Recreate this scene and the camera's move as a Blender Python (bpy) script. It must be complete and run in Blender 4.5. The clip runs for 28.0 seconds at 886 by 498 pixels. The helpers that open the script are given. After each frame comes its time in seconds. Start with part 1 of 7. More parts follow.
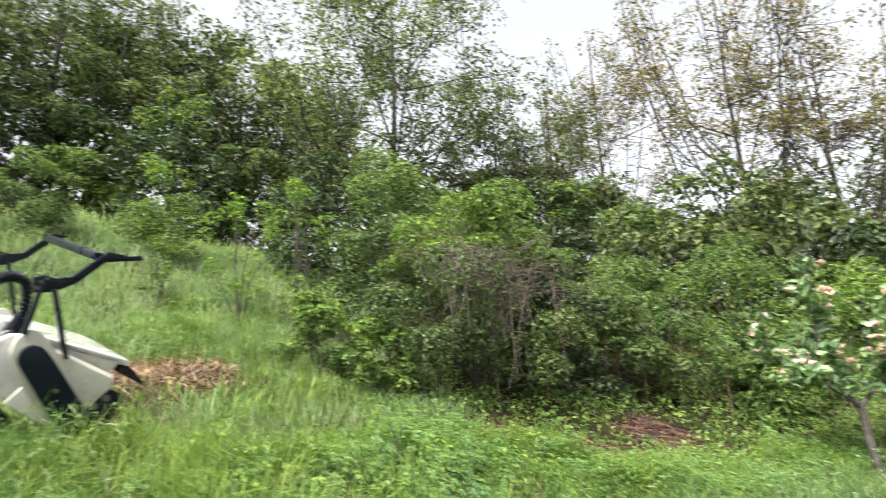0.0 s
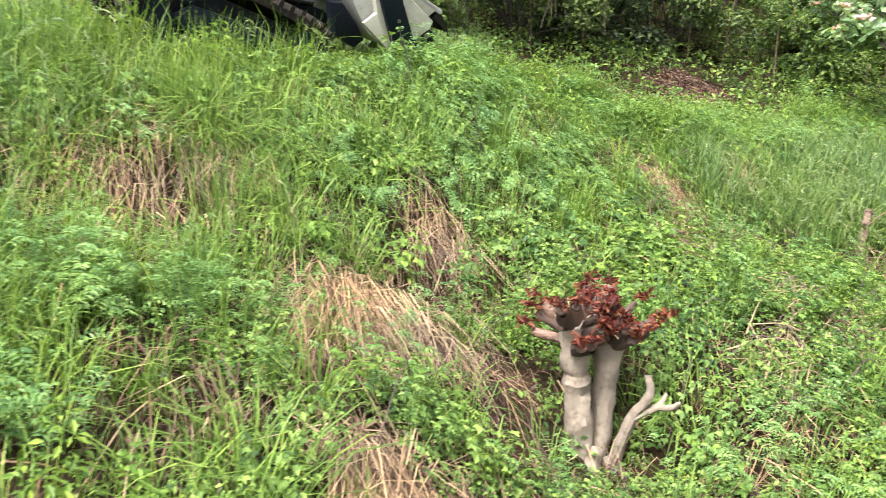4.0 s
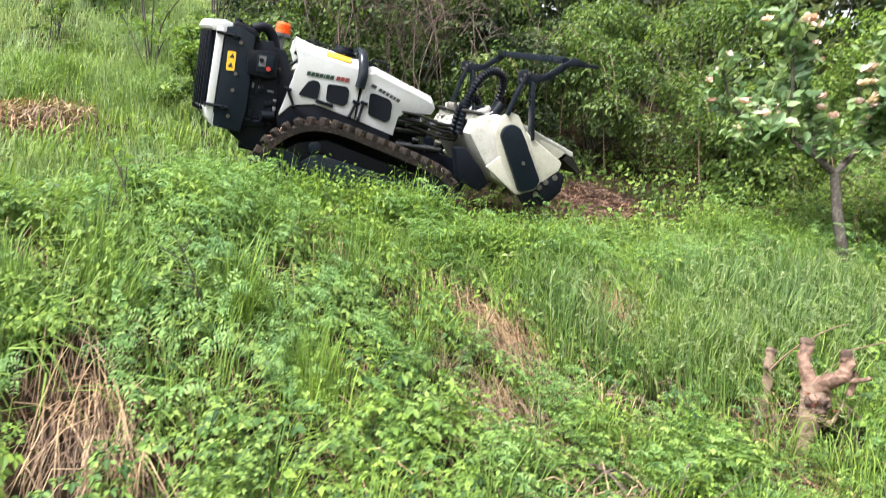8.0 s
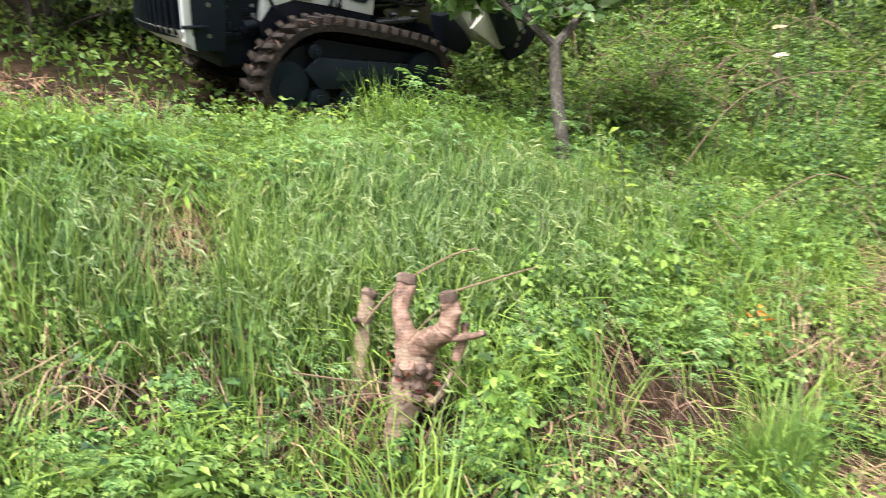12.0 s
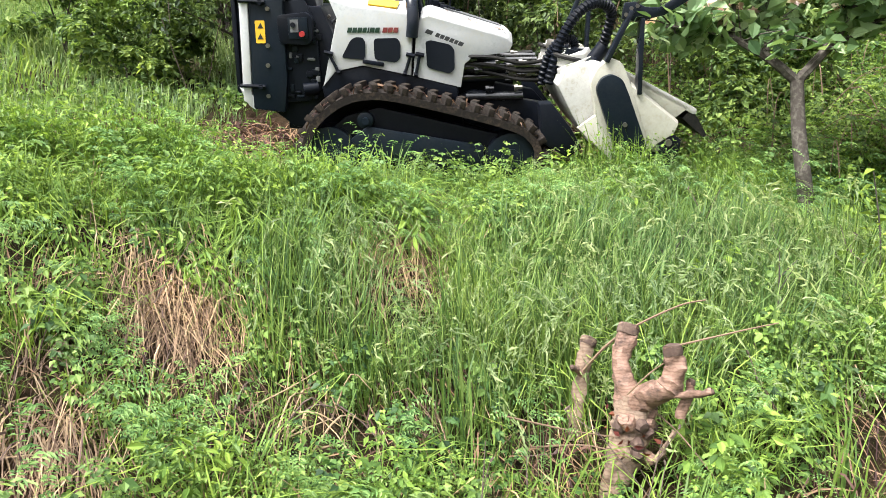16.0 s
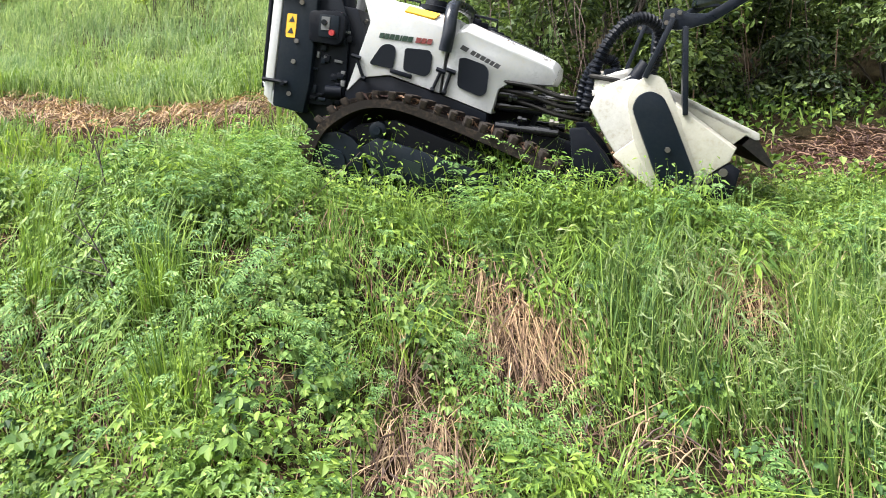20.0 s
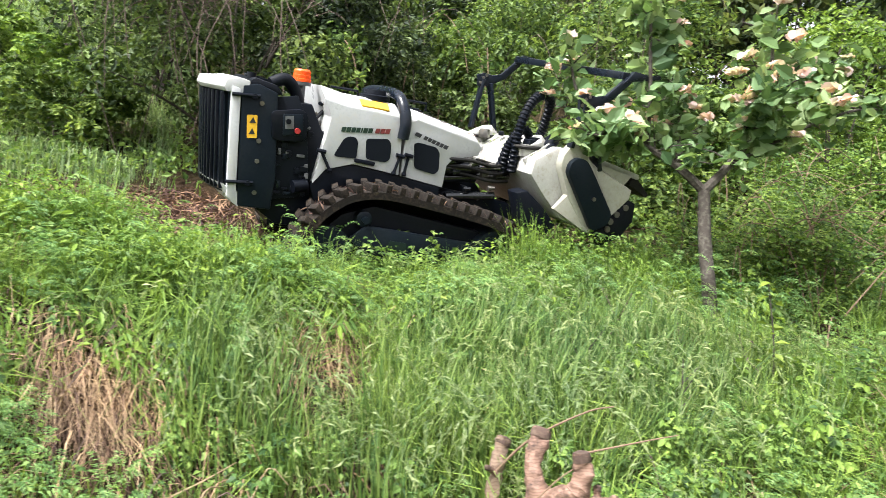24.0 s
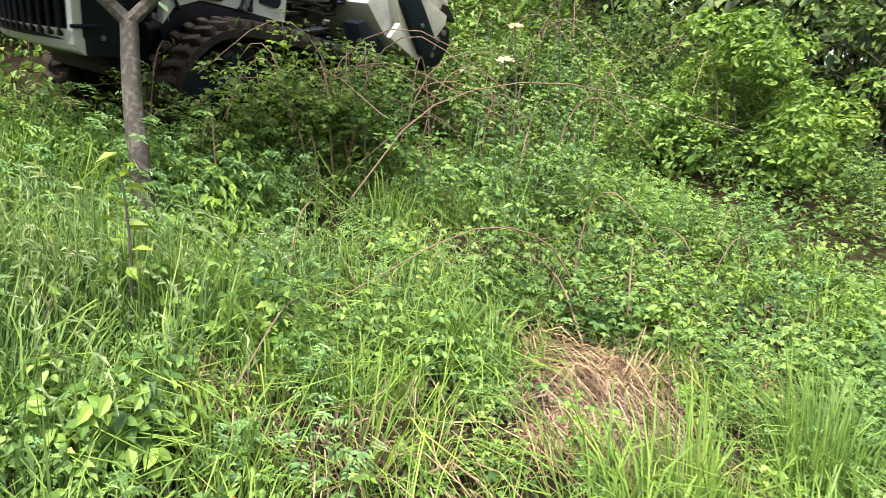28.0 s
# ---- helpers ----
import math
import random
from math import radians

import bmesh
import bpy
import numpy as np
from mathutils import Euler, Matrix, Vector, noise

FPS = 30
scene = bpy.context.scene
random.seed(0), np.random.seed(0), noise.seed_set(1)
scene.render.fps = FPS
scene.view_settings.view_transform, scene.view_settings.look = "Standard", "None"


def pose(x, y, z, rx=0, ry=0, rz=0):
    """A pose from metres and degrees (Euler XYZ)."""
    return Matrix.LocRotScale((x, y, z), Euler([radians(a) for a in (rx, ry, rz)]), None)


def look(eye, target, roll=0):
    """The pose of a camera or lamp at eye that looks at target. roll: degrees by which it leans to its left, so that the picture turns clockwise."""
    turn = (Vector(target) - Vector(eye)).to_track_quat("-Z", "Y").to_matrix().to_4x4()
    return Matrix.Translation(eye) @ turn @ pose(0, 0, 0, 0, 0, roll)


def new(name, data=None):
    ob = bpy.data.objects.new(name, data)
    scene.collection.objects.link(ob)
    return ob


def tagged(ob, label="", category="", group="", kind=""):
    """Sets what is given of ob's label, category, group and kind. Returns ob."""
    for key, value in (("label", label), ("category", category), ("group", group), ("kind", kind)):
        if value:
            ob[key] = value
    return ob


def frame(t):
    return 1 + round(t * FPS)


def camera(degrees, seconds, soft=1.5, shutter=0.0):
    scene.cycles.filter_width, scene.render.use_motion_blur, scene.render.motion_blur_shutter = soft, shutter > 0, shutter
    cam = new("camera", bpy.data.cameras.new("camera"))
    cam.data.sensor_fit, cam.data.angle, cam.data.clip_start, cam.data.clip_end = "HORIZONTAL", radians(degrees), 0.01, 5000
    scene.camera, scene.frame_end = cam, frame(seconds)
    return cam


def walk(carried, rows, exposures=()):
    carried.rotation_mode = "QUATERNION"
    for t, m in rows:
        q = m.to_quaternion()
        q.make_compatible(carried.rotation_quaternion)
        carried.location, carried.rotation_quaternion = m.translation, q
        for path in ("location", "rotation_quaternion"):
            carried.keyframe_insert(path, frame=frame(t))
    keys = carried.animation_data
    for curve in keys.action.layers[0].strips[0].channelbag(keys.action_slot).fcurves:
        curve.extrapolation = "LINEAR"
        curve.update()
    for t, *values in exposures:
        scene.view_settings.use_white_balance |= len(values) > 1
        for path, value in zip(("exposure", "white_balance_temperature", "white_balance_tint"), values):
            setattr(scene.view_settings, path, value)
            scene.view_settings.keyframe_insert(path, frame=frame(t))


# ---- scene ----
import colorsys
from mathutils import noise

# ---------------------------------------------------------------- camera
CAM_ROWS = [
    (0, 0.281, 0.066, 2.228, -21.74, 17.71, -2.26),
    (0.5, 0.097, -0.014, 2.230, -8.99, 17.75, 1.47),
    (1, 0.010, -0.020, 2.186, -0.06, 11.97, 1.78),
    (1.5, 0.000, 0.000, 2.176, -0.00, 8.57, 1.76),
    (2, 0.008, 0.011, 2.164, -1.40, 7.30, 2.35),
    (2.5, 0.035, 0.045, 2.134, -3.60, 3.66, 2.92),
    (3, 0.130, 0.056, 2.057, -5.04, -2.27, 3.38),
    (3.5, 0.324, 0.090, 2.027, -9.49, -6.13, 2.44),
    (4, 0.532, 0.198, 2.011, -18.57, -8.22, 2.05),
    (4.5, 0.672, 0.401, 2.100, -21.80, -5.62, 3.23),
    (6.5, 1.846, 0.811, 1.970, -27.91, -7.16, 2.02),
    (7, 1.919, 0.969, 1.970, -22.37, -7.92, 0.05),
    (7.5, 2.083, 1.007, 2.032, -17.85, -5.01, -1.43),
    (8, 2.294, 1.012, 2.108, -17.84, 1.19, -0.27),
    (8.5, 2.443, 1.036, 2.105, -20.29, 5.65, 1.51),
    (9, 2.650, 1.160, 2.037, -25.45, 5.21, 0.97),
    (9.5, 2.827, 1.380, 2.025, -28.36, 1.64, 0.18),
    (10, 3.094, 1.487, 2.022, -28.74, -0.76, -0.43),
    (10.5, 3.537, 1.562, 2.023, -28.25, -1.49, -0.55),
    (11, 3.904, 1.654, 1.975, -33.19, -3.94, 0.73),
    (11.5, 4.223, 1.830, 2.001, -35.94, -6.00, 0.80),
    (12, 4.417, 1.935, 2.031, -27.68, -5.58, -2.05),
    (12.5, 4.577, 1.971, 2.068, -18.69, -4.39, -3.34),
    (13, 4.660, 1.955, 2.068, -16.55, -3.25, -3.17),
    (13.5, 4.594, 1.950, 2.074, -14.17, -2.57, -3.54),
    (15.5, 4.415, 1.944, 2.072, -11.60, -1.84, -1.71),
    (16, 4.406, 1.942, 2.060, -11.17, -2.13, -1.48),
    (16.5, 4.332, 1.916, 2.120, -9.20, 0.45, -0.20),
    (17, 4.256, 1.884, 2.160, -5.22, 4.61, 1.98),
    (17.5, 4.174, 1.870, 2.174, -0.19, 5.58, 2.27),
    (18, 4.057, 1.830, 2.171, 4.09, 5.74, 1.93),
    (18.5, 4.011, 1.821, 2.137, 6.61, 4.49, 2.06),
    (19, 4.046, 1.837, 2.125, 9.15, 2.55, 0.89),
    (19.5, 4.122, 1.877, 2.105, 10.76, 1.05, -0.45),
    (20, 4.167, 1.898, 2.088, 10.31, 0.03, -1.30),
    (20.5, 4.188, 1.911, 2.101, 9.43, 0.24, -1.06),
    (21, 4.190, 1.932, 2.073, 8.04, 0.40, -0.38),
    (21.5, 4.225, 1.919, 2.116, 4.86, 1.72, -0.16),
    (23.5, 4.248, 1.835, 2.188, -12.67, 3.05, 2.54),
    (24, 4.368, 1.839, 2.205, -17.07, 2.67, 1.55),
    (24.5, 4.660, 1.859, 2.196, -21.56, 3.27, 1.19),
    (25, 5.011, 1.958, 2.161, -30.87, -0.54, 0.16),
    (25.5, 5.317, 2.133, 2.183, -35.85, -2.66, 0.46),
    (26, 5.568, 2.211, 2.181, -35.81, -3.53, -0.10),
    (26.5, 5.936, 2.227, 2.185, -35.87, -3.82, -1.51),
    (27, 6.197, 2.236, 2.177, -37.93, -4.71, -1.52),
    (27.5, 6.370, 2.382, 2.185, -40.45, -5.39, -0.05),
    (28, 6.500, 2.499, 2.189, -37.90, -5.78, -0.17),
]


def handheld(x, y, z, yaw, pitch, roll):
    """Pose of the hand-held camera from its place, its yaw to the left of +y, its pitch and its roll."""
    a, b = radians(yaw), radians(pitch)
    ahead = Vector((-math.sin(a) * math.cos(b), math.cos(a) * math.cos(b), math.sin(b)))
    eye = Vector((x, y, z))
    return look(eye, eye + ahead, roll)


cam = camera(61.57, 28.0, soft=0.8, shutter=0.28)
walk(cam, [(r[0], handheld(*r[1:])) for r in CAM_ROWS],
     exposures=[(0.0, 1.93), (1.0, 2.01), (2.0, 2.05), (3.0, 2.05), (28.0, 2.05)])

# ---------------------------------------------------------------- world and sun: bright overcast
world = bpy.data.worlds.new("overcast_sky")
scene.world = world
world.use_nodes = True
wt = world.node_tree
sky = wt.nodes.new("ShaderNodeTexSky")
sky.sky_type = "NISHITA"
sky.sun_disc = False
sky.sun_elevation, sky.sun_rotation = radians(56), radians(232)
sky.air_density, sky.dust_density, sky.ozone_density = 1.0, 4.0, 1.0
grey = wt.nodes.new("ShaderNodeHueSaturation")
grey.inputs["Saturation"].default_value = 0.2
wt.links.new(sky.outputs["Color"], grey.inputs["Color"])
wt.links.new(grey.outputs["Color"], wt.nodes["Background"].inputs["Color"])
wt.nodes["Background"].inputs["Strength"].default_value = 0.112

sun = new("sun", bpy.data.lights.new("sun", "SUN"))
sun.data.energy, sun.data.angle, sun.data.color = 3.0, radians(24), (1.0, 0.98, 0.95)
sun.matrix_world = look((0, 0, 0), (-math.sin(radians(232)) * 0.56, -math.cos(radians(232)) * 0.56, -0.83))


# ---------------------------------------------------------------- materials
def material(name):
    m = bpy.data.materials.new(name)
    m.use_nodes = True
    nt = m.node_tree
    bsdf = nt.nodes["Principled BSDF"]
    return m, nt, bsdf


def noise_tex(nt, scale, detail=4.0, rough=0.6, coord="Object"):
    tc = nt.nodes.new("ShaderNodeTexCoord")
    n = nt.nodes.new("ShaderNodeTexNoise")
    n.inputs["Scale"].default_value = scale
    n.inputs["Detail"].default_value = detail
    n.inputs["Roughness"].default_value = rough
    nt.links.new(tc.outputs[coord], n.inputs["Vector"])
    return n


def ramp(nt, source, stops):
    r = nt.nodes.new("ShaderNodeValToRGB")
    while len(r.color_ramp.elements) < len(stops):
        r.color_ramp.elements.new(0.5)
    for e, (p, c) in zip(r.color_ramp.elements, stops):
        e.position, e.color = p, (*c, 1)
    nt.links.new(source, r.inputs["Fac"])
    return r


def mix(nt, fac, a, b, how="MIX"):
    m = nt.nodes.new("ShaderNodeMix")
    m.data_type, m.blend_type = "RGBA", how
    for sock, v in ((m.inputs[0], fac), (m.inputs[6], a), (m.inputs[7], b)):
        if isinstance(v, (int, float)):
            sock.default_value = v
        elif isinstance(v, tuple):
            sock.default_value = (*v, 1)
        else:
            nt.links.new(v, sock)
    return m.outputs[2]


def bump(nt, bsdf, source, strength, distance=0.01):
    b = nt.nodes.new("ShaderNodeBump")
    b.inputs["Strength"].default_value, b.inputs["Distance"].default_value = strength, distance
    nt.links.new(source, b.inputs["Height"])
    nt.links.new(b.outputs["Normal"], bsdf.inputs["Normal"])


def surface(name, colour, rough=0.5, metal=0.0, dirt=None, dirt_amount=0.4, scale=6.0, grain=60.0, relief=0.15, shine=0.5):
    """A paint, metal or rubber with fine relief and dirt at two scales."""
    m, nt, bsdf = material(name)
    big, fine = noise_tex(nt, scale), noise_tex(nt, grain, 3)
    shade = ramp(nt, fine.outputs["Fac"], [(0.3, tuple(c * 0.88 for c in colour)), (0.7, tuple(min(1, c * 1.06) for c in colour))])
    out = shade.outputs["Color"]
    if dirt:
        both = nt.nodes.new("ShaderNodeMath")
        both.operation = "MULTIPLY"
        nt.links.new(big.outputs["Fac"], both.inputs[0])
        nt.links.new(fine.outputs["Fac"], both.inputs[1])
        mask = ramp(nt, both.outputs[0], [(0.22, (0, 0, 0)), (0.42, (dirt_amount,) * 3)])
        out = mix(nt, mask.outputs["Color"], out, dirt)
    nt.links.new(out, bsdf.inputs["Base Color"])
    r = ramp(nt, big.outputs["Fac"], [(0.3, (max(0, rough - 0.1),) * 3), (0.7, (min(1, rough + 0.12),) * 3)])
    nt.links.new(r.outputs["Color"], bsdf.inputs["Roughness"])
    bsdf.inputs["Metallic"].default_value = metal
    bsdf.inputs["Specular IOR Level"].default_value = shine
    bump(nt, bsdf, fine.outputs["Fac"], relief, 0.004)
    return m


def foliage(name, dark, mid, light, gloss=0.52, through_light=0.40, patch=0.35, gain=1.0):
    """Leaves: colour by leaf and by patch of ground, with light coming through."""
    dark, mid, light = ((gain * 1.40 * r + 0.004, gain * 1.38 * g, gain * 1.42 * b + 0.011) for r, g, b in (dark, mid, light))
    m, nt, bsdf = material(name)
    geo = nt.nodes.new("ShaderNodeNewGeometry")
    one = ramp(nt, geo.outputs["Random Per Island"], [(0.0, dark), (0.45, mid), (0.9, light), (1.0, tuple(c * 1.15 for c in light))])
    big = noise_tex(nt, patch, 3)
    spread = ramp(nt, big.outputs["Fac"], [(0.3, (0.72, 0.78, 0.80)), (0.7, (1.22, 1.12, 0.92))])
    col = mix(nt, 1.0, one.outputs["Color"], spread.outputs["Color"], "MULTIPLY")
    nt.links.new(col, bsdf.inputs["Base Color"])
    bsdf.inputs["Roughness"].default_value = gloss
    bsdf.inputs["Specular IOR Level"].default_value = 0.22
    tr = nt.nodes.new("ShaderNodeBsdfTranslucent")
    nt.links.new(mix(nt, 1.0, col, (1.15, 1.15, 0.70), "MULTIPLY"), tr.inputs["Color"])
    ms = nt.nodes.new("ShaderNodeMixShader")
    ms.inputs[0].default_value = through_light
    nt.links.new(bsdf.outputs[0], ms.inputs[1])
    nt.links.new(tr.outputs[0], ms.inputs[2])
    nt.links.new(ms.outputs[0], nt.nodes["Material Output"].inputs["Surface"])
    return m


MUD = (0.16, 0.12, 0.08)
WHITE = surface("white_paint", (0.450, 0.462, 0.478), 0.34, dirt=(0.36, 0.335, 0.27), dirt_amount=0.5)
DUSTY_WHITE = surface("dusty_white_paint", (0.42, 0.415, 0.40), 0.45, dirt=(0.20, 0.18, 0.12), dirt_amount=0.6, scale=22)
CREAM = surface("cream_paint", (0.41, 0.40, 0.345), 0.42, dirt=(0.23, 0.205, 0.14), dirt_amount=0.5, scale=20)
BLACK = surface("black_paint", (0.0035, 0.0050, 0.0090), 0.42, dirt=(0.010, 0.010, 0.010), dirt_amount=0.35, shine=0.13)
DARK = surface("dark_grey_steel", (0.0055, 0.0095, 0.0150), 0.42, dirt=(0.014, 0.016, 0.016), dirt_amount=0.35, shine=0.13)
GUARD = surface("blue_black_paint", (0.006, 0.009, 0.016), 0.30, dirt=(0.024, 0.025, 0.026), dirt_amount=0.3, shine=0.26)
GLOSSY_BLACK = surface("oiled_black_steel", (0.006, 0.007, 0.009), 0.16, dirt=(0.02, 0.02, 0.02), dirt_amount=0.25, shine=0.6)
RUBBER = surface("rubber", (0.007, 0.007, 0.007), 0.6, dirt=(0.04, 0.034, 0.025), dirt_amount=0.4, scale=10, shine=0.2)
TRACK = surface("muddy_track_rubber", (0.012, 0.010, 0.009), 0.85, dirt=(0.050, 0.037, 0.027), dirt_amount=0.85, scale=9, relief=0.5, shine=0.15)
CHROME = surface("chrome_rod", (0.17, 0.17, 0.17), 0.25, 1.0, dirt=(0.12, 0.10, 0.08), dirt_amount=0.4)
STEEL = surface("worn_steel", (0.16, 0.155, 0.145), 0.42, 0.8, dirt=MUD, dirt_amount=0.6)
MESH_GRILLE = surface("black_mesh", (0.006, 0.008, 0.012), 0.5, grain=220, relief=0.25, shine=0.10)
YELLOW = surface("yellow_sticker", (0.74, 0.42, 0.025), 0.5)
ORANGE = surface("orange_lens", (0.85, 0.085, 0.012), 0.22)
RED = surface("red_plastic", (0.30, 0.022, 0.022), 0.4)
GREEN_INK = surface("green_ink", (0.010, 0.030, 0.020), 0.4)
FADED_INK = surface("faded_green_decal", (0.005, 0.014, 0.012), 0.5, shine=0.3)
RED_INK = surface("red_ink", (0.14, 0.025, 0.025), 0.4)
BLACK_INK = surface("black_ink", (0.02, 0.022, 0.025), 0.4)
GREY_PLASTIC = surface("grey_plastic", (0.10, 0.105, 0.11), 0.4)

GRASS = foliage("grass_blades", (0.045, 0.092, 0.017), (0.082, 0.150, 0.026), (0.15, 0.22, 0.048), patch=0.8)
TALL_GRASS = foliage("silky_grass", (0.026, 0.062, 0.014), (0.066, 0.130, 0.027), (0.150, 0.225, 0.062), patch=0.9, gain=0.92)
WEEDS = foliage("weed_leaves", (0.028, 0.062, 0.012), (0.080, 0.148, 0.030), (0.165, 0.245, 0.060), patch=2.2)
VETCH = foliage("vetch_leaves", (0.040, 0.092, 0.026), (0.080, 0.160, 0.048), (0.145, 0.235, 0.082), patch=1.6, gain=1.14)
STRAW = foliage("dry_straw", (0.062, 0.040, 0.024), (0.185, 0.126, 0.074), (0.37, 0.275, 0.170), gloss=0.7, through_light=0.15, patch=1.6, gain=0.73)
SEED = foliage("pale_grass_heads", (0.085, 0.135, 0.050), (0.135, 0.19, 0.080), (0.21, 0.265, 0.13), gloss=0.45, through_light=0.45, patch=2.0)
MEADOW = foliage("pale_meadow_grass", (0.070, 0.128, 0.052), (0.122, 0.190, 0.082), (0.20, 0.265, 0.14), patch=0.5, through_light=0.5)
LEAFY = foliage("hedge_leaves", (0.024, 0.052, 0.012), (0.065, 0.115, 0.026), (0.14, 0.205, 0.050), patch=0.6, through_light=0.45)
SHREDS = foliage("shredded_stalks", (0.020, 0.012, 0.007), (0.055, 0.034, 0.020), (0.145, 0.096, 0.058), gloss=0.8, through_light=0.05, patch=1.0)
BRAMBLE = foliage("bramble_leaves", (0.015, 0.040, 0.010), (0.046, 0.104, 0.021), (0.12, 0.20, 0.042), patch=0.6)
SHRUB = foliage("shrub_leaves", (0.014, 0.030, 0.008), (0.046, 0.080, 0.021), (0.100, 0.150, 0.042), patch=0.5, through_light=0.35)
# darker copy of the shrub leaves, with deep shade put into the colour
SHADED_SHRUB = foliage("shaded_shrub_leaves", (0.009, 0.020, 0.008), (0.028, 0.050, 0.018), (0.066, 0.100, 0.034), patch=0.5, through_light=0.3)
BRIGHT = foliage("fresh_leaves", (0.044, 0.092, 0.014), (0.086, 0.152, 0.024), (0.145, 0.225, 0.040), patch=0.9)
TREE_LEAF = foliage("tree_leaves", (0.022, 0.036, 0.014), (0.066, 0.094, 0.030), (0.135, 0.168, 0.060), patch=0.25, through_light=0.45)
RUSTY_LEAF = foliage("rusty_leaves", (0.044, 0.042, 0.018), (0.092, 0.086, 0.034), (0.165, 0.150, 0.062), patch=0.3, through_light=0.5)
QUINCE_LEAF = foliage("fruit_tree_leaves", (0.036, 0.078, 0.026), (0.090, 0.160, 0.060), (0.20, 0.28, 0.145), gloss=0.5, patch=1.5)
RED_LEAF = foliage("red_shoots", (0.036, 0.008, 0.002), (0.085, 0.022, 0.010), (0.16, 0.062, 0.032), patch=3.0)
FRESH = foliage("young_weed_leaves", (0.040, 0.085, 0.013), (0.082, 0.150, 0.023), (0.145, 0.225, 0.040), patch=2.2, gain=1.10)
YELLOW_LEAF = foliage("yellow_shoot_leaves", (0.085, 0.14, 0.016), (0.13, 0.195, 0.022), (0.19, 0.26, 0.034), patch=3.0)
PETAL = foliage("blossom_petals", (0.50, 0.29, 0.29), (0.54, 0.40, 0.40), (0.57, 0.50, 0.49), through_light=0.3, patch=4.0)
WHITE_PETAL = foliage("white_petals", (0.50, 0.48, 0.42), (0.56, 0.53, 0.47), (0.58, 0.56, 0.50), through_light=0.3, patch=4.0)
ORANGE_LEAF = foliage("orange_leaves", (0.30, 0.075, 0.015), (0.44, 0.13, 0.03), (0.48, 0.27, 0.04), patch=4.0)
BARK = surface("grey_brown_bark", (0.034, 0.027, 0.021), 0.9, dirt=(0.135, 0.125, 0.105), dirt_amount=0.7, scale=16, grain=40, relief=0.9)
DARK_BARK = surface("dark_bark", (0.034, 0.027, 0.021), 0.9, dirt=(0.080, 0.067, 0.052), dirt_amount=0.5, scale=5, grain=30, relief=0.9)
PALE_BARK = surface("pale_dry_bark", (0.205, 0.145, 0.105), 0.85, dirt=(0.050, 0.034, 0.025), dirt_amount=0.95, scale=13, grain=35, relief=0.9)
GREY_WOOD = surface("weathered_grey_wood", (0.215, 0.175, 0.137), 0.85, dirt=(0.09, 0.066, 0.046), dirt_amount=0.95, scale=13, grain=45, relief=0.9)
PINK_WOOD = surface("peeled_reddish_wood", (0.200, 0.120, 0.088), 0.75, dirt=(0.045, 0.027, 0.021), dirt_amount=0.95, scale=15, grain=45, relief=0.8)


def ringed(m, scale, depth):
    """Fine uneven rings round the stem, darker in the grooves."""
    nt = m.node_tree
    bsdf = next(n for n in nt.nodes if n.type == "BSDF_PRINCIPLED")
    tc = nt.nodes.new("ShaderNodeTexCoord")
    wave = nt.nodes.new("ShaderNodeTexWave")
    wave.bands_direction = "Z"
    for key, value in (("Scale", scale), ("Distortion", 5.0), ("Detail", 3.0), ("Detail Scale", 2.2)):
        wave.inputs[key].default_value = value
    nt.links.new(tc.outputs["Object"], wave.inputs["Vector"])
    shade = ramp(nt, wave.outputs["Fac"], [(0.05, (depth, depth * 0.92, depth * 0.88)), (0.5, (1.0, 1.0, 1.0))])
    base = bsdf.inputs["Base Color"].links[0].from_socket
    nt.links.new(mix(nt, 1.0, base, shade.outputs["Color"], "MULTIPLY"), bsdf.inputs["Base Color"])


ringed(PALE_BARK, 22.0, 0.80)
ringed(PINK_WOOD, 26.0, 0.76)
CUT_WOOD = surface("dark_cut_wood", (0.055, 0.032, 0.024), 0.9, dirt=(0.12, 0.09, 0.065), dirt_amount=0.5, scale=14)
DRY_CANE = surface("reddish_dry_canes", (0.15, 0.098, 0.062), 0.85, dirt=(0.10, 0.07, 0.05), dirt_amount=0.6, scale=3)
STALK = surface("pale_dry_stalks", (0.30, 0.215, 0.13), 0.85, dirt=(0.14, 0.10, 0.065), dirt_amount=0.6, scale=3)
TWIG = surface("dry_twigs", (0.085, 0.056, 0.048), 0.9, dirt=(0.15, 0.125, 0.10), dirt_amount=0.6, scale=3)


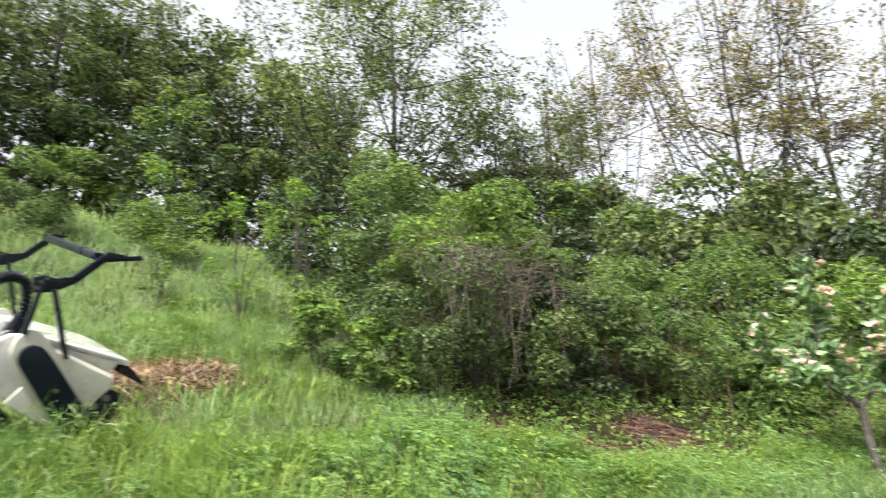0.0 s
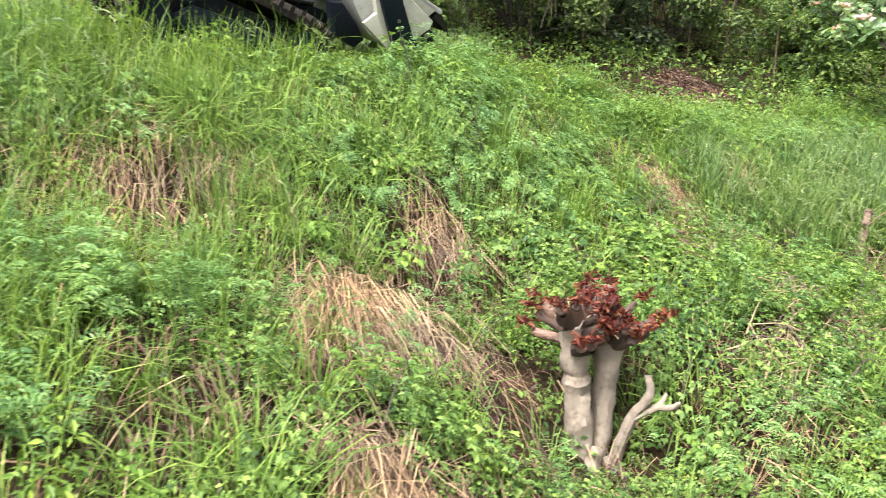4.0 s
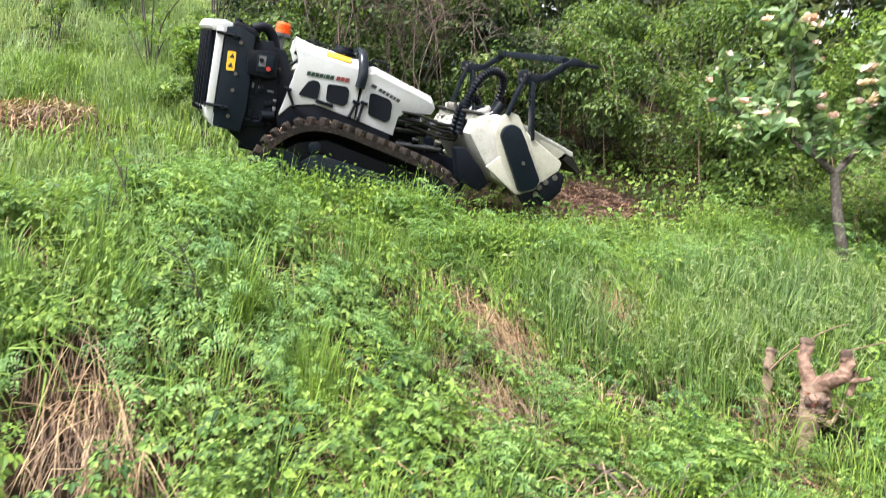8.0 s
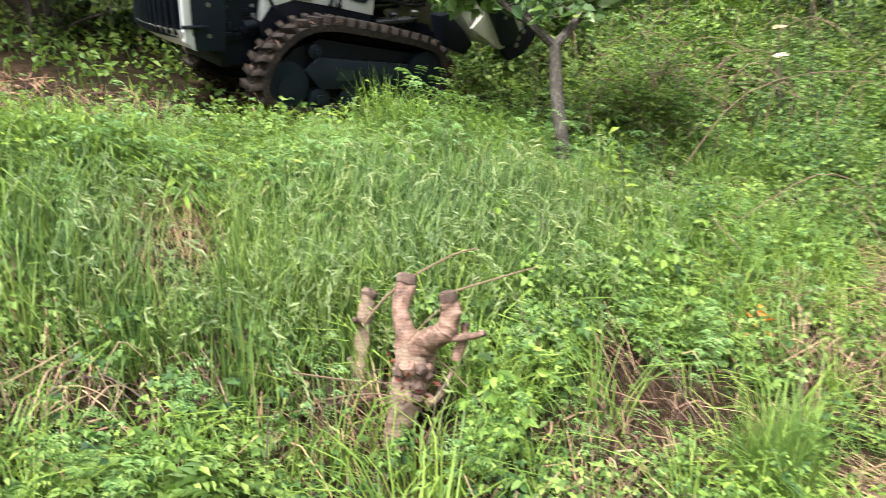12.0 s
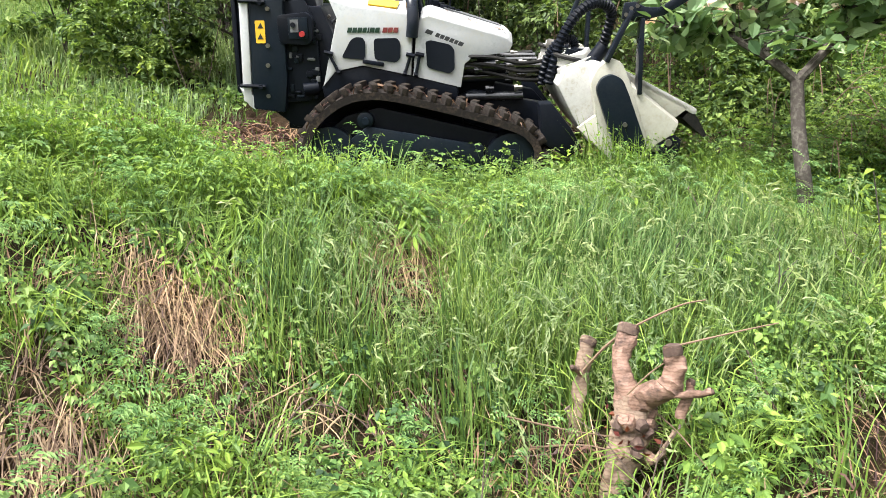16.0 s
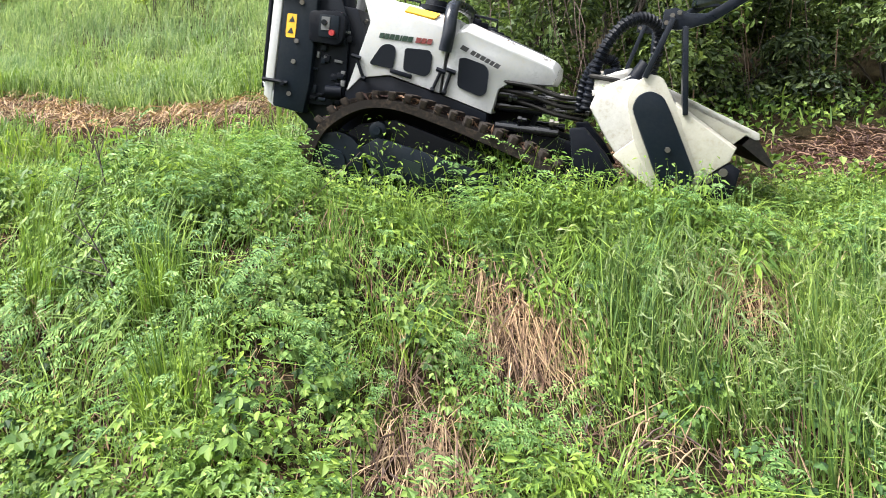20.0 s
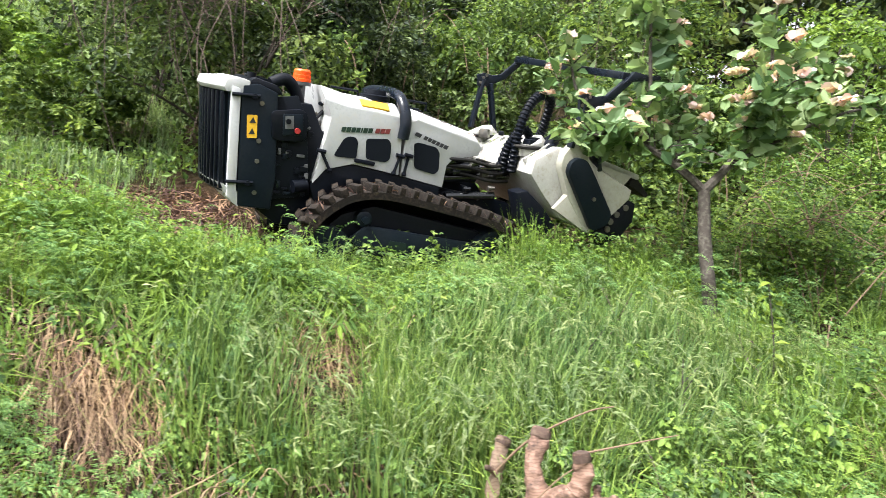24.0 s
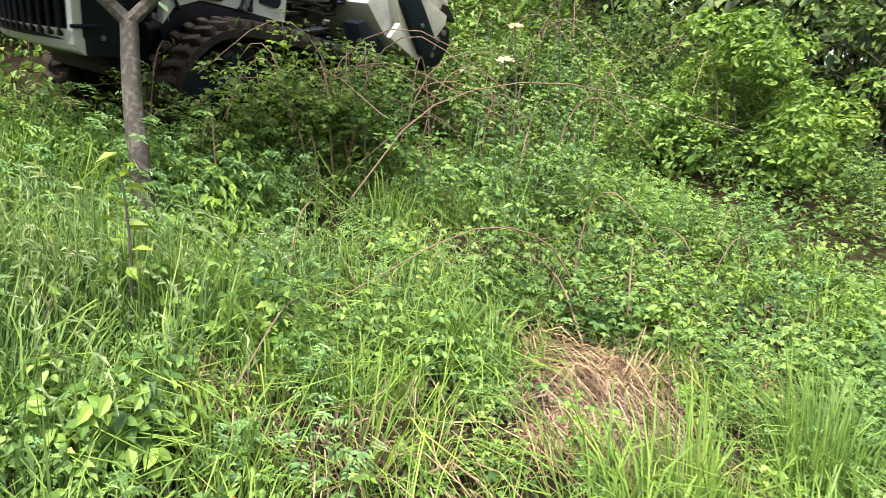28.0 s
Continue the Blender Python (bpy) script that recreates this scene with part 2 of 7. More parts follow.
# ---------------------------------------------------------------- the lie of the land
def ground_z(x, y):
    """Height of the soil: a bank that rises away from the lane, and the hill behind it. Works on numbers and arrays."""
    x, y = np.asarray(x, float), np.asarray(y, float)
    u, v = np.clip(x, -7.0, 13.0), np.clip(y, 0.3, 12.0)
    z = (0.40 - 0.1168 * u + 0.2701 * v + 0.00061 * u * u + 0.00737 * u * v + 0.00998 * v * v - 0.0002 * v ** 3
         - 0.00025 * u * u * v - 0.00022 * u * v * v + 0.00046 * u ** 3)
    far = np.clip(y - 12.0, 0, None)
    steep = 0.47 + 0.21 / (1 + np.exp(np.clip((x - 2.0) / 1.5, -30, 30)))
    z = z + 13.0 * (1 - np.exp(-far * steep / 13.0))
    low = np.clip(0.3 - y, 0, None)
    z = z - 2.0 * (1 - np.exp(-low * 0.05))
    # the brow below the worked strip, and the hollows under it
    z = z + 0.18 * np.exp(-((x - 1.8) / 2.4) ** 2 - ((y - 6.0) / 0.60) ** 2) + 0.10 * np.exp(-((x - 6.5) / 1.8) ** 2 - ((y - 6.3) / 0.5) ** 2)
    line = np.interp(x, [-2.5, -1.0, 0.5, 2.0, 3.0, 4.0, 5.0, 7.0], [4.15, 4.75, 5.20, 5.45, 5.50, 5.70, 5.90, 6.05])
    z = z + np.interp(x, [-2.8, -1.8, -0.5, 2.3, 3.2, 4.9, 5.3, 5.8, 7.0, 7.8], [0.0, 0.22, 0.34, 0.36, 0.27, 0.22, 0.08, 0.14, 0.14, 0.0]) * np.exp(-((y - line + 0.20) / np.where(y < line - 0.20, 0.95, 0.36)) ** 2)
    z = z - 0.26 * np.exp(-((x - 1.9) / 0.9) ** 2 - ((y - 3.8) / 0.8) ** 2) - 0.26 * np.exp(-((x - 4.6) / 1.5) ** 2 - ((y - 4.4) / 0.85) ** 2)
    z = z + 0.14 * np.exp(-((x - 7.6) / 1.5) ** 2 - ((y - 4.1) / 0.6) ** 2)
    # washed-out places round the stumps and between the clumps
    z = z - 0.27 * np.exp(-((x - 2.1) / 0.45) ** 2 - ((y - 2.55) / 0.40) ** 2) - 0.10 * np.exp(-((x - 5.47) / 0.4) ** 2 - ((y - 4.3) / 0.4) ** 2)
    z = z - 0.13 * np.exp(-((x - 4.2) / 1.4) ** 2 - ((y - 5.3) / 0.5) ** 2) - 0.12 * np.exp(-((x - 6.8) / 0.8) ** 2 - ((y - 4.3) / 0.7) ** 2) - 0.15 * np.exp(-((x - 7.7) / 0.9) ** 2 - ((y - 5.75) / 0.6) ** 2)
    z = z + 0.035 * np.sin(1.7 * x + 0.6 * y) + 0.03 * np.sin(2.9 * y - 1.1 * x + 1.0) + 0.018 * np.sin(5.1 * x + 4.3 * y)
    return z


def bare(x, y):
    """How bare and mulched the soil is, 0 to 1: the strip that the machine has worked, and the scraped places."""
    x, y = np.asarray(x, float), np.asarray(y, float)
    wob = 0.22 * np.sin(2.1 * x) + 0.12 * np.sin(4.7 * x + 1.3)

    def band(x0, x1, yc, half):
        return np.clip((x - x0) / 0.5, 0, 1) * np.clip((x1 - x) / 0.5, 0, 1) * np.clip((half - np.abs(y - yc - wob)) / 0.3, 0, 1)

    out = np.maximum(np.maximum(band(2.7, 5.4, 7.45, 0.62), band(5.5, 7.1, 8.0, 0.70)), band(-8.0, 1.4, 9.05, 0.68))
    out = np.maximum(out, 0.9 * band(-6.0, -1.0, 6.1, 0.85))
    for cx, cy, r, k in ((1.80, 3.05, 0.36, 0.85), (1.62, 2.62, 0.30, 0.7), (6.38, 3.93, 0.30, 0.95), (3.62, 4.25, 0.22, 0.6), (6.70, 3.40, 0.28, 0.6)):
        out = np.maximum(out, k * np.clip(1.3 - np.hypot(x - cx, (y - cy) * 1.2) / r, 0, 1))
    return out


def np_mesh(name, verts, faces, mat, second=None, which=None, smooth=False):
    """A mesh from arrays of corners and of faces of one size."""
    me = bpy.data.meshes.new(name)
    verts, faces = np.asarray(verts, np.float32), np.asarray(faces, np.int32)
    n, k = faces.shape
    me.vertices.add(len(verts))
    me.vertices.foreach_set("co", verts.ravel())
    me.loops.add(n * k)
    me.loops.foreach_set("vertex_index", faces.ravel())
    me.polygons.add(n)
    me.polygons.foreach_set("loop_start", np.arange(0, n * k, k, dtype=np.int32))
    me.polygons.foreach_set("use_smooth", np.full(n, smooth))
    me.materials.append(mat)
    if second:
        me.materials.append(second)
        me.polygons.foreach_set("material_index", np.asarray(which, np.int32))
    me.update(calc_edges=True)
    return me


def grid_axis(near, far, fine, coarse):
    a = list(np.arange(near[0], near[1], fine))
    step, left, right = fine, [near[0]], [near[1]]
    while left[-1] > far[0]:
        step *= coarse
        left.append(left[-1] - step)
    step = fine
    while right[-1] < far[1]:
        step *= coarse
        right.append(right[-1] + step)
    return np.array(sorted(left[1:]) + a + right)


def build_ground():
    gx, gy = grid_axis((-7, 13), (-900, 900), 0.13, 1.25), grid_axis((0, 12), (-600, 1200), 0.13, 1.25)
    X, Y = np.meshgrid(gx, gy)
    Z = ground_z(X, Y)
    near = (X > -7) & (X < 13) & (Y > 0) & (Y < 12)
    rng = np.random.default_rng(5)
    Z = Z + np.where(near, rng.normal(0, 0.012, Z.shape), 0) - 0.04 * bare(X, Y)
    nx, ny = len(gx), len(gy)
    i = (np.arange(ny - 1)[:, None] * nx + np.arange(nx - 1)).ravel()
    me = np_mesh("ground", np.stack([X, Y, Z], -1).reshape(-1, 3), np.stack([i, i + 1, i + nx + 1, i + nx], 1), None, smooth=True)
    me.materials.clear()
    m, nt, bsdf = material("meadow_soil")
    tc = nt.nodes.new("ShaderNodeTexCoord")
    att = nt.nodes.new("ShaderNodeAttribute")
    att.attribute_name = "bare"
    big, mid, fine = noise_tex(nt, 1.3, 5), noise_tex(nt, 9, 6, 0.7), noise_tex(nt, 70, 4, 0.7)
    green = ramp(nt, mid.outputs["Fac"], [(0.30, (0.009, 0.008, 0.004)), (0.52, (0.024, 0.019, 0.009)), (0.72, (0.058, 0.042, 0.022))])
    soil = ramp(nt, fine.outputs["Fac"], [(0.30, (0.013, 0.007, 0.0045)), (0.50, (0.038, 0.020, 0.013)), (0.74, (0.095, 0.053, 0.034))])
    hint = ramp(nt, big.outputs["Fac"], [(0.45, (0, 0, 0)), (0.75, (0.5, 0.5, 0.5))])
    both = mix(nt, hint.outputs["Color"], green.outputs["Color"], soil.outputs["Color"])
    col = mix(nt, att.outputs["Fac"], both, soil.outputs["Color"])
    nt.links.new(col, bsdf.inputs["Base Color"])
    bsdf.inputs["Roughness"].default_value = 0.95
    bsdf.inputs["Specular IOR Level"].default_value = 0.08
    bump(nt, bsdf, fine.outputs["Fac"], 0.8, 0.03)
    me.materials.append(m)
    a = me.attributes.new("bare", "FLOAT", "POINT")
    a.data.foreach_set("value", bare(X, Y).ravel().astype(np.float32))
    return tagged(new("ground", me), "grassy bank rising to a wooded hill, with a strip of churned brown soil", "ground", kind="structure")


build_ground()


# ---------------------------------------------------------------- building helpers
def part(name, bm, mat, parent, label="", at=None, smooth=True):
    """Links a bmesh as one mesh object under a thing or a part."""
    me = bpy.data.meshes.new(name)
    bm.normal_update()
    bm.to_mesh(me)
    bm.free()
    me.materials.append(mat)
    if smooth:
        me.polygons.foreach_set("use_smooth", [True] * len(me.polygons))
        me.set_sharp_from_angle(angle=radians(35))
    ob = new(name, me)
    if parent:
        ob.parent = parent
    if at is not None:
        ob.matrix_local = at
    if label:
        ob["label"] = label
    return ob


def box(bm, c, size, turn=None, bevel=0.0):
    made = bmesh.ops.create_cube(bm, size=1.0, matrix=Matrix.Translation(c) @ (turn.to_4x4() if turn else Matrix()) @ Matrix.Diagonal((*size, 1)))
    if bevel:
        edges = list({e for v in made["verts"] for e in v.link_edges})
        bmesh.ops.bevel(bm, geom=edges, offset=bevel, segments=2, profile=0.6, affect="EDGES")
    return bm


def loft(layers, bevel=0.0, segs=2):
    """A closed solid through outlines of the same number of corners."""
    bm = bmesh.new()
    rings = [[bm.verts.new(p) for p in ring] for ring in layers]
    n = len(rings[0])
    for a, b in zip(rings, rings[1:]):
        for i in range(n):
            bm.faces.new((a[i], a[(i + 1) % n], b[(i + 1) % n], b[i]))
    bm.faces.new(rings[0][::-1])
    bm.faces.new(rings[-1])
    bmesh.ops.recalc_face_normals(bm, faces=bm.faces)
    if bevel:
        sharp = [e for e in bm.edges if len(e.link_faces) == 2 and e.calc_face_angle(0) > radians(20)]
        bmesh.ops.bevel(bm, geom=sharp, offset=bevel, segments=segs, profile=0.6, affect="EDGES", clamp_overlap=True)
    return bm


def slab(outline, y0, y1, bevel=0.0):
    """A plate with a side-view outline of (x, z) from y0 to y1."""
    return loft([[(x, y0, z) for x, z in outline], [(x, y1, z) for x, z in outline]], bevel)


def tube(bm, points, radii, sides=8, close=True):
    """A round pipe or limb through points."""
    pts = [Vector(p) for p in points]
    if isinstance(radii, (int, float)):
        radii = [radii] * len(pts)
    radii = [float(r) for r in radii]
    side, rings = None, []
    for i, p in enumerate(pts):
        d = (pts[min(i + 1, len(pts) - 1)] - pts[max(i - 1, 0)]).normalized()
        if side is None:
            side = d.orthogonal().normalized()
        side = (side - d * side.dot(d)).normalized()
        up = d.cross(side)
        rings.append([bm.verts.new(p + radii[i] * (math.cos(t) * side + math.sin(t) * up))
                      for t in (2 * math.pi * k / sides for k in range(sides))])
    for a, b in zip(rings, rings[1:]):
        for k in range(sides):
            bm.faces.new((a[k], a[(k + 1) % sides], b[(k + 1) % sides], b[k]))
    if close:
        bm.faces.new(rings[0][::-1])
        bm.faces.new(rings[-1])
    return bm


def curve(points, n=8):
    """Smooth points through the given ones."""
    p = [Vector(q) for q in points]
    p = [2 * p[0] - p[1]] + p + [2 * p[-1] - p[-2]]
    out = []
    for i in range(1, len(p) - 2):
        for k in range(n):
            t = k / n
            out.append(0.5 * (2 * p[i] + (p[i + 1] - p[i - 1]) * t + (2 * p[i - 1] - 5 * p[i] + 4 * p[i + 1] - p[i + 2]) * t * t
                              + (3 * p[i] - p[i - 1] - 3 * p[i + 1] + p[i + 2]) * t ** 3))
    return out + [p[-2]]


# ---------------------------------------------------------------- the tracked mulcher
# Its own space: x ahead, y to its left, z up from the middle of the warning sticker.
def taper(x, y):
    return y * (1 - 0.36 * max(0.0, min(1.0, (x - 1.24) / 0.36)))


def hood_loft(outline, top, lift=0.075, half=0.455, inner=0.30):
    """A hood with raised middle: outline corners whose index is in top are lifted towards the middle."""
    layers = []
    for y, up in ((-half, 0), (-half * 0.985, 0.0), (-inner, 1), (inner, 1), (half * 0.985, 0.0), (half, 0)):
        ring = []
        for i, (x, z) in enumerate(outline):
            ring.append((x, taper(x, y), z + (lift * up if i in top else 0)))
        layers.append(ring)
    layers[1] = [(x, y, z + (0.012 if i in top else 0)) for i, (x, y, z) in enumerate(layers[1])]
    layers[4] = [(x, y, z + (0.012 if i in top else 0)) for i, (x, y, z) in enumerate(layers[4])]
    return loft(layers, 0.012)


def rounded(outline, r=0.02, n=3):
    """A side-view outline with its corners rounded."""
    out, p = [], [Vector(q) for q in outline]
    for i, c in enumerate(p):
        a, b = (p[i - 1] - c), (p[(i + 1) % len(p)] - c)
        r1 = min(r, a.length * 0.4, b.length * 0.4)
        a, b = c + a.normalized() * r1, c + b.normalized() * r1
        for k in range(n + 1):
            t = k / n
            q = a * (1 - t) ** 2 + c * 2 * t * (1 - t) + b * t * t
            out.append((q.x, q.y))
    return out


BELT = [(0.285, -0.66), (0.35, -0.505), (0.47, -0.385), (0.60, -0.315), (0.76, -0.290), (0.94, -0.305), (1.25, -0.355), (1.55, -0.415),
        (1.70, -0.47), (1.79, -0.58), (1.78, -0.72), (1.69, -0.83), (1.50, -0.885), (1.0, -0.91), (0.62, -0.905), (0.42, -0.865), (0.30, -0.77)]


def belt_path():
    """Points evenly round the belt, with the way along it."""
    pts = curve([(x, 0, z) for x, z in BELT + BELT[:2]], 6)[: 6 * len(BELT)]
    seg = [(pts[(i + 1) % len(pts)] - p).length for i, p in enumerate(pts)]
    total = sum(seg)

    def at(s):
        s %= total
        for i, d in enumerate(seg):
            if s <= d:
                a, b = pts[i], pts[(i + 1) % len(pts)]
                return a.lerp(b, s / d), (b - a).normalized()
            s -= d
        return pts[0], (pts[1] - pts[0]).normalized()

    return total, at


SHOES = 40
LUG_KEYS = []


def build_track(root, side):
    """One rubber track: belt, lugs, frame plates, idlers and rollers."""
    y = 0.575 * side
    total, at = belt_path()
    bm = bmesh.new()
    rings, n = [], 120
    for i in range(n):
        p, d = at(total * i / n)
        out = Vector((d.z, 0, -d.x)) * -1.0
        rings.append([bm.verts.new(Vector((p.x, y + w, p.z)) + out * h) for w, h in ((-0.13, -0.01), (0.13, -0.01), (0.13, -0.055), (-0.13, -0.055))])
    for i in range(n):
        a, b = rings[i], rings[(i + 1) % n]
        for k in range(4):
            bm.faces.new((a[k], a[(k + 1) % 4], b[(k + 1) % 4], b[k]))
    bmesh.ops.recalc_face_normals(bm, faces=bm.faces)
    track = part("rubber_track", bm, TRACK, root, "muddy black rubber crawler track")
    lug = bmesh.new()
    box(lug, (0, -0.068, 0.012), (0.040, 0.120, 0.052), Matrix.Rotation(radians(14), 3, "Z"), 0.006)
    box(lug, (0, 0.068, 0.012), (0.040, 0.120, 0.052), Matrix.Rotation(radians(-14), 3, "Z"), 0.006)
    first = part("lug", lug, TRACK, track)
    for i in range(SHOES):
        ob = first if i == 0 else new("lug", first.data)
        ob.parent = track
        LUG_KEYS.append((ob, y, total * i / SHOES))
    rng = np.random.default_rng(40 + side)
    n = 420
    c, ax = [], []
    for k in range(n):
        p, d = at(total * rng.random())
        out = Vector((d.z, 0, -d.x)) * -1.0
        c.append((p.x, y + rng.uniform(-0.135, 0.135), p.z + 0.006))
        ax.append((d.x + rng.normal(0, 0.6), rng.normal(0, 0.8), d.z + rng.normal(0, 0.6)))
        c[-1] = tuple(Vector(c[-1]) + out * rng.uniform(-0.005, 0.012))
    v, f = leaf_arrays(np.array(c), rng.uniform(0.02, 0.085, n), rng, 0.10, 0.4, np.array(ax))
    stalks = tagged(new("track_debris", np_mesh("track_debris", v, f, SHREDS)), "dry stalks and mud caught in the track", kind="stuff")
    stalks.parent = track
    inner = [(0.42, -0.60), (0.56, -0.47), (0.76, -0.405), (1.50, -0.52), (1.66, -0.60), (1.62, -0.74), (1.45, -0.80), (0.65, -0.82), (0.45, -0.74)]
    part("track_frame", slab(inner, y - 0.05 * side, y + 0.03 * side, 0.01), BLACK, track)
    plate = [(0.60, -0.60), (0.70, -0.515), (1.42, -0.585), (1.44, -0.74), (0.72, -0.73)]
    part("guard_plate", slab(plate, y + 0.085 * side, y + 0.112 * side, 0.008), DARK, track, "dark green-grey side plate")
    badge = [(0.86, -0.60), (0.97, -0.61), (0.98, -0.68), (0.84, -0.675)]
    part("worn_decal", slab(badge, y + 0.1125 * side, y + 0.1150 * side), FADED_INK, track, "scratched green decal")
    for x, z, r in ((0.47, -0.70, 0.165), (1.60, -0.66, 0.16), (0.685, -0.48, 0.05), (0.72, -0.80, 0.075), (0.95, -0.81, 0.075), (1.18, -0.805, 0.075), (1.38, -0.79, 0.075)):
        bm = bmesh.new()
        tube(bm, [(x, y - 0.10, z), (x, y - 0.095, z), (x, y + 0.095, z), (x, y + 0.10, z)], [r * 0.85, r, r, r * 0.85], 20)
        tube(bm, [(x, y - 0.115, z), (x, y + 0.115, z)], r * 0.4, 12)
        part("idler_wheel" if r > 0.1 else "roller", bm, DARK, track)
    bm = bmesh.new()
    tube(bm, [(0.69, y + 0.09 * side, -0.48), (0.69, y + 0.13 * side, -0.48)], 0.022, 12)
    part("bolt", bm, DARK, track, "dark grey bolt head")
    return track


def bars(root, mat, x0, z0, x1, z1, y, pieces, thick, name="lettering_bar"):
    """A line of lettering drawn as plain slanting bars."""
    d = Vector((x1 - x0, z1 - z0))
    n = Vector((-d.y, d.x)).normalized()
    for a, b in pieces:
        p, q = Vector((x0, z0)) + d * a, Vector((x0, z0)) + d * b
        sl = d.normalized() * thick * 0.25
        quad = [p, q, q + n * thick + sl, p + n * thick + sl]
        part(name, slab([(v.x, v.y) for v in quad], y, y - 0.003), mat, root, smooth=False)


def build_mulcher():
    root = tagged(new("tracked_mulcher"), "white and black remote-controlled tracked forestry mulcher with an orange beacon", "machine")
    # chassis and engine bay
    bm = slab([(0.02, -0.48), (0.02, 0.16), (0.36, 0.16), (0.44, 0.0), (0.95, 0.06), (1.20, 0.02), (1.24, -0.26), (1.30, -0.52),
               (0.95, -0.62), (0.50, -0.62), (0.20, -0.60)], -0.385, 0.385, 0.015)
    chassis = part("chassis", bm, BLACK, root)
    part("nose_frame", slab([(1.20, 0.0), (1.48, -0.04), (1.50, -0.20), (1.45, -0.40), (1.20, -0.45)], -0.25, 0.25, 0.015), BLACK, chassis)
    part("belly_pan", slab([(0.15, -0.62), (0.15, -0.50), (1.60, -0.45), (1.55, -0.66)], -0.36, 0.36, 0.02), BLACK, chassis)
    for s in (-1, 1):
        arch = [(0.38, -0.325), (0.46, -0.225), (0.636, -0.180), (0.97, -0.224), (1.24, -0.272), (1.25, -0.36), (0.95, -0.33), (0.70, -0.30), (0.52, -0.36), (0.42, -0.46)]
        part("wheel_arch", slab(arch, 0.36 * s, 0.446 * s, 0.008), BLACK, chassis)
    # rear radiator door
    for s in (-1, 1):
        side = [(-0.075, 0.225), (-0.055, -0.49), (0.15, -0.50), (0.165, -0.30), (0.135, 0.20), (0.02, 0.24)]
        plate = part("side_plate", slab(side, 0.36 * s, 0.462 * s, 0.014), DARK, root, "dark grey side plate of the radiator")
        for z in (0.13, -0.09, -0.21, -0.40):
            bm = bmesh.new()
            tube(bm, [(0.045, 0.458 * s, z), (0.045, 0.470 * s, z)], 0.014, 10)
            part("bolt", bm, STEEL, plate)
        strip = [(-0.135, 0.215), (-0.078, 0.20), (-0.058, -0.47), (-0.115, -0.44)]
        part("door_edge", slab(strip, 0.40 * s, 0.466 * s, 0.012), WHITE, root, "white painted edge of the rear door")
        for z in (0.165, -0.345):
            bm = bmesh.new()
            tube(bm, [(-0.13, 0.475 * s, z), (0.03, 0.475 * s, z + 0.005)], 0.011, 8)
            tube(bm, [(0.0, 0.455 * s, z), (0.0, 0.485 * s, z)], 0.016, 8)
            part("door_hinge", bm, BLACK, root)
    for i in range(15):
        y = -0.40 + 0.80 * i / 14
        bulge = 0.115 * (1 - (y / 0.47) ** 2)
        bm = slab([(-0.155 - bulge, 0.17), (-0.135 - bulge, 0.17), (-0.105 - bulge, -0.40), (-0.125 - bulge, -0.40)], y - 0.018, y + 0.018, 0.006)
        part("door_rib", bm, BLACK, root)
    part("door_panel", loft([[(-0.12 - 0.11 * (1 - (y / 0.47) ** 2), y, 0.18), (-0.05, y, 0.18), (-0.03, y, -0.42), (-0.095 - 0.11 * (1 - (y / 0.47) ** 2), y, -0.42)]
                             for y in np.linspace(-0.42, 0.42, 9)]), DARK, root, "dark rear radiator door panel")
    cap = []
    for y in np.linspace(-0.46, 0.46, 11):
        b = 0.125 * (1 - (y / 0.48) ** 2)
        cap.append([(-0.145 - b, y, 0.175), (-0.165 - b, y, 0.20), (-0.150 - b, y, 0.245), (-0.09, y, 0.262), (-0.03, y, 0.25), (-0.03, y, 0.175)])
    part("top_cap", loft(cap, 0.006), WHITE, root, "rounded white cap over the rear door")
    foot = []
    for y in np.linspace(-0.46, 0.46, 11):
        b = 0.12 * (1 - (y / 0.48) ** 2)
        foot.append([(-0.125 - b, y, -0.36), (-0.09, y, -0.40), (-0.05, y, -0.40), (-0.04, y, -0.495), (-0.075 - b * 0.4, y, -0.47)])
    part("bottom_cap", loft(foot, 0.006), WHITE, root, "white lower corner of the rear door")
    part("top_plate", slab([(-0.03, 0.255), (0.0, 0.275), (0.13, 0.245), (0.17, 0.19), (0.0, 0.17)], -0.45, 0.45, 0.02), BLACK, root, "black top plate")
    bm = bmesh.new()
    box(bm, (0.055, -0.14, 0.272), (0.13, 0.30, 0.012), Matrix.Rotation(radians(11), 3, "Y"), 0.004)
    part("air_grille", bm, MESH_GRILLE, root)
    bm = bmesh.new()
    tube(bm, [(-0.005, -0.30, 0.26), (-0.005, -0.30, 0.30)], 0.028, 14)
    part("radiator_cap", bm, BLACK, root)
    # engine side with the control box
    grid = part("engine_grille", slab([(0.15, -0.44), (0.10, 0.17), (0.26, 0.20), (0.335, 0.06), (0.375, -0.34), (0.30, -0.42)], -0.42, -0.40, 0.006), MESH_GRILLE, root)
    rng = random.Random(3)
    for i in range(30):
        bm = bmesh.new()
        x, z = rng.uniform(0.17, 0.36), rng.uniform(-0.40, 0.02)
        box(bm, (x, -0.425, z), (rng.uniform(0.015, 0.05), 0.02, rng.uniform(0.012, 0.045)), None, 0.004)
        part("engine_fitting", bm, rng.choice([BLACK, BLACK, GREY_PLASTIC, DARK, DARK]), grid)
    boxp = rounded([(0.10, 0.095), (0.285, 0.125), (0.325, 0.09), (0.325, -0.045), (0.29, -0.07), (0.12, -0.075)], 0.03)
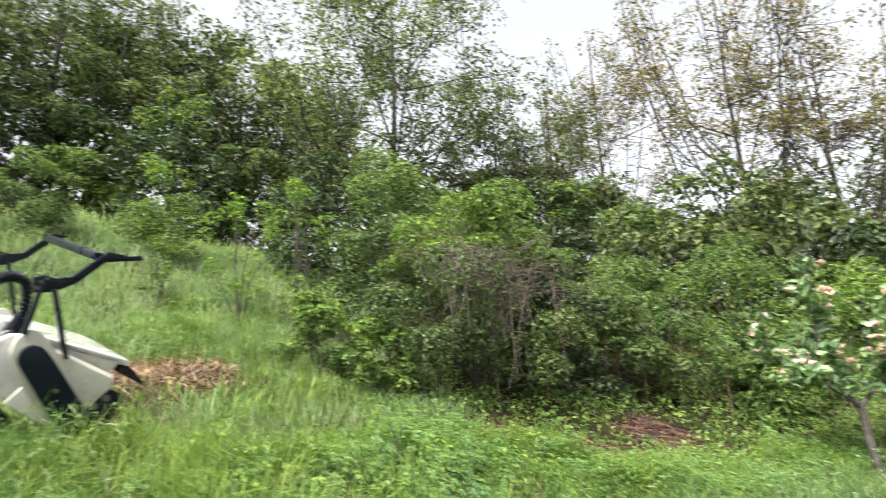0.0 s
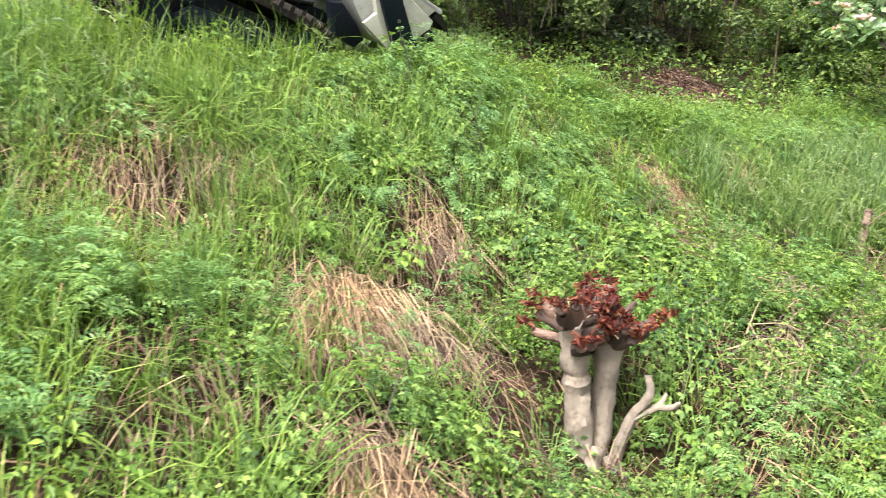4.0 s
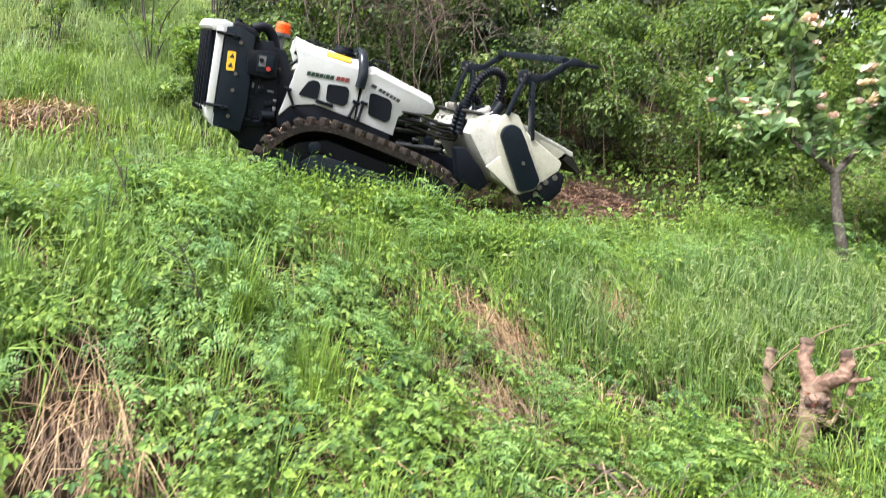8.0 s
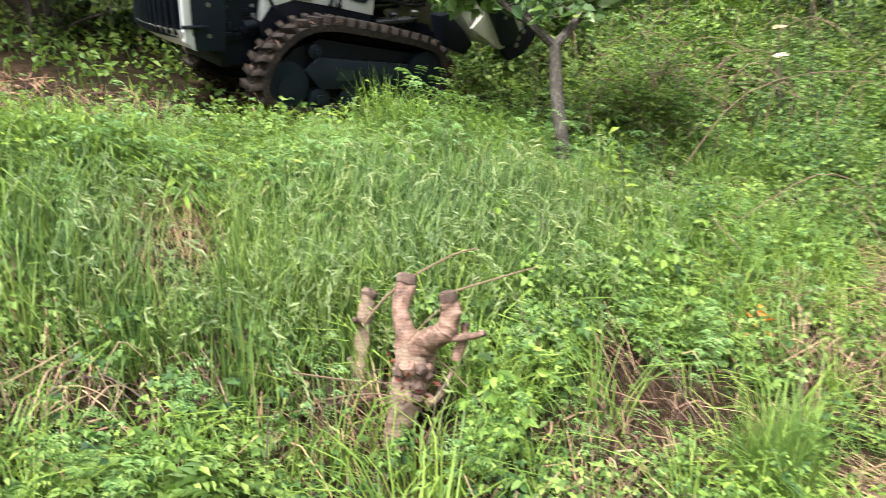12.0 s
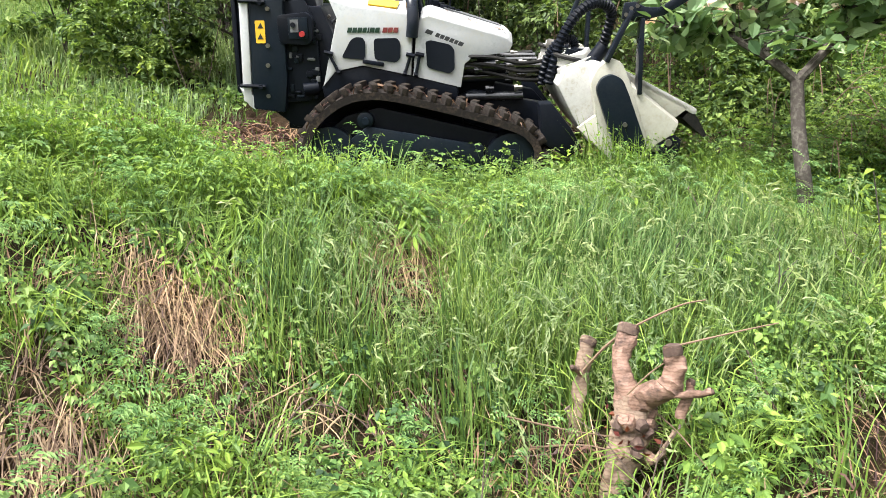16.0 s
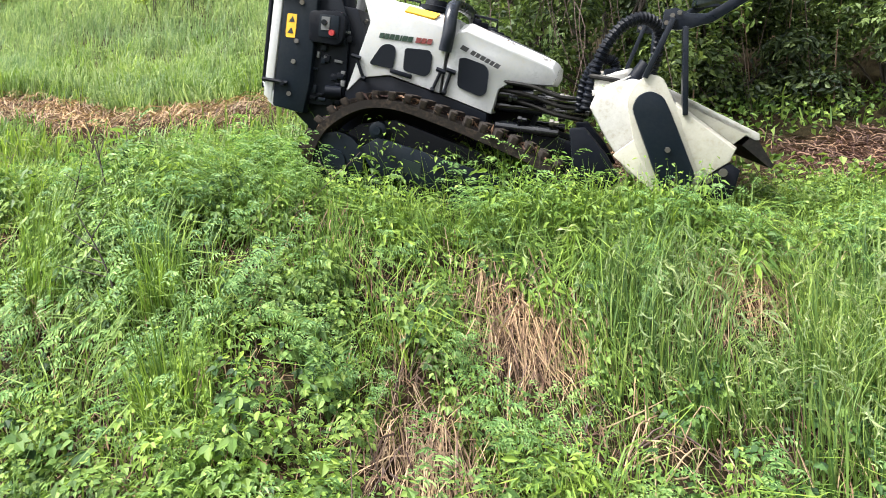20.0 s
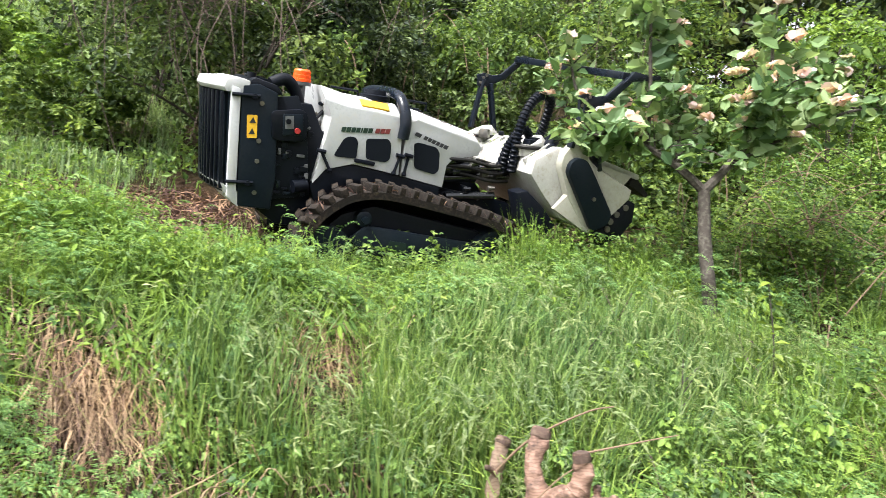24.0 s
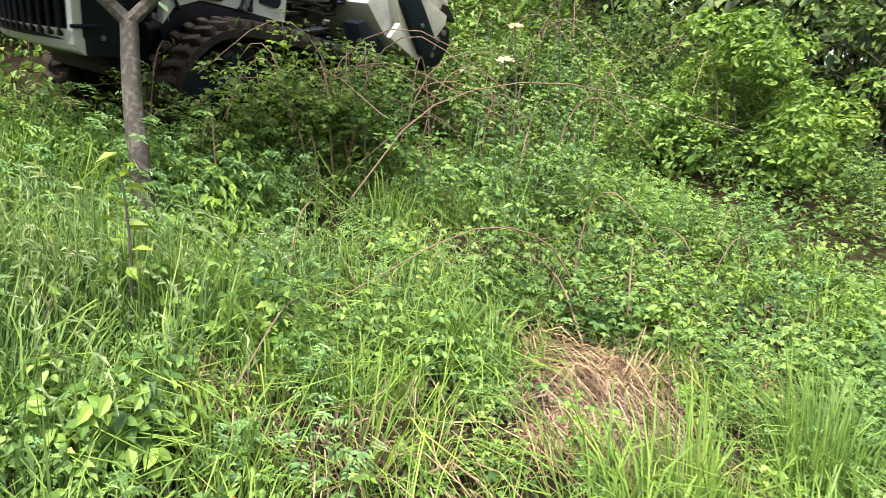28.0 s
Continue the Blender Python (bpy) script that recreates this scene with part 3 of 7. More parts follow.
    ctrl = part("control_box", slab(boxp, -0.475, -0.40, 0.008), BLACK, root, "black control box")
    part("control_face", slab([(0.17, 0.085), (0.29, 0.095), (0.30, -0.03), (0.18, -0.04)], -0.480, -0.473, 0.003), DARK, ctrl)
    part("key_plate", slab([(0.185, 0.075), (0.235, 0.08), (0.24, 0.005), (0.19, 0.0)], -0.483, -0.479), GREY_PLASTIC, ctrl)
    bm = bmesh.new()
    tube(bm, [(0.262, -0.478, -0.005), (0.262, -0.500, -0.005)], 0.017, 14)
    part("stop_button", bm, RED, ctrl, "red emergency stop button")
    bm = bmesh.new()
    tube(bm, [(0.205, -0.478, 0.045), (0.205, -0.492, 0.045)], 0.016, 12)
    part("key_switch", bm, BLACK, ctrl)
    sticker = part("warning_sticker", slab(rounded([(-0.035, 0.055), (0.025, 0.06), (0.032, -0.075), (-0.026, -0.080)], 0.008), -0.4650, -0.4625), YELLOW, root, "yellow warning sticker", smooth=False)
    for z0 in (0.01, -0.055):
        tri = [(-0.018, z0), (0.020, z0 + 0.002), (0.001, z0 + 0.036)]
        part("warning_triangle", slab(tri, -0.4665, -0.4650), BLACK_INK, sticker, smooth=False)
    bm = bmesh.new()
    tube(bm, curve([(0.10, -0.36, 0.25), (0.19, -0.34, 0.285), (0.26, -0.32, 0.22), (0.31, -0.31, 0.08), (0.34, -0.30, 0.0)], 5), 0.038, 12)
    part("intake_hose", bm, BLACK, root)
    for i in range(10):
        bm = bmesh.new()
        a = Vector((rng.uniform(0.28, 0.45), rng.uniform(-0.36, -0.2), rng.uniform(0.02, 0.18)))
        tube(bm, curve([a, a + Vector((rng.uniform(-.08, .08), rng.uniform(-.05, .05), rng.uniform(-.08, .02))), a + Vector((rng.uniform(-.1, .1), 0, -0.16))], 4), rng.uniform(0.006, 0.016), 8)
        part("engine_hose", bm, rng.choice([BLACK, BLACK, STEEL]), root)
    bm = bmesh.new()
    tube(bm, [(0.36, -0.44, -0.33), (0.27, -0.46, -0.345)], [0.035, 0.04], 14)
    part("exhaust_outlet", bm, BLACK, root)
    # beacon
    bm = bmesh.new()
    tube(bm, [(0.315, -0.205, 0.15), (0.315, -0.205, 0.27)], 0.028, 12)
    tube(bm, [(0.315, -0.205, 0.262), (0.315, -0.205, 0.285)], [0.058, 0.062], 20)
    beacon = part("beacon_base", bm, GREY_PLASTIC, root)
    bm = bmesh.new()
    tube(bm, [(0.315, -0.205, z) for z in (0.285, 0.302, 0.304, 0.325, 0.327, 0.350, 0.362)], [0.060, 0.060, 0.056, 0.057, 0.053, 0.053, 0.042], 20)
    part("beacon_lens", bm, ORANGE, beacon, "orange ribbed beacon lens")
    # hood in two pieces
    rear = [(0.415, 0.205), (0.468, 0.10), (0.392, -0.318), (0.466, -0.222), (0.636, -0.174), (0.945, -0.216), (0.937, 0.055), (0.915, 0.150), (0.76, 0.165), (0.56, 0.175)]
    front = [(0.962, 0.052), (0.958, -0.218), (1.262, -0.270), (1.275, -0.125), (1.325, -0.080), (1.555, -0.045), (1.575, 0.000), (1.54, 0.035), (1.03, 0.148), (0.985, 0.130)]
    hood = part("rear_hood", hood_loft(rear, {0, 7, 8, 9}), WHITE, root, "white engine hood with dark mesh windows")
    nose = part("front_hood", hood_loft(front, {6, 7, 8, 9}, 0.06), WHITE, root, "white sloping front hood")
    wins = ((hood, [(0.503, -0.135), (0.558, -0.022), (0.590, -0.003), (0.632, -0.004), (0.650, -0.03), (0.652, -0.136)]),
            (hood, [(0.700, -0.005), (0.845, 0.008), (0.868, -0.02), (0.872, -0.115), (0.845, -0.142), (0.712, -0.132)]),
            (nose, [(1.022, -0.002), (1.055, 0.008), (1.175, -0.010), (1.205, -0.04), (1.215, -0.160), (1.185, -0.188), (1.042, -0.160)]))
    for s in (-1, 1):
        for owner, w in wins:
            yy = 0.4575 * s if owner is hood else 0.4565 * s
            pane = slab(rounded(w, 0.022), yy, yy + 0.006 * s, 0.0)
            if owner is nose:
                for v in pane.verts:
                    v.co.y = taper(v.co.x, v.co.y)
            part("mesh_window", pane, MESH_GRILLE, owner, "dark mesh window")
    for x, z, x2, z2 in ((0.424, -0.110, 0.487, -0.222), (0.935, -0.090, 0.905, -0.205), (0.992, -0.082, 0.975, -0.205)):
        bm = bmesh.new()
        tube(bm, [(x, -0.468, z), (x2, -0.468, z2)], 0.010, 8)
        tube(bm, [(x - 0.028, -0.470, z + 0.004), (x + 0.028, -0.470, z - 0.004)], 0.013, 8)
        tube(bm, [(x2 - 0.012, -0.466, z2), (x2 + 0.012, -0.466, z2)], 0.014, 8)
        part("rubber_latch", bm, BLACK, hood if x < 0.95 else nose)
    bm = bmesh.new()
    box(bm, (0.705, -0.468, -0.152), (0.135, 0.022, 0.026), Matrix.Rotation(radians(5), 3, "Y"), 0.008)
    part("hood_handle", bm, BLACK, hood, "black grab handle")
    label = loft([[(0.655, -0.440, 0.188), (0.835, -0.440, 0.178), (0.845, -0.360, 0.213), (0.655, -0.360, 0.224)], [(0.655, -0.443, 0.197), (0.835, -0.443, 0.187), (0.845, -0.363, 0.222), (0.655, -0.363, 0.233)]])
    part("yellow_label", label, YELLOW, hood, "yellow safety label", smooth=False)
    bars(hood, GREEN_INK, 0.535, 0.020, 0.85, 0.040, -0.4575, [(0.0, .085), (.10, .185), (.20, .285), (.30, .375), (.395, .425), (.44, .53), (.545, .63)], 0.030)
    bars(hood, RED_INK, 0.535, 0.020, 0.85, 0.040, -0.4575, [(0.69, .78), (.795, .885), (.90, .99)], 0.030)
    bars(nose, BLACK_INK, 1.015, 0.050, 1.255, -0.020, -0.4580, [(0.0, .17), (.26, .36), (.38, .48), (.50, .61), (.63, .73), (.75, .84), (.86, .98)], 0.026)
    # roof details: filler cap, strap, rails
    bm = bmesh.new()
    tube(bm, [(0.79, -0.24, 0.235), (0.79, -0.24, 0.262), (0.79, -0.24, 0.268), (0.79, -0.24, 0.298)], [0.10, 0.10, 0.075, 0.070], 20)
    part("filler_cap", bm, BLACK, hood, "round black filler cap")
    strap = curve([(0.935, -0.475, 0.02), (0.938, -0.480, 0.12), (0.925, -0.44, 0.225), (0.915, -0.33, 0.285), (0.92, 0.0, 0.30), (0.915, 0.33, 0.285), (0.925, 0.44, 0.225), (0.938, 0.480, 0.10)], 6)
    bm = bmesh.new()
    tube(bm, strap, 0.033, 12)
    for v in bm.verts:
        v.co.x = 0.925 + (v.co.x - 0.925) * 1.15
    part("roll_strap", bm, GUARD, root, "blue-black bow over the hood seam")
    for x0, x1, z in ((0.50, 0.68, 0.255), (1.02, 1.16, 0.235)):
        bm = bmesh.new()
        tube(bm, [(x0, -0.22, z - 0.02), (x0, -0.22, z + 0.025), (x1, -0.22, z + 0.02), (x1, -0.22, z - 0.03)], 0.008, 8)
        part("top_rail", bm, BLACK, hood if x0 < 0.9 else nose)
    bm = bmesh.new()
    for i in range(6):
        box(bm, (1.02 + 0.035 * i, -0.10 + 0.03 * (i % 3), 0.225 - 0.012 * i), (0.05, 0.06, 0.05), Matrix.Rotation(0.5 * i, 3, "Z"), 0.01)
    part("hose_couplings", bm, BLACK, nose)
    part("vent_panel", loft([[(1.12, -0.17, 0.192), (1.50, -0.15, 0.103), (1.50, 0.15, 0.103), (1.12, 0.17, 0.192)], [(1.12, -0.17, 0.200), (1.50, -0.15, 0.111), (1.50, 0.15, 0.111), (1.12, 0.17, 0.200)]]), GREY_PLASTIC, nose, "dusty grey vent panel")
    for s in (-1, 1):
        build_track(root, s)
    # lifting arms and rams
    for s in (-1, 1):
        arm = [(1.20, -0.36), (1.34, -0.29), (1.80, -0.34), (1.95, -0.48), (1.90, -0.66), (1.72, -0.60), (1.30, -0.50)]
        part("lift_arm", slab(arm, 0.30 * s, 0.38 * s, 0.015), BLACK, root)
        for y, z0, z1, r in ((0.36, -0.155, -0.105, 0.036), (0.33, -0.225, -0.165, 0.036), (0.22, -0.17, -0.12, 0.030)):
            bm = bmesh.new()
            tube(bm, [(1.24, y * s, z0), (1.52, y * s, z0 * 0.45 + z1 * 0.55)], r, 14)
            tube(bm, [(1.50, y * s, z0 * 0.45 + z1 * 0.55), (1.54, y * s, z0 * 0.42 + z1 * 0.58)], r * 1.18, 14)
            ram = part("hydraulic_ram", bm, GLOSSY_BLACK, root)
            bm = bmesh.new()
            tube(bm, [(1.53, y * s, z0 * 0.43 + z1 * 0.57), (1.80, y * s, z1)], r * 0.62, 12)
            part("ram_rod", bm, CHROME, ram, "shiny chrome piston rod")
        bm = bmesh.new()
        tube(bm, [(1.30, 0.42 * s, -0.33), (1.66, 0.42 * s, -0.30)], 0.028, 12)
        part("side_ram", bm, GLOSSY_BLACK, root)
        for x, y, z in ((1.30, 0.40, -0.10), (1.34, 0.40, -0.165), (1.47, 0.39, -0.10), (1.56, 0.385, -0.165), (1.62, 0.36, -0.10), (1.68, 0.36, -0.165), (1.42, 0.44, -0.27), (1.60, 0.44, -0.25)):
            bm = bmesh.new()
            tube(bm, [(x, y * s, z), (x + 0.022, y * s, z + 0.003), (x + 0.024, y * s, z + 0.003), (x + 0.05, y * s, z + 0.006)], [0.020, 0.020, 0.013, 0.013], 6)
            part("hose_fitting", bm, STEEL if x > 1.45 else GLOSSY_BLACK, root)
        for k in range(3):
            bm = bmesh.new()
            tube(bm, curve([(1.28, (0.41 - 0.02 * k) * s, -0.08 - 0.045 * k), (1.45, (0.425 - 0.02 * k) * s, -0.075 - 0.05 * k), (1.62, 0.40 * s, -0.10 - 0.05 * k), (1.78, 0.36 * s, -0.08 - 0.06 * k)], 5), 0.012, 8)
            part("feed_hose", bm, RUBBER, root, "thin black hydraulic hose")
    # cutting head
    piv = root
    body = [(1.80, -0.12), (1.82, -0.02), (1.98, 0.07), (2.15, 0.055), (2.24, 0.0), (2.30, -0.10), (2.36, -0.36), (2.22, -0.47), (2.07, -0.41), (1.925, -0.265)]
    head = part("mulching_head", slab(body, -0.66, 0.66, 0.02), DUSTY_WHITE, piv, "white mulching head covered in green clippings")
    for s in (-1, 1):
        outer = [(1.975, -0.045), (1.995, 0.045), (2.055, 0.108), (2.125, 0.100), (2.215, -0.015), (2.44, -0.33), (2.40, -0.43), (2.25, -0.50), (2.065, -0.25)]
        cheek = part("side_cheek", slab(rounded(outer, 0.03), 0.655 * s, 0.735 * s, 0.014), CREAM, head, "cream steel rim round the belt cover")
        pan = rounded([(2.008, -0.080), (2.022, -0.012), (2.075, 0.025), (2.145, 0.010), (2.205, -0.065), (2.405, -0.350), (2.375, -0.420), (2.262, -0.470)], 0.03)
        part("belt_cover", slab(pan, 0.735 * s, 0.785 * s, 0.016), DARK, head, "dark green-black drive belt cover")
        bm = bmesh.new()
        tube(bm, [(2.232, 0.785 * s, -0.245), (2.232, 0.797 * s, -0.245)], 0.014, 10)
        part("bolt", bm, STEEL, head)
        wing = loft([[(2.215, 0.74 * s, -0.02), (2.555, 0.75 * s, -0.178), (2.545, 0.75 * s, -0.24), (2.43, 0.74 * s, -0.36)], [(2.215, 0.70 * s, 0.0), (2.575, 0.66 * s, -0.165), (2.56, 0.68 * s, -0.24), (2.44, 0.70 * s, -0.36)]], 0.004)
        part("front_wing", wing, CREAM, head, "cream folded steel wing")
        rear = loft([[(2.060, 0.730 * s, -0.235), (1.975, 0.715 * s, -0.335), (2.240, 0.732 * s, -0.485)], [(2.060, 0.68 * s, -0.235), (1.975, 0.68 * s, -0.335), (2.235, 0.68 * s, -0.485)]], 0.004)
        part("coupling_frame", slab([(1.72, -0.25), (1.80, -0.23), (1.95, -0.35), (2.05, -0.46), (1.98, -0.54), (1.80, -0.48)], 0.50 * s, 0.650 * s, 0.012), BLACK, head, "muddy black coupling frame")
        inner = [(2.19, 0.04), (2.62, -0.075), (2.55, -0.16), (2.30, -0.10)]
        part("inner_cheek", slab(inner, 0.64 * s, 0.66 * s, 0.004), CREAM, head)
        part("rear_gusset", rear, CREAM, head)
        skirt = [(2.27, -0.49), (2.39, -0.44), (2.44, -0.36), (2.55, -0.245), (2.61, -0.27), (2.61, -0.40), (2.52, -0.52), (2.36, -0.58)]
        part("wear_skirt", slab(skirt, 0.68 * s, 0.745 * s, 0.01), BLACK, head)
        for x, z in ((2.405, -0.455), (2.421, -0.400), (2.465, -0.350), (2.530, -0.300)):
            bm = bmesh.new()
            tube(bm, [(x, 0.74 * s, z), (x, 0.758 * s, z)], 0.021, 12)
            part("skirt_bolt", bm, STEEL, head, "worn shiny bolt head")
        lug = [(1.83, -0.02), (1.86, 0.09), (1.93, 0.125), (2.0, 0.08), (2.02, -0.02)]
        part("lifting_lug", slab(lug, 0.30 * s, 0.33 * s, 0.006), DUSTY_WHITE, head)
    top = loft([[(2.17, y, 0.055), (2.665, y, -0.075), (2.675, y, -0.105), (2.655, y, -0.112), (2.18, y, 0.01)] for y in (-0.66, 0.66)], 0.006)
    part("top_plate", top, DUSTY_WHITE, head, "dusty white top plate strewn with clippings")
    flap = loft([[(2.63, y, -0.10), (2.66, y, -0.10), (2.775, y, -0.215), (2.765, y, -0.235), (2.60, y, -0.15)] for y in (-0.655, 0.655)])
    part("rubber_flap", flap, RUBBER, head, "black rubber deflector flap")
    bm = bmesh.new()
    tube(bm, [(2.42, -0.66, -0.40), (2.42, 0.66, -0.40)], 0.10, 20)
    rotor = part("rotor", bm, STEEL, head, "dark rotor with cutting teeth")
    for i in range(22):
        bm = bmesh.new()
        a, y = i * 2.4, -0.62 + 1.24 * i / 21
        box(bm, (2.42 + 0.13 * math.cos(a), y, -0.40 + 0.13 * math.sin(a)), (0.07, 0.045, 0.04), Matrix.Rotation(-a, 3, "Y"), 0.006)
        part("tooth", bm, STEEL, rotor)
    rng = random.Random(8)
    for i in range(9):
        bm = bmesh.new()
        x, y = rng.uniform(1.80, 2.05), rng.uniform(-0.5, 0.4)
        box(bm, (x, y, 0.07 + 0.02 * rng.random()), (rng.uniform(.03, .09), rng.uniform(.03, .09), rng.uniform(.03, .07)), Matrix.Rotation(rng.random(), 3, "Z"), 0.01)
        part("head_fitting", bm, rng.choice([DUSTY_WHITE, BLACK, STEEL]), head)
    for y in (-0.42, 0.38):
        bm = bmesh.new()
        tube(bm, [(1.90, y, 0.0), (1.885, y, 0.075), (1.88, y, 0.085)], [0.115, 0.115, 0.10], 22)
        cover = part("motor_cover", bm, DUSTY_WHITE, head, "round white motor cover dusted with clippings")
        bm = bmesh.new()
        ring = [(1.888 + 0.125 * math.cos(a), y + 0.125 * math.sin(a), 0.045) for a in np.linspace(0, 2 * math.pi, 25)]
        tube(bm, ring, 0.014, 8)
        part("cover_hose", bm, RUBBER, cover)
    for p, q, r in (((1.99, -0.52, 0.05), (2.04, -0.52, 0.16), 0.045), ((1.96, -0.58, 0.02), (2.03, -0.50, 0.10), 0.035), ((1.99, -0.40, 0.06), (2.06, -0.40, 0.10), 0.03)):
        bm = bmesh.new()
        tube(bm, [p, q], r, 12)
        part("hydraulic_motor", bm, BLACK, head)
    for y in (-0.55, -0.2, 0.15, 0.5):
        part("stiffener", slab([(1.79, -0.03), (1.97, 0.085), (1.985, 0.07), (1.80, -0.06)], y - 0.008, y + 0.008, 0.002), DUSTY_WHITE, head)
    # clippings lying on the head
    bm = bmesh.new()
    for i in range(900):
        u, v = rng.random(), rng.uniform(-0.64, 0.64)
        if rng.random() < 0.7:
            p = Vector((2.18 + 0.47 * u, v, 0.060 - 0.13 * u + 0.004))
        else:
            p = Vector((1.80 + 0.17 * u, v, -0.015 + 0.085 * u + 0.004))
        a, l = rng.uniform(0, 6.28), rng.uniform(0.008, 0.022)
        d, w = Vector((math.cos(a), math.sin(a), rng.uniform(-.1, .3))) * l, Vector((-math.sin(a), math.cos(a), 0)) * l * 0.35
        bm.faces.new([bm.verts.new(p + q) for q in (-d, w, d, -w)])
    tagged(part("clippings", bm, BRIGHT, head, smooth=False), "green plant clippings", kind="stuff")
    bm = bmesh.new()
    for i in range(420):
        u, v = rng.random() ** 0.6, rng.uniform(-0.40, 0.40)
        p = Vector((1.04 + 0.48 * u, v, 0.205 - 0.125 * u - 0.10 * max(0, abs(v) - 0.29) + 0.006))
        a, l = rng.uniform(0, 6.28), rng.uniform(0.006, 0.018)
        d, w = Vector((math.cos(a), math.sin(a), rng.uniform(-.1, .3))) * l, Vector((-math.sin(a), math.cos(a), 0)) * l * 0.4
        bm.faces.new([bm.verts.new(p + q) for q in (-d, w, d, -w)])
    tagged(part("clippings", bm, SHREDS, nose, smooth=False), "brown and green plant clippings", kind="stuff")
    # deflector guard
    for s in (-1, 1):
        y = 0.72 * s
        dx, dz = (0.0, 0.0) if s < 0 else (-0.08, 0.09)
        bm = bmesh.new()
        for a, b, r in (((2.275, -0.06), (2.165, 0.36), 0.034), ((2.035, 0.08), (2.10, 0.39), 0.028)):
            va, vb = Vector((a[0] + dx, y, a[1])), Vector((b[0] + dx, y, b[1] + dz))
            d = vb - va
            box(bm, (va + vb) / 2, (r * 2.2, 0.028, d.length), d.to_track_quat("Z", "Y").to_matrix(), 0.006)
        part("guard_post", bm, GUARD, head)
        arm = [(2.055, 0.33), (2.045, 0.42), (2.10, 0.440), (2.17, 0.425), (2.25, 0.440), (2.395, 0.575), *([(2.655, 0.610), (2.66, 0.580)] if s < 0 else [(2.44, 0.60), (2.47, 0.575)]), (2.44, 0.548), (2.29, 0.405), (2.19, 0.355), (2.13, 0.335)]
        arm_ob = part("guard_arm", slab([(x + dx, z + dz) for x, z in arm], y - 0.016, y + 0.016, 0.006), GUARD, head, "dark blue steel guard arm")
        gus = [(2.36, 0.53), (2.44, 0.615), (2.56, 0.600)]
        part("gusset", slab([(x + dx, z + dz) for x, z in gus], y - 0.024, y + 0.024, 0.004), GUARD, arm_ob)
        for x, z in ((2.09, 0.40), (2.12, 0.42), (2.07, 0.36)):
            bm = bmesh.new()
            tube(bm, [(x + dx, y - 0.022, z + dz), (x + dx, y + 0.022, z + dz)], 0.012, 8)
            part("bolt", bm, STEEL, arm_ob)
    bm = bmesh.new()
    va, vb = Vector((2.39, -0.72, 0.580)), Vector((2.31, 0.72, 0.668))
    box(bm, (va + vb) / 2, (0.055, 0.05, (vb - va).length), (vb - va).to_track_quat("Z", "Y").to_matrix(), 0.01)
    part("cross_bar", bm, GUARD, head)
    # hoses in their ribbed sleeves
    for pts, r in (([(1.78, -0.42, -0.14), (1.78, -0.44, 0.05), (1.80, -0.44, 0.20), (1.87, -0.42, 0.34), (1.97, -0.38, 0.40), (2.07, -0.32, 0.36), (2.09, -0.25, 0.20), (2.08, -0.2, 0.08)], 0.034),
                   ([(1.74, -0.36, -0.16), (1.74, -0.40, 0.02), (1.78, -0.42, 0.12), (1.86, -0.42, 0.15), (1.90, -0.40, 0.06), (1.92, -0.36, -0.02)], 0.030),
                   ([(1.78, -0.22, -0.12), (1.82, -0.26, 0.05), (1.93, -0.28, 0.0), (2.02, -0.30, 0.09)], 0.022)):
        path = curve(pts, 7)
        bm = bmesh.new()
        tube(bm, path, r * 0.8, 10)
        hose = part("hydraulic_hose", bm, RUBBER, head, "black hydraulic hose in a spiral sleeve")
        bm = bmesh.new()
        fine = curve(path, 4)
        tube(bm, fine, [r * (0.84 + 0.22 * (i % 5 in (1, 2))) for i in range(len(fine))], 10)
        part("spiral_sleeve", bm, BLACK, hose)
    return root, head




# ---------------------------------------------------------------- growing things
def blade_arrays(x, y, h, w, lean, rng, z=None, droop=0.35, turn=None, smooth=False):
    """Corners and faces of grass blades that stand at x, y: each bends over to one side."""
    n = len(x)
    az = rng.uniform(0, 2 * np.pi, n) if turn is None else turn
    d = np.stack([np.cos(az), np.sin(az), np.zeros(n)], 1)
    s = np.stack([-np.sin(az), np.cos(az), np.zeros(n)], 1) * (w / 2)[:, None]
    base = np.stack([x, y, (ground_z(x, y) if z is None else z) - 0.02], 1)
    up = np.array([0, 0, 1.0])
    mid = base + up * (h * 0.62)[:, None] + d * (lean * 0.34)[:, None]
    tip = base + up * (h * (1 - droop * np.minimum(lean / h, 1.2)))[:, None] + d * lean[:, None]
    if smooth:
        low, high = base * 0.5 + mid * 0.5 - d * (lean * 0.05)[:, None], mid * 0.42 + tip * 0.58 + up * (h * 0.07)[:, None]
        v = np.stack([base - s, base + s, low - s * 0.95, low + s * 0.95, mid - s * 0.85, mid + s * 0.85, high - s * 0.5, high + s * 0.5, tip], 1).reshape(-1, 3)
        i = np.arange(n)[:, None] * 9
        f = np.concatenate([i + [a, a + 1, a + 3] for a in (0, 2, 4)] + [i + [a, a + 3, a + 2] for a in (0, 2, 4)] + [i + [6, 7, 8]], 1).reshape(-1, 3)
        return v, f
    v = np.stack([base - s, base + s, mid - s * 0.85, mid + s * 0.85, tip], 1).reshape(-1, 3)
    i = np.arange(n)[:, None] * 5
    f = np.concatenate([i + [0, 1, 3], i + [0, 3, 2], i + [2, 3, 4]], 1).reshape(-1, 3)
    return v, f


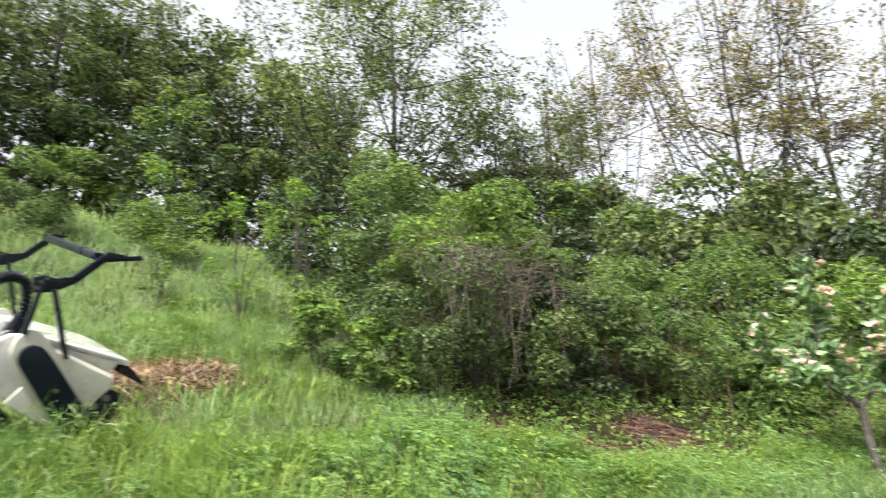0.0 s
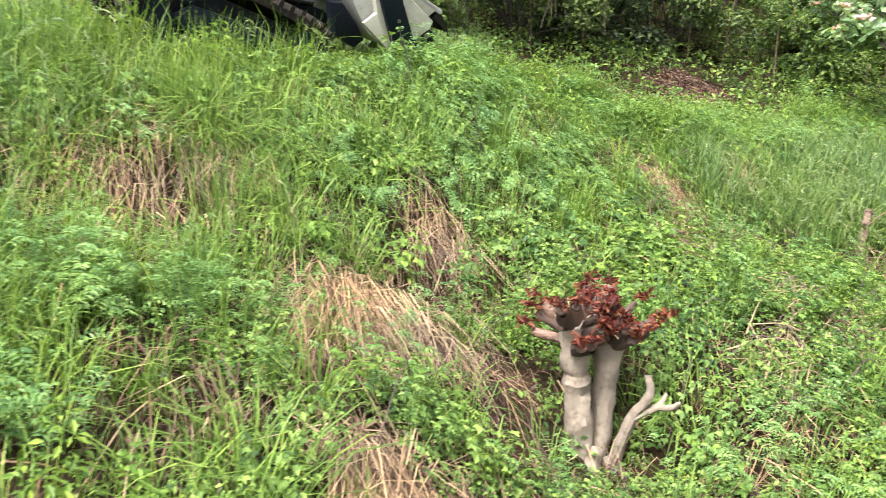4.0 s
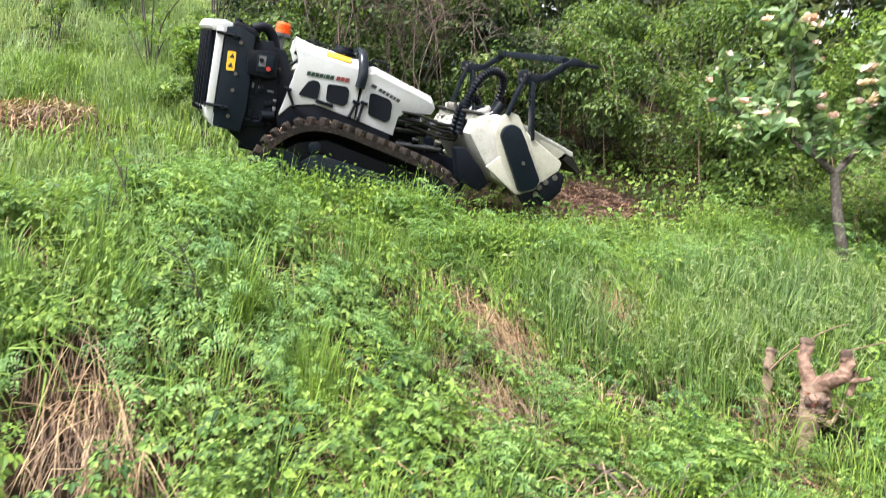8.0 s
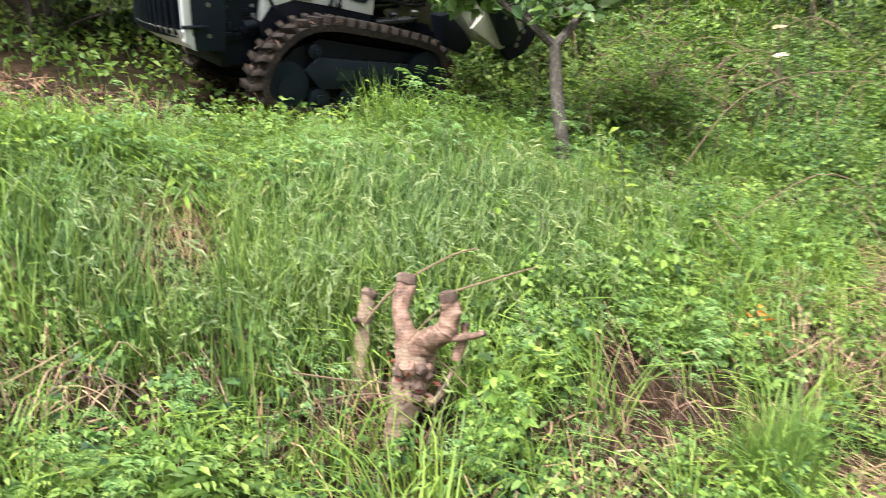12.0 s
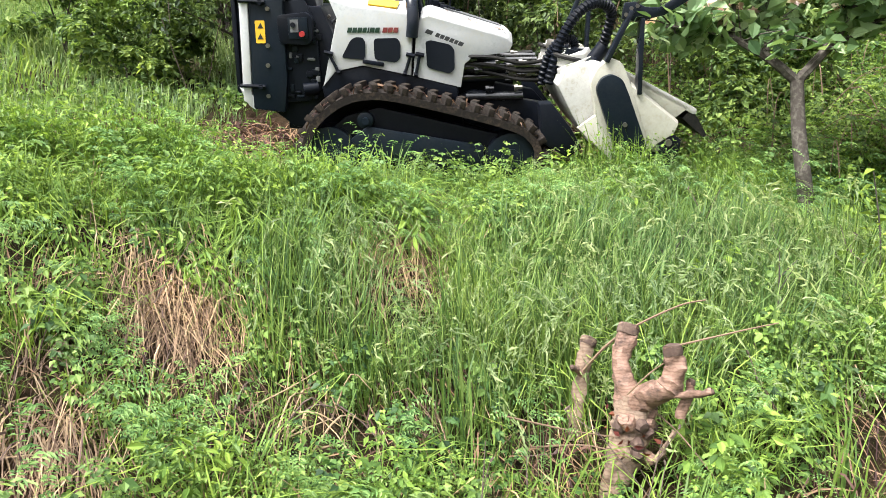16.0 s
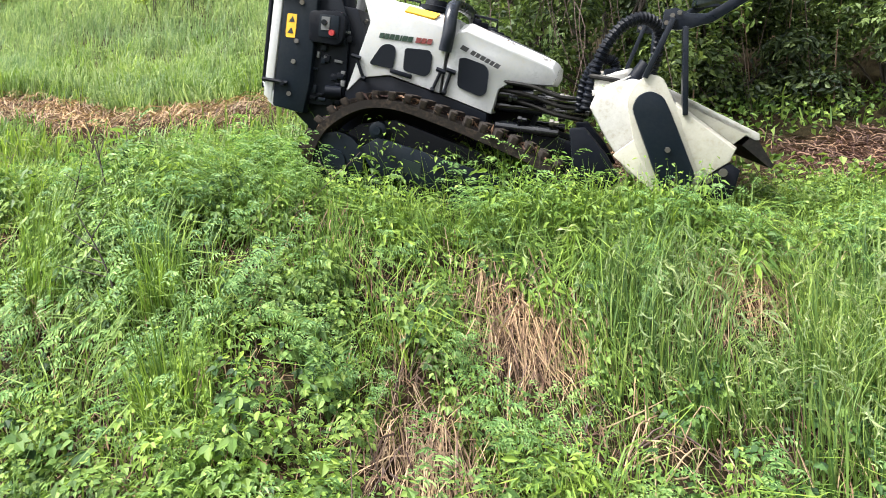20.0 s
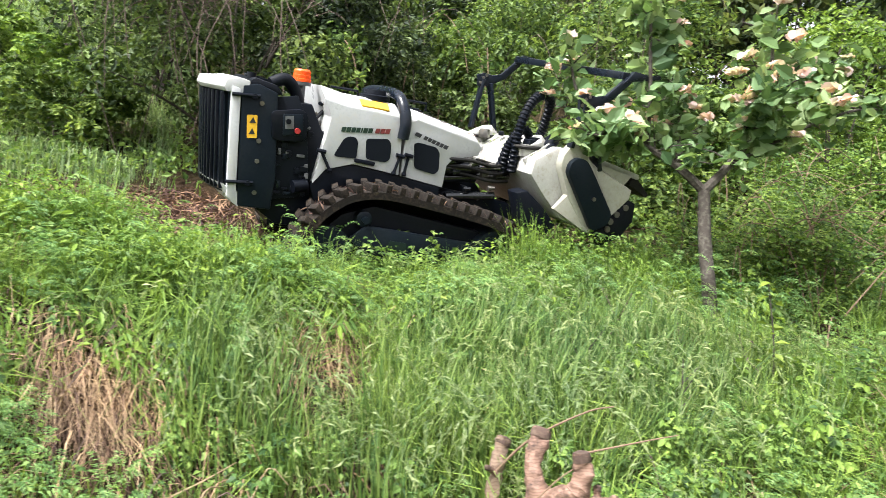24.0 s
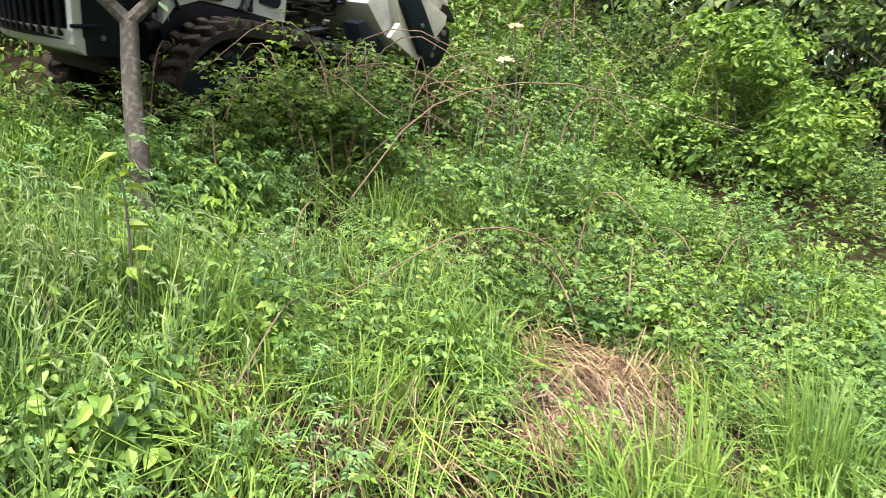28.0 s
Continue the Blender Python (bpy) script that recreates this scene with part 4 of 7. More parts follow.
def leaf_arrays(c, length, rng, wide=0.55, up=0.55, axis=None, face=None, oval=False):
    """Corners and faces of leaves folded along the midrib, at the places c."""
    n = len(c)
    nrm = rng.normal(0, 1, (n, 3)) * (1 - up) + np.array([0, 0, 1.0]) * up if face is None else face.copy()
    nrm /= np.linalg.norm(nrm, axis=1)[:, None]
    a = rng.normal(0, 1, (n, 3)) if axis is None else axis + rng.normal(0, 0.15, (n, 3))
    a -= nrm * (a * nrm).sum(1)[:, None]
    a /= np.linalg.norm(a, axis=1)[:, None] + 1e-9
    b = np.cross(nrm, a) * (length * wide / 2)[:, None]
    L, fold = a * (length / 2)[:, None], nrm * (length * 0.10)[:, None]
    if oval:
        v = np.stack([c - L, c + b * 0.85 + fold - L * 0.42, c + b * 0.80 + fold * 0.7 + L * 0.30, c + L - fold * 1.5, c - b * 0.80 + fold * 0.7 + L * 0.30, c - b * 0.85 + fold - L * 0.42], 1).reshape(-1, 3)
        i = np.arange(n)[:, None] * 6
        return v, np.concatenate([i + [0, 1, 3], i + [1, 2, 3], i + [0, 3, 5], i + [3, 4, 5]], 1).reshape(-1, 3)
    v = np.stack([c - L, c + b + fold - L * 0.15, c + L - fold * 1.2, c - b + fold - L * 0.15], 1).reshape(-1, 3)
    i = np.arange(n)[:, None] * 4
    return v, np.concatenate([i + [0, 1, 2], i + [0, 2, 3]], 1).reshape(-1, 3)


mulcher, mulching_head = build_mulcher()


def joined(pairs):
    vs, fs, k = [], [], 0
    for v, f in pairs:
        vs.append(v)
        fs.append(f + k)
        k += len(v)
    return np.concatenate(vs), np.concatenate(fs)


def ribbons(paths, widths):
    """Thin strips along lines of points that all have the same number: paths is n x k x 3."""
    n, k, _ = paths.shape
    d = paths[:, -1] - paths[:, 0]
    side = np.stack([-d[:, 1], d[:, 0], np.zeros(n)], 1)
    side = side / (np.linalg.norm(side, axis=1)[:, None] + 1e-6) * (widths / 2)[:, None]
    fade = np.linspace(1.0, 0.45, k)[None, :, None]
    v = np.stack([paths - side[:, None] * fade, paths + side[:, None] * fade], 2).reshape(-1, 3)
    i = np.arange(n)[:, None] * 2 * k
    f = np.concatenate([np.concatenate([i + [a, a + 1, a + 3], i + [a, a + 3, a + 2]], 1) for a in range(0, 2 * k - 2, 2)], 1).reshape(-1, 3)
    return v, f


def scatter(n, x0, x1, y0, y1, keep, rng):
    """n places in a rectangle, thinned by keep(x, y), which runs from 0 to 1."""
    xs, ys = [], []
    while sum(map(len, xs)) < n:
        x, y = rng.uniform(x0, x1, n), rng.uniform(y0, y1, n)
        ok = rng.random(n) < keep(x, y)
        xs.append(x[ok])
        ys.append(y[ok])
    return np.concatenate(xs)[:n], np.concatenate(ys)[:n]


def patchy(x, y, s=1.0, o=0.0):
    return 0.5 + 0.5 * np.sin(1.3 * s * x + 0.7 * s * y + o) * np.sin(0.9 * s * y - 1.1 * s * x + 2 * o) + 0.25 * np.sin(3.1 * s * x + 2.3 * s * y + o)


def stuff(name, pairs, mat, label, category):
    v, f = joined(pairs)
    return tagged(new(name, np_mesh(name, v, f, mat)), label, category, kind="stuff")


def limb_mesh(paths, sides=7, gnarl=0.0, close=False):
    """Limbs, with lumps and dents where gnarl is given."""
    bm = bmesh.new()
    for pts, radii in paths:
        tube(bm, pts, radii, sides, close=close)
    if gnarl:
        for v in bm.verts:
            v.co += noise.noise_vector(v.co * 16) * gnarl + noise.noise_vector(v.co * 45 + Vector((3, 1, 2))) * gnarl * 0.5
    return bm


def clump_leaves(centres, radii, n, size, rng, flat=0.75, wide=0.55):
    """Leaves on the upper and outer shells of rounded clumps, facing outwards."""
    w = radii ** 2
    k = rng.choice(len(centres), n, p=w / w.sum())
    d = rng.normal(0, 1, (n, 3))
    d /= np.linalg.norm(d, axis=1)[:, None]
    d[:, 2] += 0.45
    d /= np.linalg.norm(d, axis=1)[:, None]
    c = centres[k] + d * (radii[k] * (0.55 + 0.5 * rng.random(n) ** 0.5))[:, None] * np.array([1, 1, flat])
    face = d * 0.7 + np.array([0, 0, 0.45]) + rng.normal(0, 0.38, (n, 3))
    return c, rng.uniform(0.6, 1.3, n) * size, face / np.linalg.norm(face, axis=1)[:, None]


def build_shrub(x, y, height, spread, leaves, size, mat, rng, label, name="shrub", bark=DARK_BARK, stems=9, low=0.12, clumps=26, category="shrub", tips=None, fine=0.27):
    """A bush: stems that fan out from the foot, and leaf clumps at and between their ends."""
    z0 = float(ground_z(x, y))
    root = tagged(new(name), label, category)
    root.matrix_world = pose(x, y, z0)
    cs = []
    for k in range(clumps):
        a, r = rng.uniform(0, 2 * np.pi), spread * math.sqrt(rng.uniform(0.12, 1)) * rng.uniform(0.8, 1.1)
        t = rng.uniform(low, 1.0)
        fat = math.sqrt(max(0.05, 1 - (2 * t - 0.85) ** 2 * 0.85)) if t > 0.4 else 0.75 + 0.25 * t
        px, py = r * fat * math.cos(a), r * fat * math.sin(a)
        dz = float(ground_z(x + px, y + py)) - z0
        cs.append((px, py, max(dz * 0.9, 0) * (1 - t) + height * t * rng.uniform(0.88, 1.06) + (dz if dz < 0 else 0) * (1 - t)))
    for k in range(stems):
        c = cs[k % len(cs)]
        q = [(rng.normal(0, 0.05), rng.normal(0, 0.05), -0.05), (c[0] * 0.35 + rng.normal(0, .05), c[1] * 0.35, c[2] * 0.55), (c[0] * 0.8, c[1] * 0.8 + rng.normal(0, .05), c[2] * 0.92), (c[0] * 1.05, c[1] * 1.05, c[2] * 1.06)]
        r0 = (0.007 + 0.005 * height * rng.uniform(0.5, 1.1)) * min(1.0, 0.45 + 0.5 * spread)
        pts = curve(q, 3)
        part("stem", limb_mesh([(pts, list(np.linspace(r0, 0.004, len(pts))))], 6), bark, root)
    cs = np.array(cs)
    radii = spread * fine * rng.uniform(0.5, 1.3, len(cs))
    c, ln, face = clump_leaves(cs, radii, leaves, size, rng)
    c[:, 2] = np.maximum(c[:, 2], ground_z(c[:, 0] + x, c[:, 1] + y) - z0 + 0.02)
    v, f = leaf_arrays(c, ln, rng, face=face)
    # most upper leaves take the tips material; a lighter one paints in toplight
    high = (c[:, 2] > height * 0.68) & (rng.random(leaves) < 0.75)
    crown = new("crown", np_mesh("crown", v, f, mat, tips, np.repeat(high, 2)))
    crown.parent = root
    return root


def build_tree(x, y, height, spread, leaves, size, mat, rng, label, trunk_r=0.12, fork=0.3, limbs=14, lean=(0, 0), z0=None, tight=0.060, subs=12):
    """A tree: a tapered trunk, limbs that branch, and layered leaf clumps along the outer branches with gaps between them."""
    z0 = float(ground_z(x, y)) if z0 is None else z0
    root = tagged(new("tree"), label, "tree")
    root.matrix_world = pose(x, y, z0)
    top = Vector((lean[0], lean[1], height * 0.92))
    tp = curve([(0, 0, -0.2), (top.x * 0.2, top.y * 0.2, height * 0.25), (top.x * 0.5 + rng.normal(0, .1), top.y * 0.5, height * 0.55), tuple(top)], 4)
    part("trunk", limb_mesh([(tp, list(np.linspace(trunk_r, trunk_r * 0.12, len(tp))))], 10), DARK_BARK, root)
    ends = []
    for k in range(limbs):
        paths = []
        t = rng.uniform(fork, 0.82)
        p = tp[min(len(tp) - 1, int(t * (len(tp) - 1)))]
        a = k * 2.4 + rng.uniform(-0.4, 0.4)
        reach = spread * rng.uniform(0.50, 1.0) * (1.10 - 0.55 * t)
        e = Vector((math.cos(a) * reach * 0.85, math.sin(a) * reach * 0.85, (height * 0.98 - p.z) * rng.uniform(0.25, 0.95)))
        w = Vector(rng.normal(0, 0.06 * reach, 3))
        q = curve([p, p + Vector((e.x * 0.42, e.y * 0.42, e.z * 0.22)) + w, p + Vector((e.x * 0.80, e.y * 0.80, e.z * 0.62)) - w, p + e], 4)
        paths.append((q, list(np.linspace(trunk_r * 0.42 * (1.1 - t), 0.012, len(q)))))
        for j in range(subs):
            s = q[min(len(q) - 1, int((0.35 + 0.65 * rng.random()) * (len(q) - 1)))]
            d = Vector((rng.normal(0, 0.8) + 0.3 * math.cos(a), rng.normal(0, 0.8) + 0.3 * math.sin(a), rng.uniform(-0.15, 1.0))) * reach * 0.26
            b = s + d
            bend = Vector((rng.normal(0, 0.16), rng.normal(0, 0.16), -0.14)) * d.length
            paths.append(([s, s + d * 0.35 + bend, s + d * 0.70 + bend * 0.8, b], [0.015, 0.011, 0.008, 0.004]))
            ends.append(b)
        ends.append(p + e)
        part("limb", limb_mesh(paths, 3), DARK_BARK, root)
    ends = np.array([tuple(e) for e in ends])
    c, ln, face = clump_leaves(ends, spread * tight * rng.uniform(0.5, 2.3, len(ends)), leaves, size, rng, 0.7)
    v, f = leaf_arrays(c, ln, rng, face=face)
    crown = new("crown", np_mesh("crown", v, f, mat))
    crown.parent = root
    return root


# ---------------------------------------------------------------- blossoming fruit tree
def build_fruit_tree():
    rng = np.random.default_rng(21)
    x, y = 7.505, 6.02
    z0 = float(ground_z(x, y))
    root = tagged(new("fruit_tree"), "young fruit tree with pink-white blossom and slim grey trunk", "tree")
    root.matrix_world = pose(x, y, z0)
    fk = Vector((-0.005, 0.07, 2.875 - z0))
    trunk = curve([(0.0, 0, -0.1), (0.005, 0.01, 0.3), (-0.01, 0.045, fk.z * 0.65), tuple(fk)], 5)
    part("trunk", limb_mesh([(trunk, list(np.linspace(0.052, 0.040, len(trunk))))], 12), BARK, root)
    mains = [[(0, 0, 0), (-0.16, 0.06, 0.16), (-0.34, 0.16, 0.30), (-0.52, 0.28, 0.42), (-0.72, 0.40, 0.62), (-0.80, 0.45, 0.98)],
             [(0, 0, 0), (0.14, -0.05, 0.16), (0.26, -0.12, 0.34), (0.34, -0.18, 0.58), (0.36, -0.22, 0.88), (0.33, -0.25, 1.18)],
             [(0.14, -0.05, 0.16), (0.36, -0.14, 0.30), (0.66, -0.24, 0.46), (1.00, -0.34, 0.58), (1.28, -0.40, 0.56)],
             [(-0.34, 0.16, 0.30), (-0.36, 0.10, 0.55), (-0.40, 0.04, 0.90), (-0.44, -0.02, 1.28), (-0.42, -0.02, 1.62)],
             [(-0.16, 0.06, 0.16), (-0.05, 0.25, 0.40), (0.04, 0.42, 0.66), (0.05, 0.52, 0.95)],
             [(0.26, -0.12, 0.34), (0.20, -0.35, 0.48), (0.12, -0.58, 0.58)],
             [(-0.34, 0.16, 0.30), (-0.62, 0.05, 0.32), (-0.92, -0.05, 0.30)],
             [(0.34, -0.18, 0.58), (0.60, -0.10, 0.80), (0.86, -0.02, 0.90), (1.05, 0.02, 0.84)]]
    twigs = []
    for k, q in enumerate(mains):
        paths = []
        pts = [fk + Vector(p) for p in curve(q, 4)]
        r0 = 0.034 if k < 2 else 0.018
        paths.append((pts, list(np.linspace(r0, 0.007, len(pts)))))
        for j in range(26):
            s = pts[int(rng.uniform(0.25, 1.0) * (len(pts) - 1))]
            e = s + Vector((rng.normal(0, 1), rng.normal(0, 1), rng.uniform(-0.2, 1.1))).normalized() * rng.uniform(0.10, 0.32)
            twigs.append((s, e))
            paths.append(([s, (s + e) / 2 + Vector((0, 0, 0.015)), e], [0.006, 0.0045, 0.003]))
        part("limb", limb_mesh(paths, 7), BARK, root)
    pos, ax = [], []
    for s, e in twigs:
        for j in range(8):
            p = s.lerp(e, rng.uniform(0.15, 1.1))
            pos.append(tuple(p + Vector(rng.normal(0, 0.045, 3))))
            ax.append(tuple((e - s).normalized() + Vector((rng.normal(0, .6), rng.normal(0, .6), -0.35))))
    pos, ax = np.array(pos), np.array(ax)
    v, f = leaf_arrays(pos, rng.uniform(0.080, 0.145, len(pos)), rng, 0.70, 0.34, ax, oval=True)
    crown = new("crown", np_mesh("crown", v, f, QUINCE_LEAF))
    crown.parent = root
    for k in range(84):
        s, e = twigs[rng.integers(len(twigs))]
        c = e + Vector(rng.normal(0, 0.03, 3))
        n, size = 8, rng.uniform(0.042, 0.066)
        a = np.arange(n) * 2 * np.pi / 5 + rng.uniform(0, 6)
        ring = np.stack([np.cos(a), np.sin(a), 0.35 + 0.25 * rng.random(n)], 1) * size * 0.62
        v, f = leaf_arrays(np.array(c) + ring, np.full(n, size * 1.25), rng, 1.0, 0.55, ring, oval=True)
        ob = new("blossom", np_mesh("blossom", v, f, PETAL))
        ob.parent = root
    return root


build_fruit_tree()


# ---------------------------------------------------------------- stumps
def build_red_stump():
    rng = np.random.default_rng(4)
    x, y = 2.08, 2.80
    z0 = 0.62
    root = tagged(new("coppiced_stump"), "pale twin-stemmed stump crowned with red leaf shoots", "stump")
    root.matrix_world = pose(x, y, z0)
    stems = [([(-0.02, -0.02, -0.12), (-0.045, -0.02, 0.12), (-0.075, 0.0, 0.40), (-0.095, 0.02, 0.66)], [0.070, 0.056, 0.054, 0.066]),
             ([(0.045, 0.02, -0.12), (0.045, 0.0, 0.12), (0.065, 0.02, 0.38), (0.085, 0.03, 0.66)], [0.060, 0.050, 0.050, 0.064])]
    for q, r in stems:
        pts = curve(q, 7)
        rr = list(np.interp(np.linspace(0, 3, len(pts)), range(4), r) * (1 + 0.06 * rng.normal(0, 1, len(pts))))
        part("stem", limb_mesh([(pts, rr)], 16, 0.018), GREY_WOOD, root, "pale weathered stem")
    side = [([(0.055, -0.03, -0.05), (0.085, -0.07, 0.13), (0.115, -0.11, 0.30), (0.16, -0.16, 0.42), (0.15, -0.16, 0.50)], [0.034, 0.028, 0.024, 0.020, 0.015]),
            ([(0.12, -0.12, 0.31), (0.19, -0.16, 0.36), (0.24, -0.20, 0.375), (0.27, -0.22, 0.40)], [0.020, 0.017, 0.014, 0.009]),
            ([(0.20, -0.17, 0.365), (0.24, -0.17, 0.42)], [0.012, 0.007]),
            ([(0.0, -0.04, 0.16), (-0.05, -0.11, 0.06), (-0.07, -0.16, -0.06)], [0.040, 0.034, 0.03]),
            ([(0.05, -0.04, 0.12), (0.09, -0.13, 0.0), (0.13, -0.20, -0.08)], [0.034, 0.028, 0.022])]
    for q, r in side:
        pts = curve(q, 5)
        part("side_branch", limb_mesh([(pts, list(np.interp(np.linspace(0, 1, len(pts)), np.linspace(0, 1, len(r)), r)))], 10, 0.008), GREY_WOOD, root, "bleached broken branch")
    tips = []
    for k in range(38):
        sd = -0.095 if k % 2 else 0.085
        a, lv = rng.uniform(0, 6.283), rng.uniform(0, 1)
        c = Vector((sd * 1.15 + math.cos(a) * 0.10, 0.02 + math.sin(a) * 0.095, 0.60 + 0.17 * lv))
        d = Vector((math.cos(a) + sd * 4, math.sin(a) - 0.1, 0.35 + 0.9 * lv)).normalized()
        r, ln = rng.uniform(0.014, 0.032), rng.uniform(0.025, 0.065)
        stub = part("knuckle", limb_mesh([([c - d * 0.07, c - d * 0.02, c + d * ln * 0.5, c + d * ln], [r * 1.15, r * 1.25, r, r * 0.95])], 12, 0.013), (PINK_WOOD, CUT_WOOD, CUT_WOOD, GREY_WOOD, CUT_WOOD)[k % 5], root, "knobbly cut knuckle")
        e = c + d * ln
        part("cut_face", limb_mesh([([e - d * 0.004, e + d * 0.004, e + d * 0.006], [r * 0.93, r * 0.8, 0.001])], 12), CUT_WOOD, stub, "dark sawn face")
        tips.append((e, d))
    # shoots: each a short stalk with a spray of lobed red leaves
    for k, (e, d) in enumerate(tips):
        pos, ax = [], []
        tip = e + Vector((d.x * 0.06, d.y * 0.05, 0.05)) + Vector(rng.normal(0, 0.012, 3))
        for j in range(22):
            a = j * 2.4
            out = Vector((math.cos(a), math.sin(a), rng.uniform(-0.5, 0.7)))
            s = e.lerp(tip, min(1, 0.25 + 0.035 * j))
            ax.append(tuple(out))
            pos.append(tuple(s + out * rng.uniform(0.012, 0.034)))
        pairs = [leaf_arrays(np.array(pos), rng.uniform(0.024, 0.048, 22), rng, 0.42, 0.25, np.array(ax), oval=True)]
        pairs.append(ribbons(np.array([[tuple(e), tuple(e.lerp(tip, 0.5)), tuple(tip)]]), np.array([0.005])))
        ob = new("red_shoot", np_mesh("red_shoot", *joined(pairs), RED_LEAF))
        ob.parent, ob["label"] = root, "dark red sprouting leaves"
    for k in range(7):
        a = rng.uniform(0, 6.28)
        p = Vector((rng.normal(0, 0.08), -0.02 + rng.normal(0, 0.05), 0.60 + rng.uniform(0, 0.12)))
        e = p + Vector((math.cos(a), math.sin(a), rng.uniform(-0.2, 0.5))) * rng.uniform(0.06, 0.16)
        part("dry_twig", limb_mesh([([p, p.lerp(e, 0.5) + Vector((0, 0, 0.01)), e], [0.005, 0.004, 0.002])], 6), STALK, root, "thin dry twig")
    return root


def build_forked_stump():
    rng = np.random.default_rng(6)
    x, y = 5.50, 4.40
    z0 = 1.05
    root = tagged(new("forked_stump"), "reddish forked stump with sawn-off limbs among weeds", "stump")
    root.matrix_world = pose(x, y, z0)
    limbs = [("bole", [(-0.055, -0.06, -0.10), (-0.035, -0.05, 0.04), (0.010, -0.045, 0.17), (0.046, -0.04, 0.28), (0.055, -0.045, 0.385)], [0.030, 0.042, 0.060, 0.072, 0.056]),
             ("limb", [(0.040, -0.035, 0.33), (0.030, -0.015, 0.43), (0.026, 0.0, 0.50), (0.050, 0.012, 0.575), (0.070, 0.02, 0.615)], [0.048, 0.040, 0.035, 0.034, 0.036]),
             ("limb", [(0.05, -0.06, 0.36), (0.085, -0.125, 0.405), (0.115, -0.18, 0.435), (0.128, -0.20, 0.49), (0.118, -0.20, 0.575)], [0.050, 0.044, 0.038, 0.034, 0.031]),
             ("spur", [(0.10, -0.185, 0.42), (0.165, -0.22, 0.415), (0.23, -0.25, 0.425)], [0.018, 0.014, 0.010]),
             ("spur", [(0.150, -0.19, 0.33), (0.170, -0.20, 0.40), (0.190, -0.20, 0.455)], [0.017, 0.015, 0.013]),
             ("shoot", [(-0.065, 0.22, 0.16), (-0.055, 0.22, 0.29), (-0.035, 0.22, 0.42), (-0.018, 0.22, 0.50), (0.002, 0.22, 0.545)], [0.032, 0.030, 0.029, 0.028, 0.029]),
             ("spur", [(-0.03, 0.20, 0.40), (-0.06, 0.19, 0.43), (-0.09, 0.17, 0.45)], [0.014, 0.012, 0.011]),
             ("root_spur", [(0.07, -0.08, 0.14), (0.11, -0.12, 0.19), (0.15, -0.14, 0.27)], [0.013, 0.011, 0.008])]
    for name, q, r in limbs:
        pts = curve(q, 9)
        rr = np.interp(np.linspace(0, 1, len(pts)), np.linspace(0, 1, len(r)), r) * (1 + 0.03 * rng.normal(0, 1, len(pts)))
        ob = part(name, limb_mesh([(pts, list(rr))], 20, 0.014), PALE_BARK if name in ("bole", "shoot", "root_spur") else PINK_WOOD, root)
        if name in ("limb", "shoot", "spur"):
            e = pts[-1]
            d = (pts[-1] - pts[-3]).normalized()
            part("sawn_end", limb_mesh([([e - d * r[-1] * 0.9, e - d * 0.01, e + d * 0.006, e + d * 0.009], [r[-1] * 1.04, r[-1] * 1.08, r[-1] * 0.92, 0.001])], 16, 0.006), CUT_WOOD, ob, "dark sawn end")
    for q, r in (([(-0.045, 0.20, 0.42), (0.02, 0.12, 0.53), (0.10, 0.06, 0.605), (0.27, 0.03, 0.68), (0.36, 0.0, 0.70)], 0.0085), ([(0.118, -0.20, 0.575), (0.22, -0.25, 0.605), (0.34, -0.30, 0.637), (0.42, -0.33, 0.655)], 0.0060),
                 ([(-0.42, -0.02, 0.34), (-0.18, -0.02, 0.27), (0.0, -0.06, 0.24)], 0.006), ([(0.08, -0.06, 0.36), (0.16, -0.16, 0.27), (0.25, -0.26, 0.12)], 0.005), ([(0.0, -0.10, 0.40), (0.06, -0.15, 0.48), (0.12, -0.18, 0.53)], 0.005), ([(-0.30, 0.05, 0.20), (-0.12, -0.05, 0.22), (0.02, -0.12, 0.18)], 0.005)):
        pts = curve(q, 4)
        part("twig", limb_mesh([(pts, list(np.linspace(r * 0.75, r * 0.35, len(pts))))], 6), DRY_CANE, root, "thin dry twig")
    for k in range(13):
        a = rng.uniform(-2.8, -0.2)
        c = Vector((0.04 + 0.068 * math.cos(a), -0.04 + 0.068 * math.sin(a), rng.uniform(0.16, 0.36)))
        d = Vector((math.cos(a), math.sin(a), rng.normal(0, 0.4))).normalized()
        part("knot", limb_mesh([([c - d * 0.03, c, c + d * 0.020, c + d * 0.024], [0.030, 0.026, 0.018, 0.002])], 9, 0.006), CUT_WOOD if k % 2 == 0 else PINK_WOOD, root, "knobbly bark knot")
    v, f = leaf_arrays(rng.normal(0, 0.05, (26, 3)) + np.array([0.02, -0.08, 0.26]), rng.uniform(0.02, 0.04, 26), rng, 0.5, 0.1)
    ob = new("withered_foliage", np_mesh("withered_foliage", v, f, RED_LEAF))
    ob.parent = root
    return root


build_red_stump()
build_forked_stump()


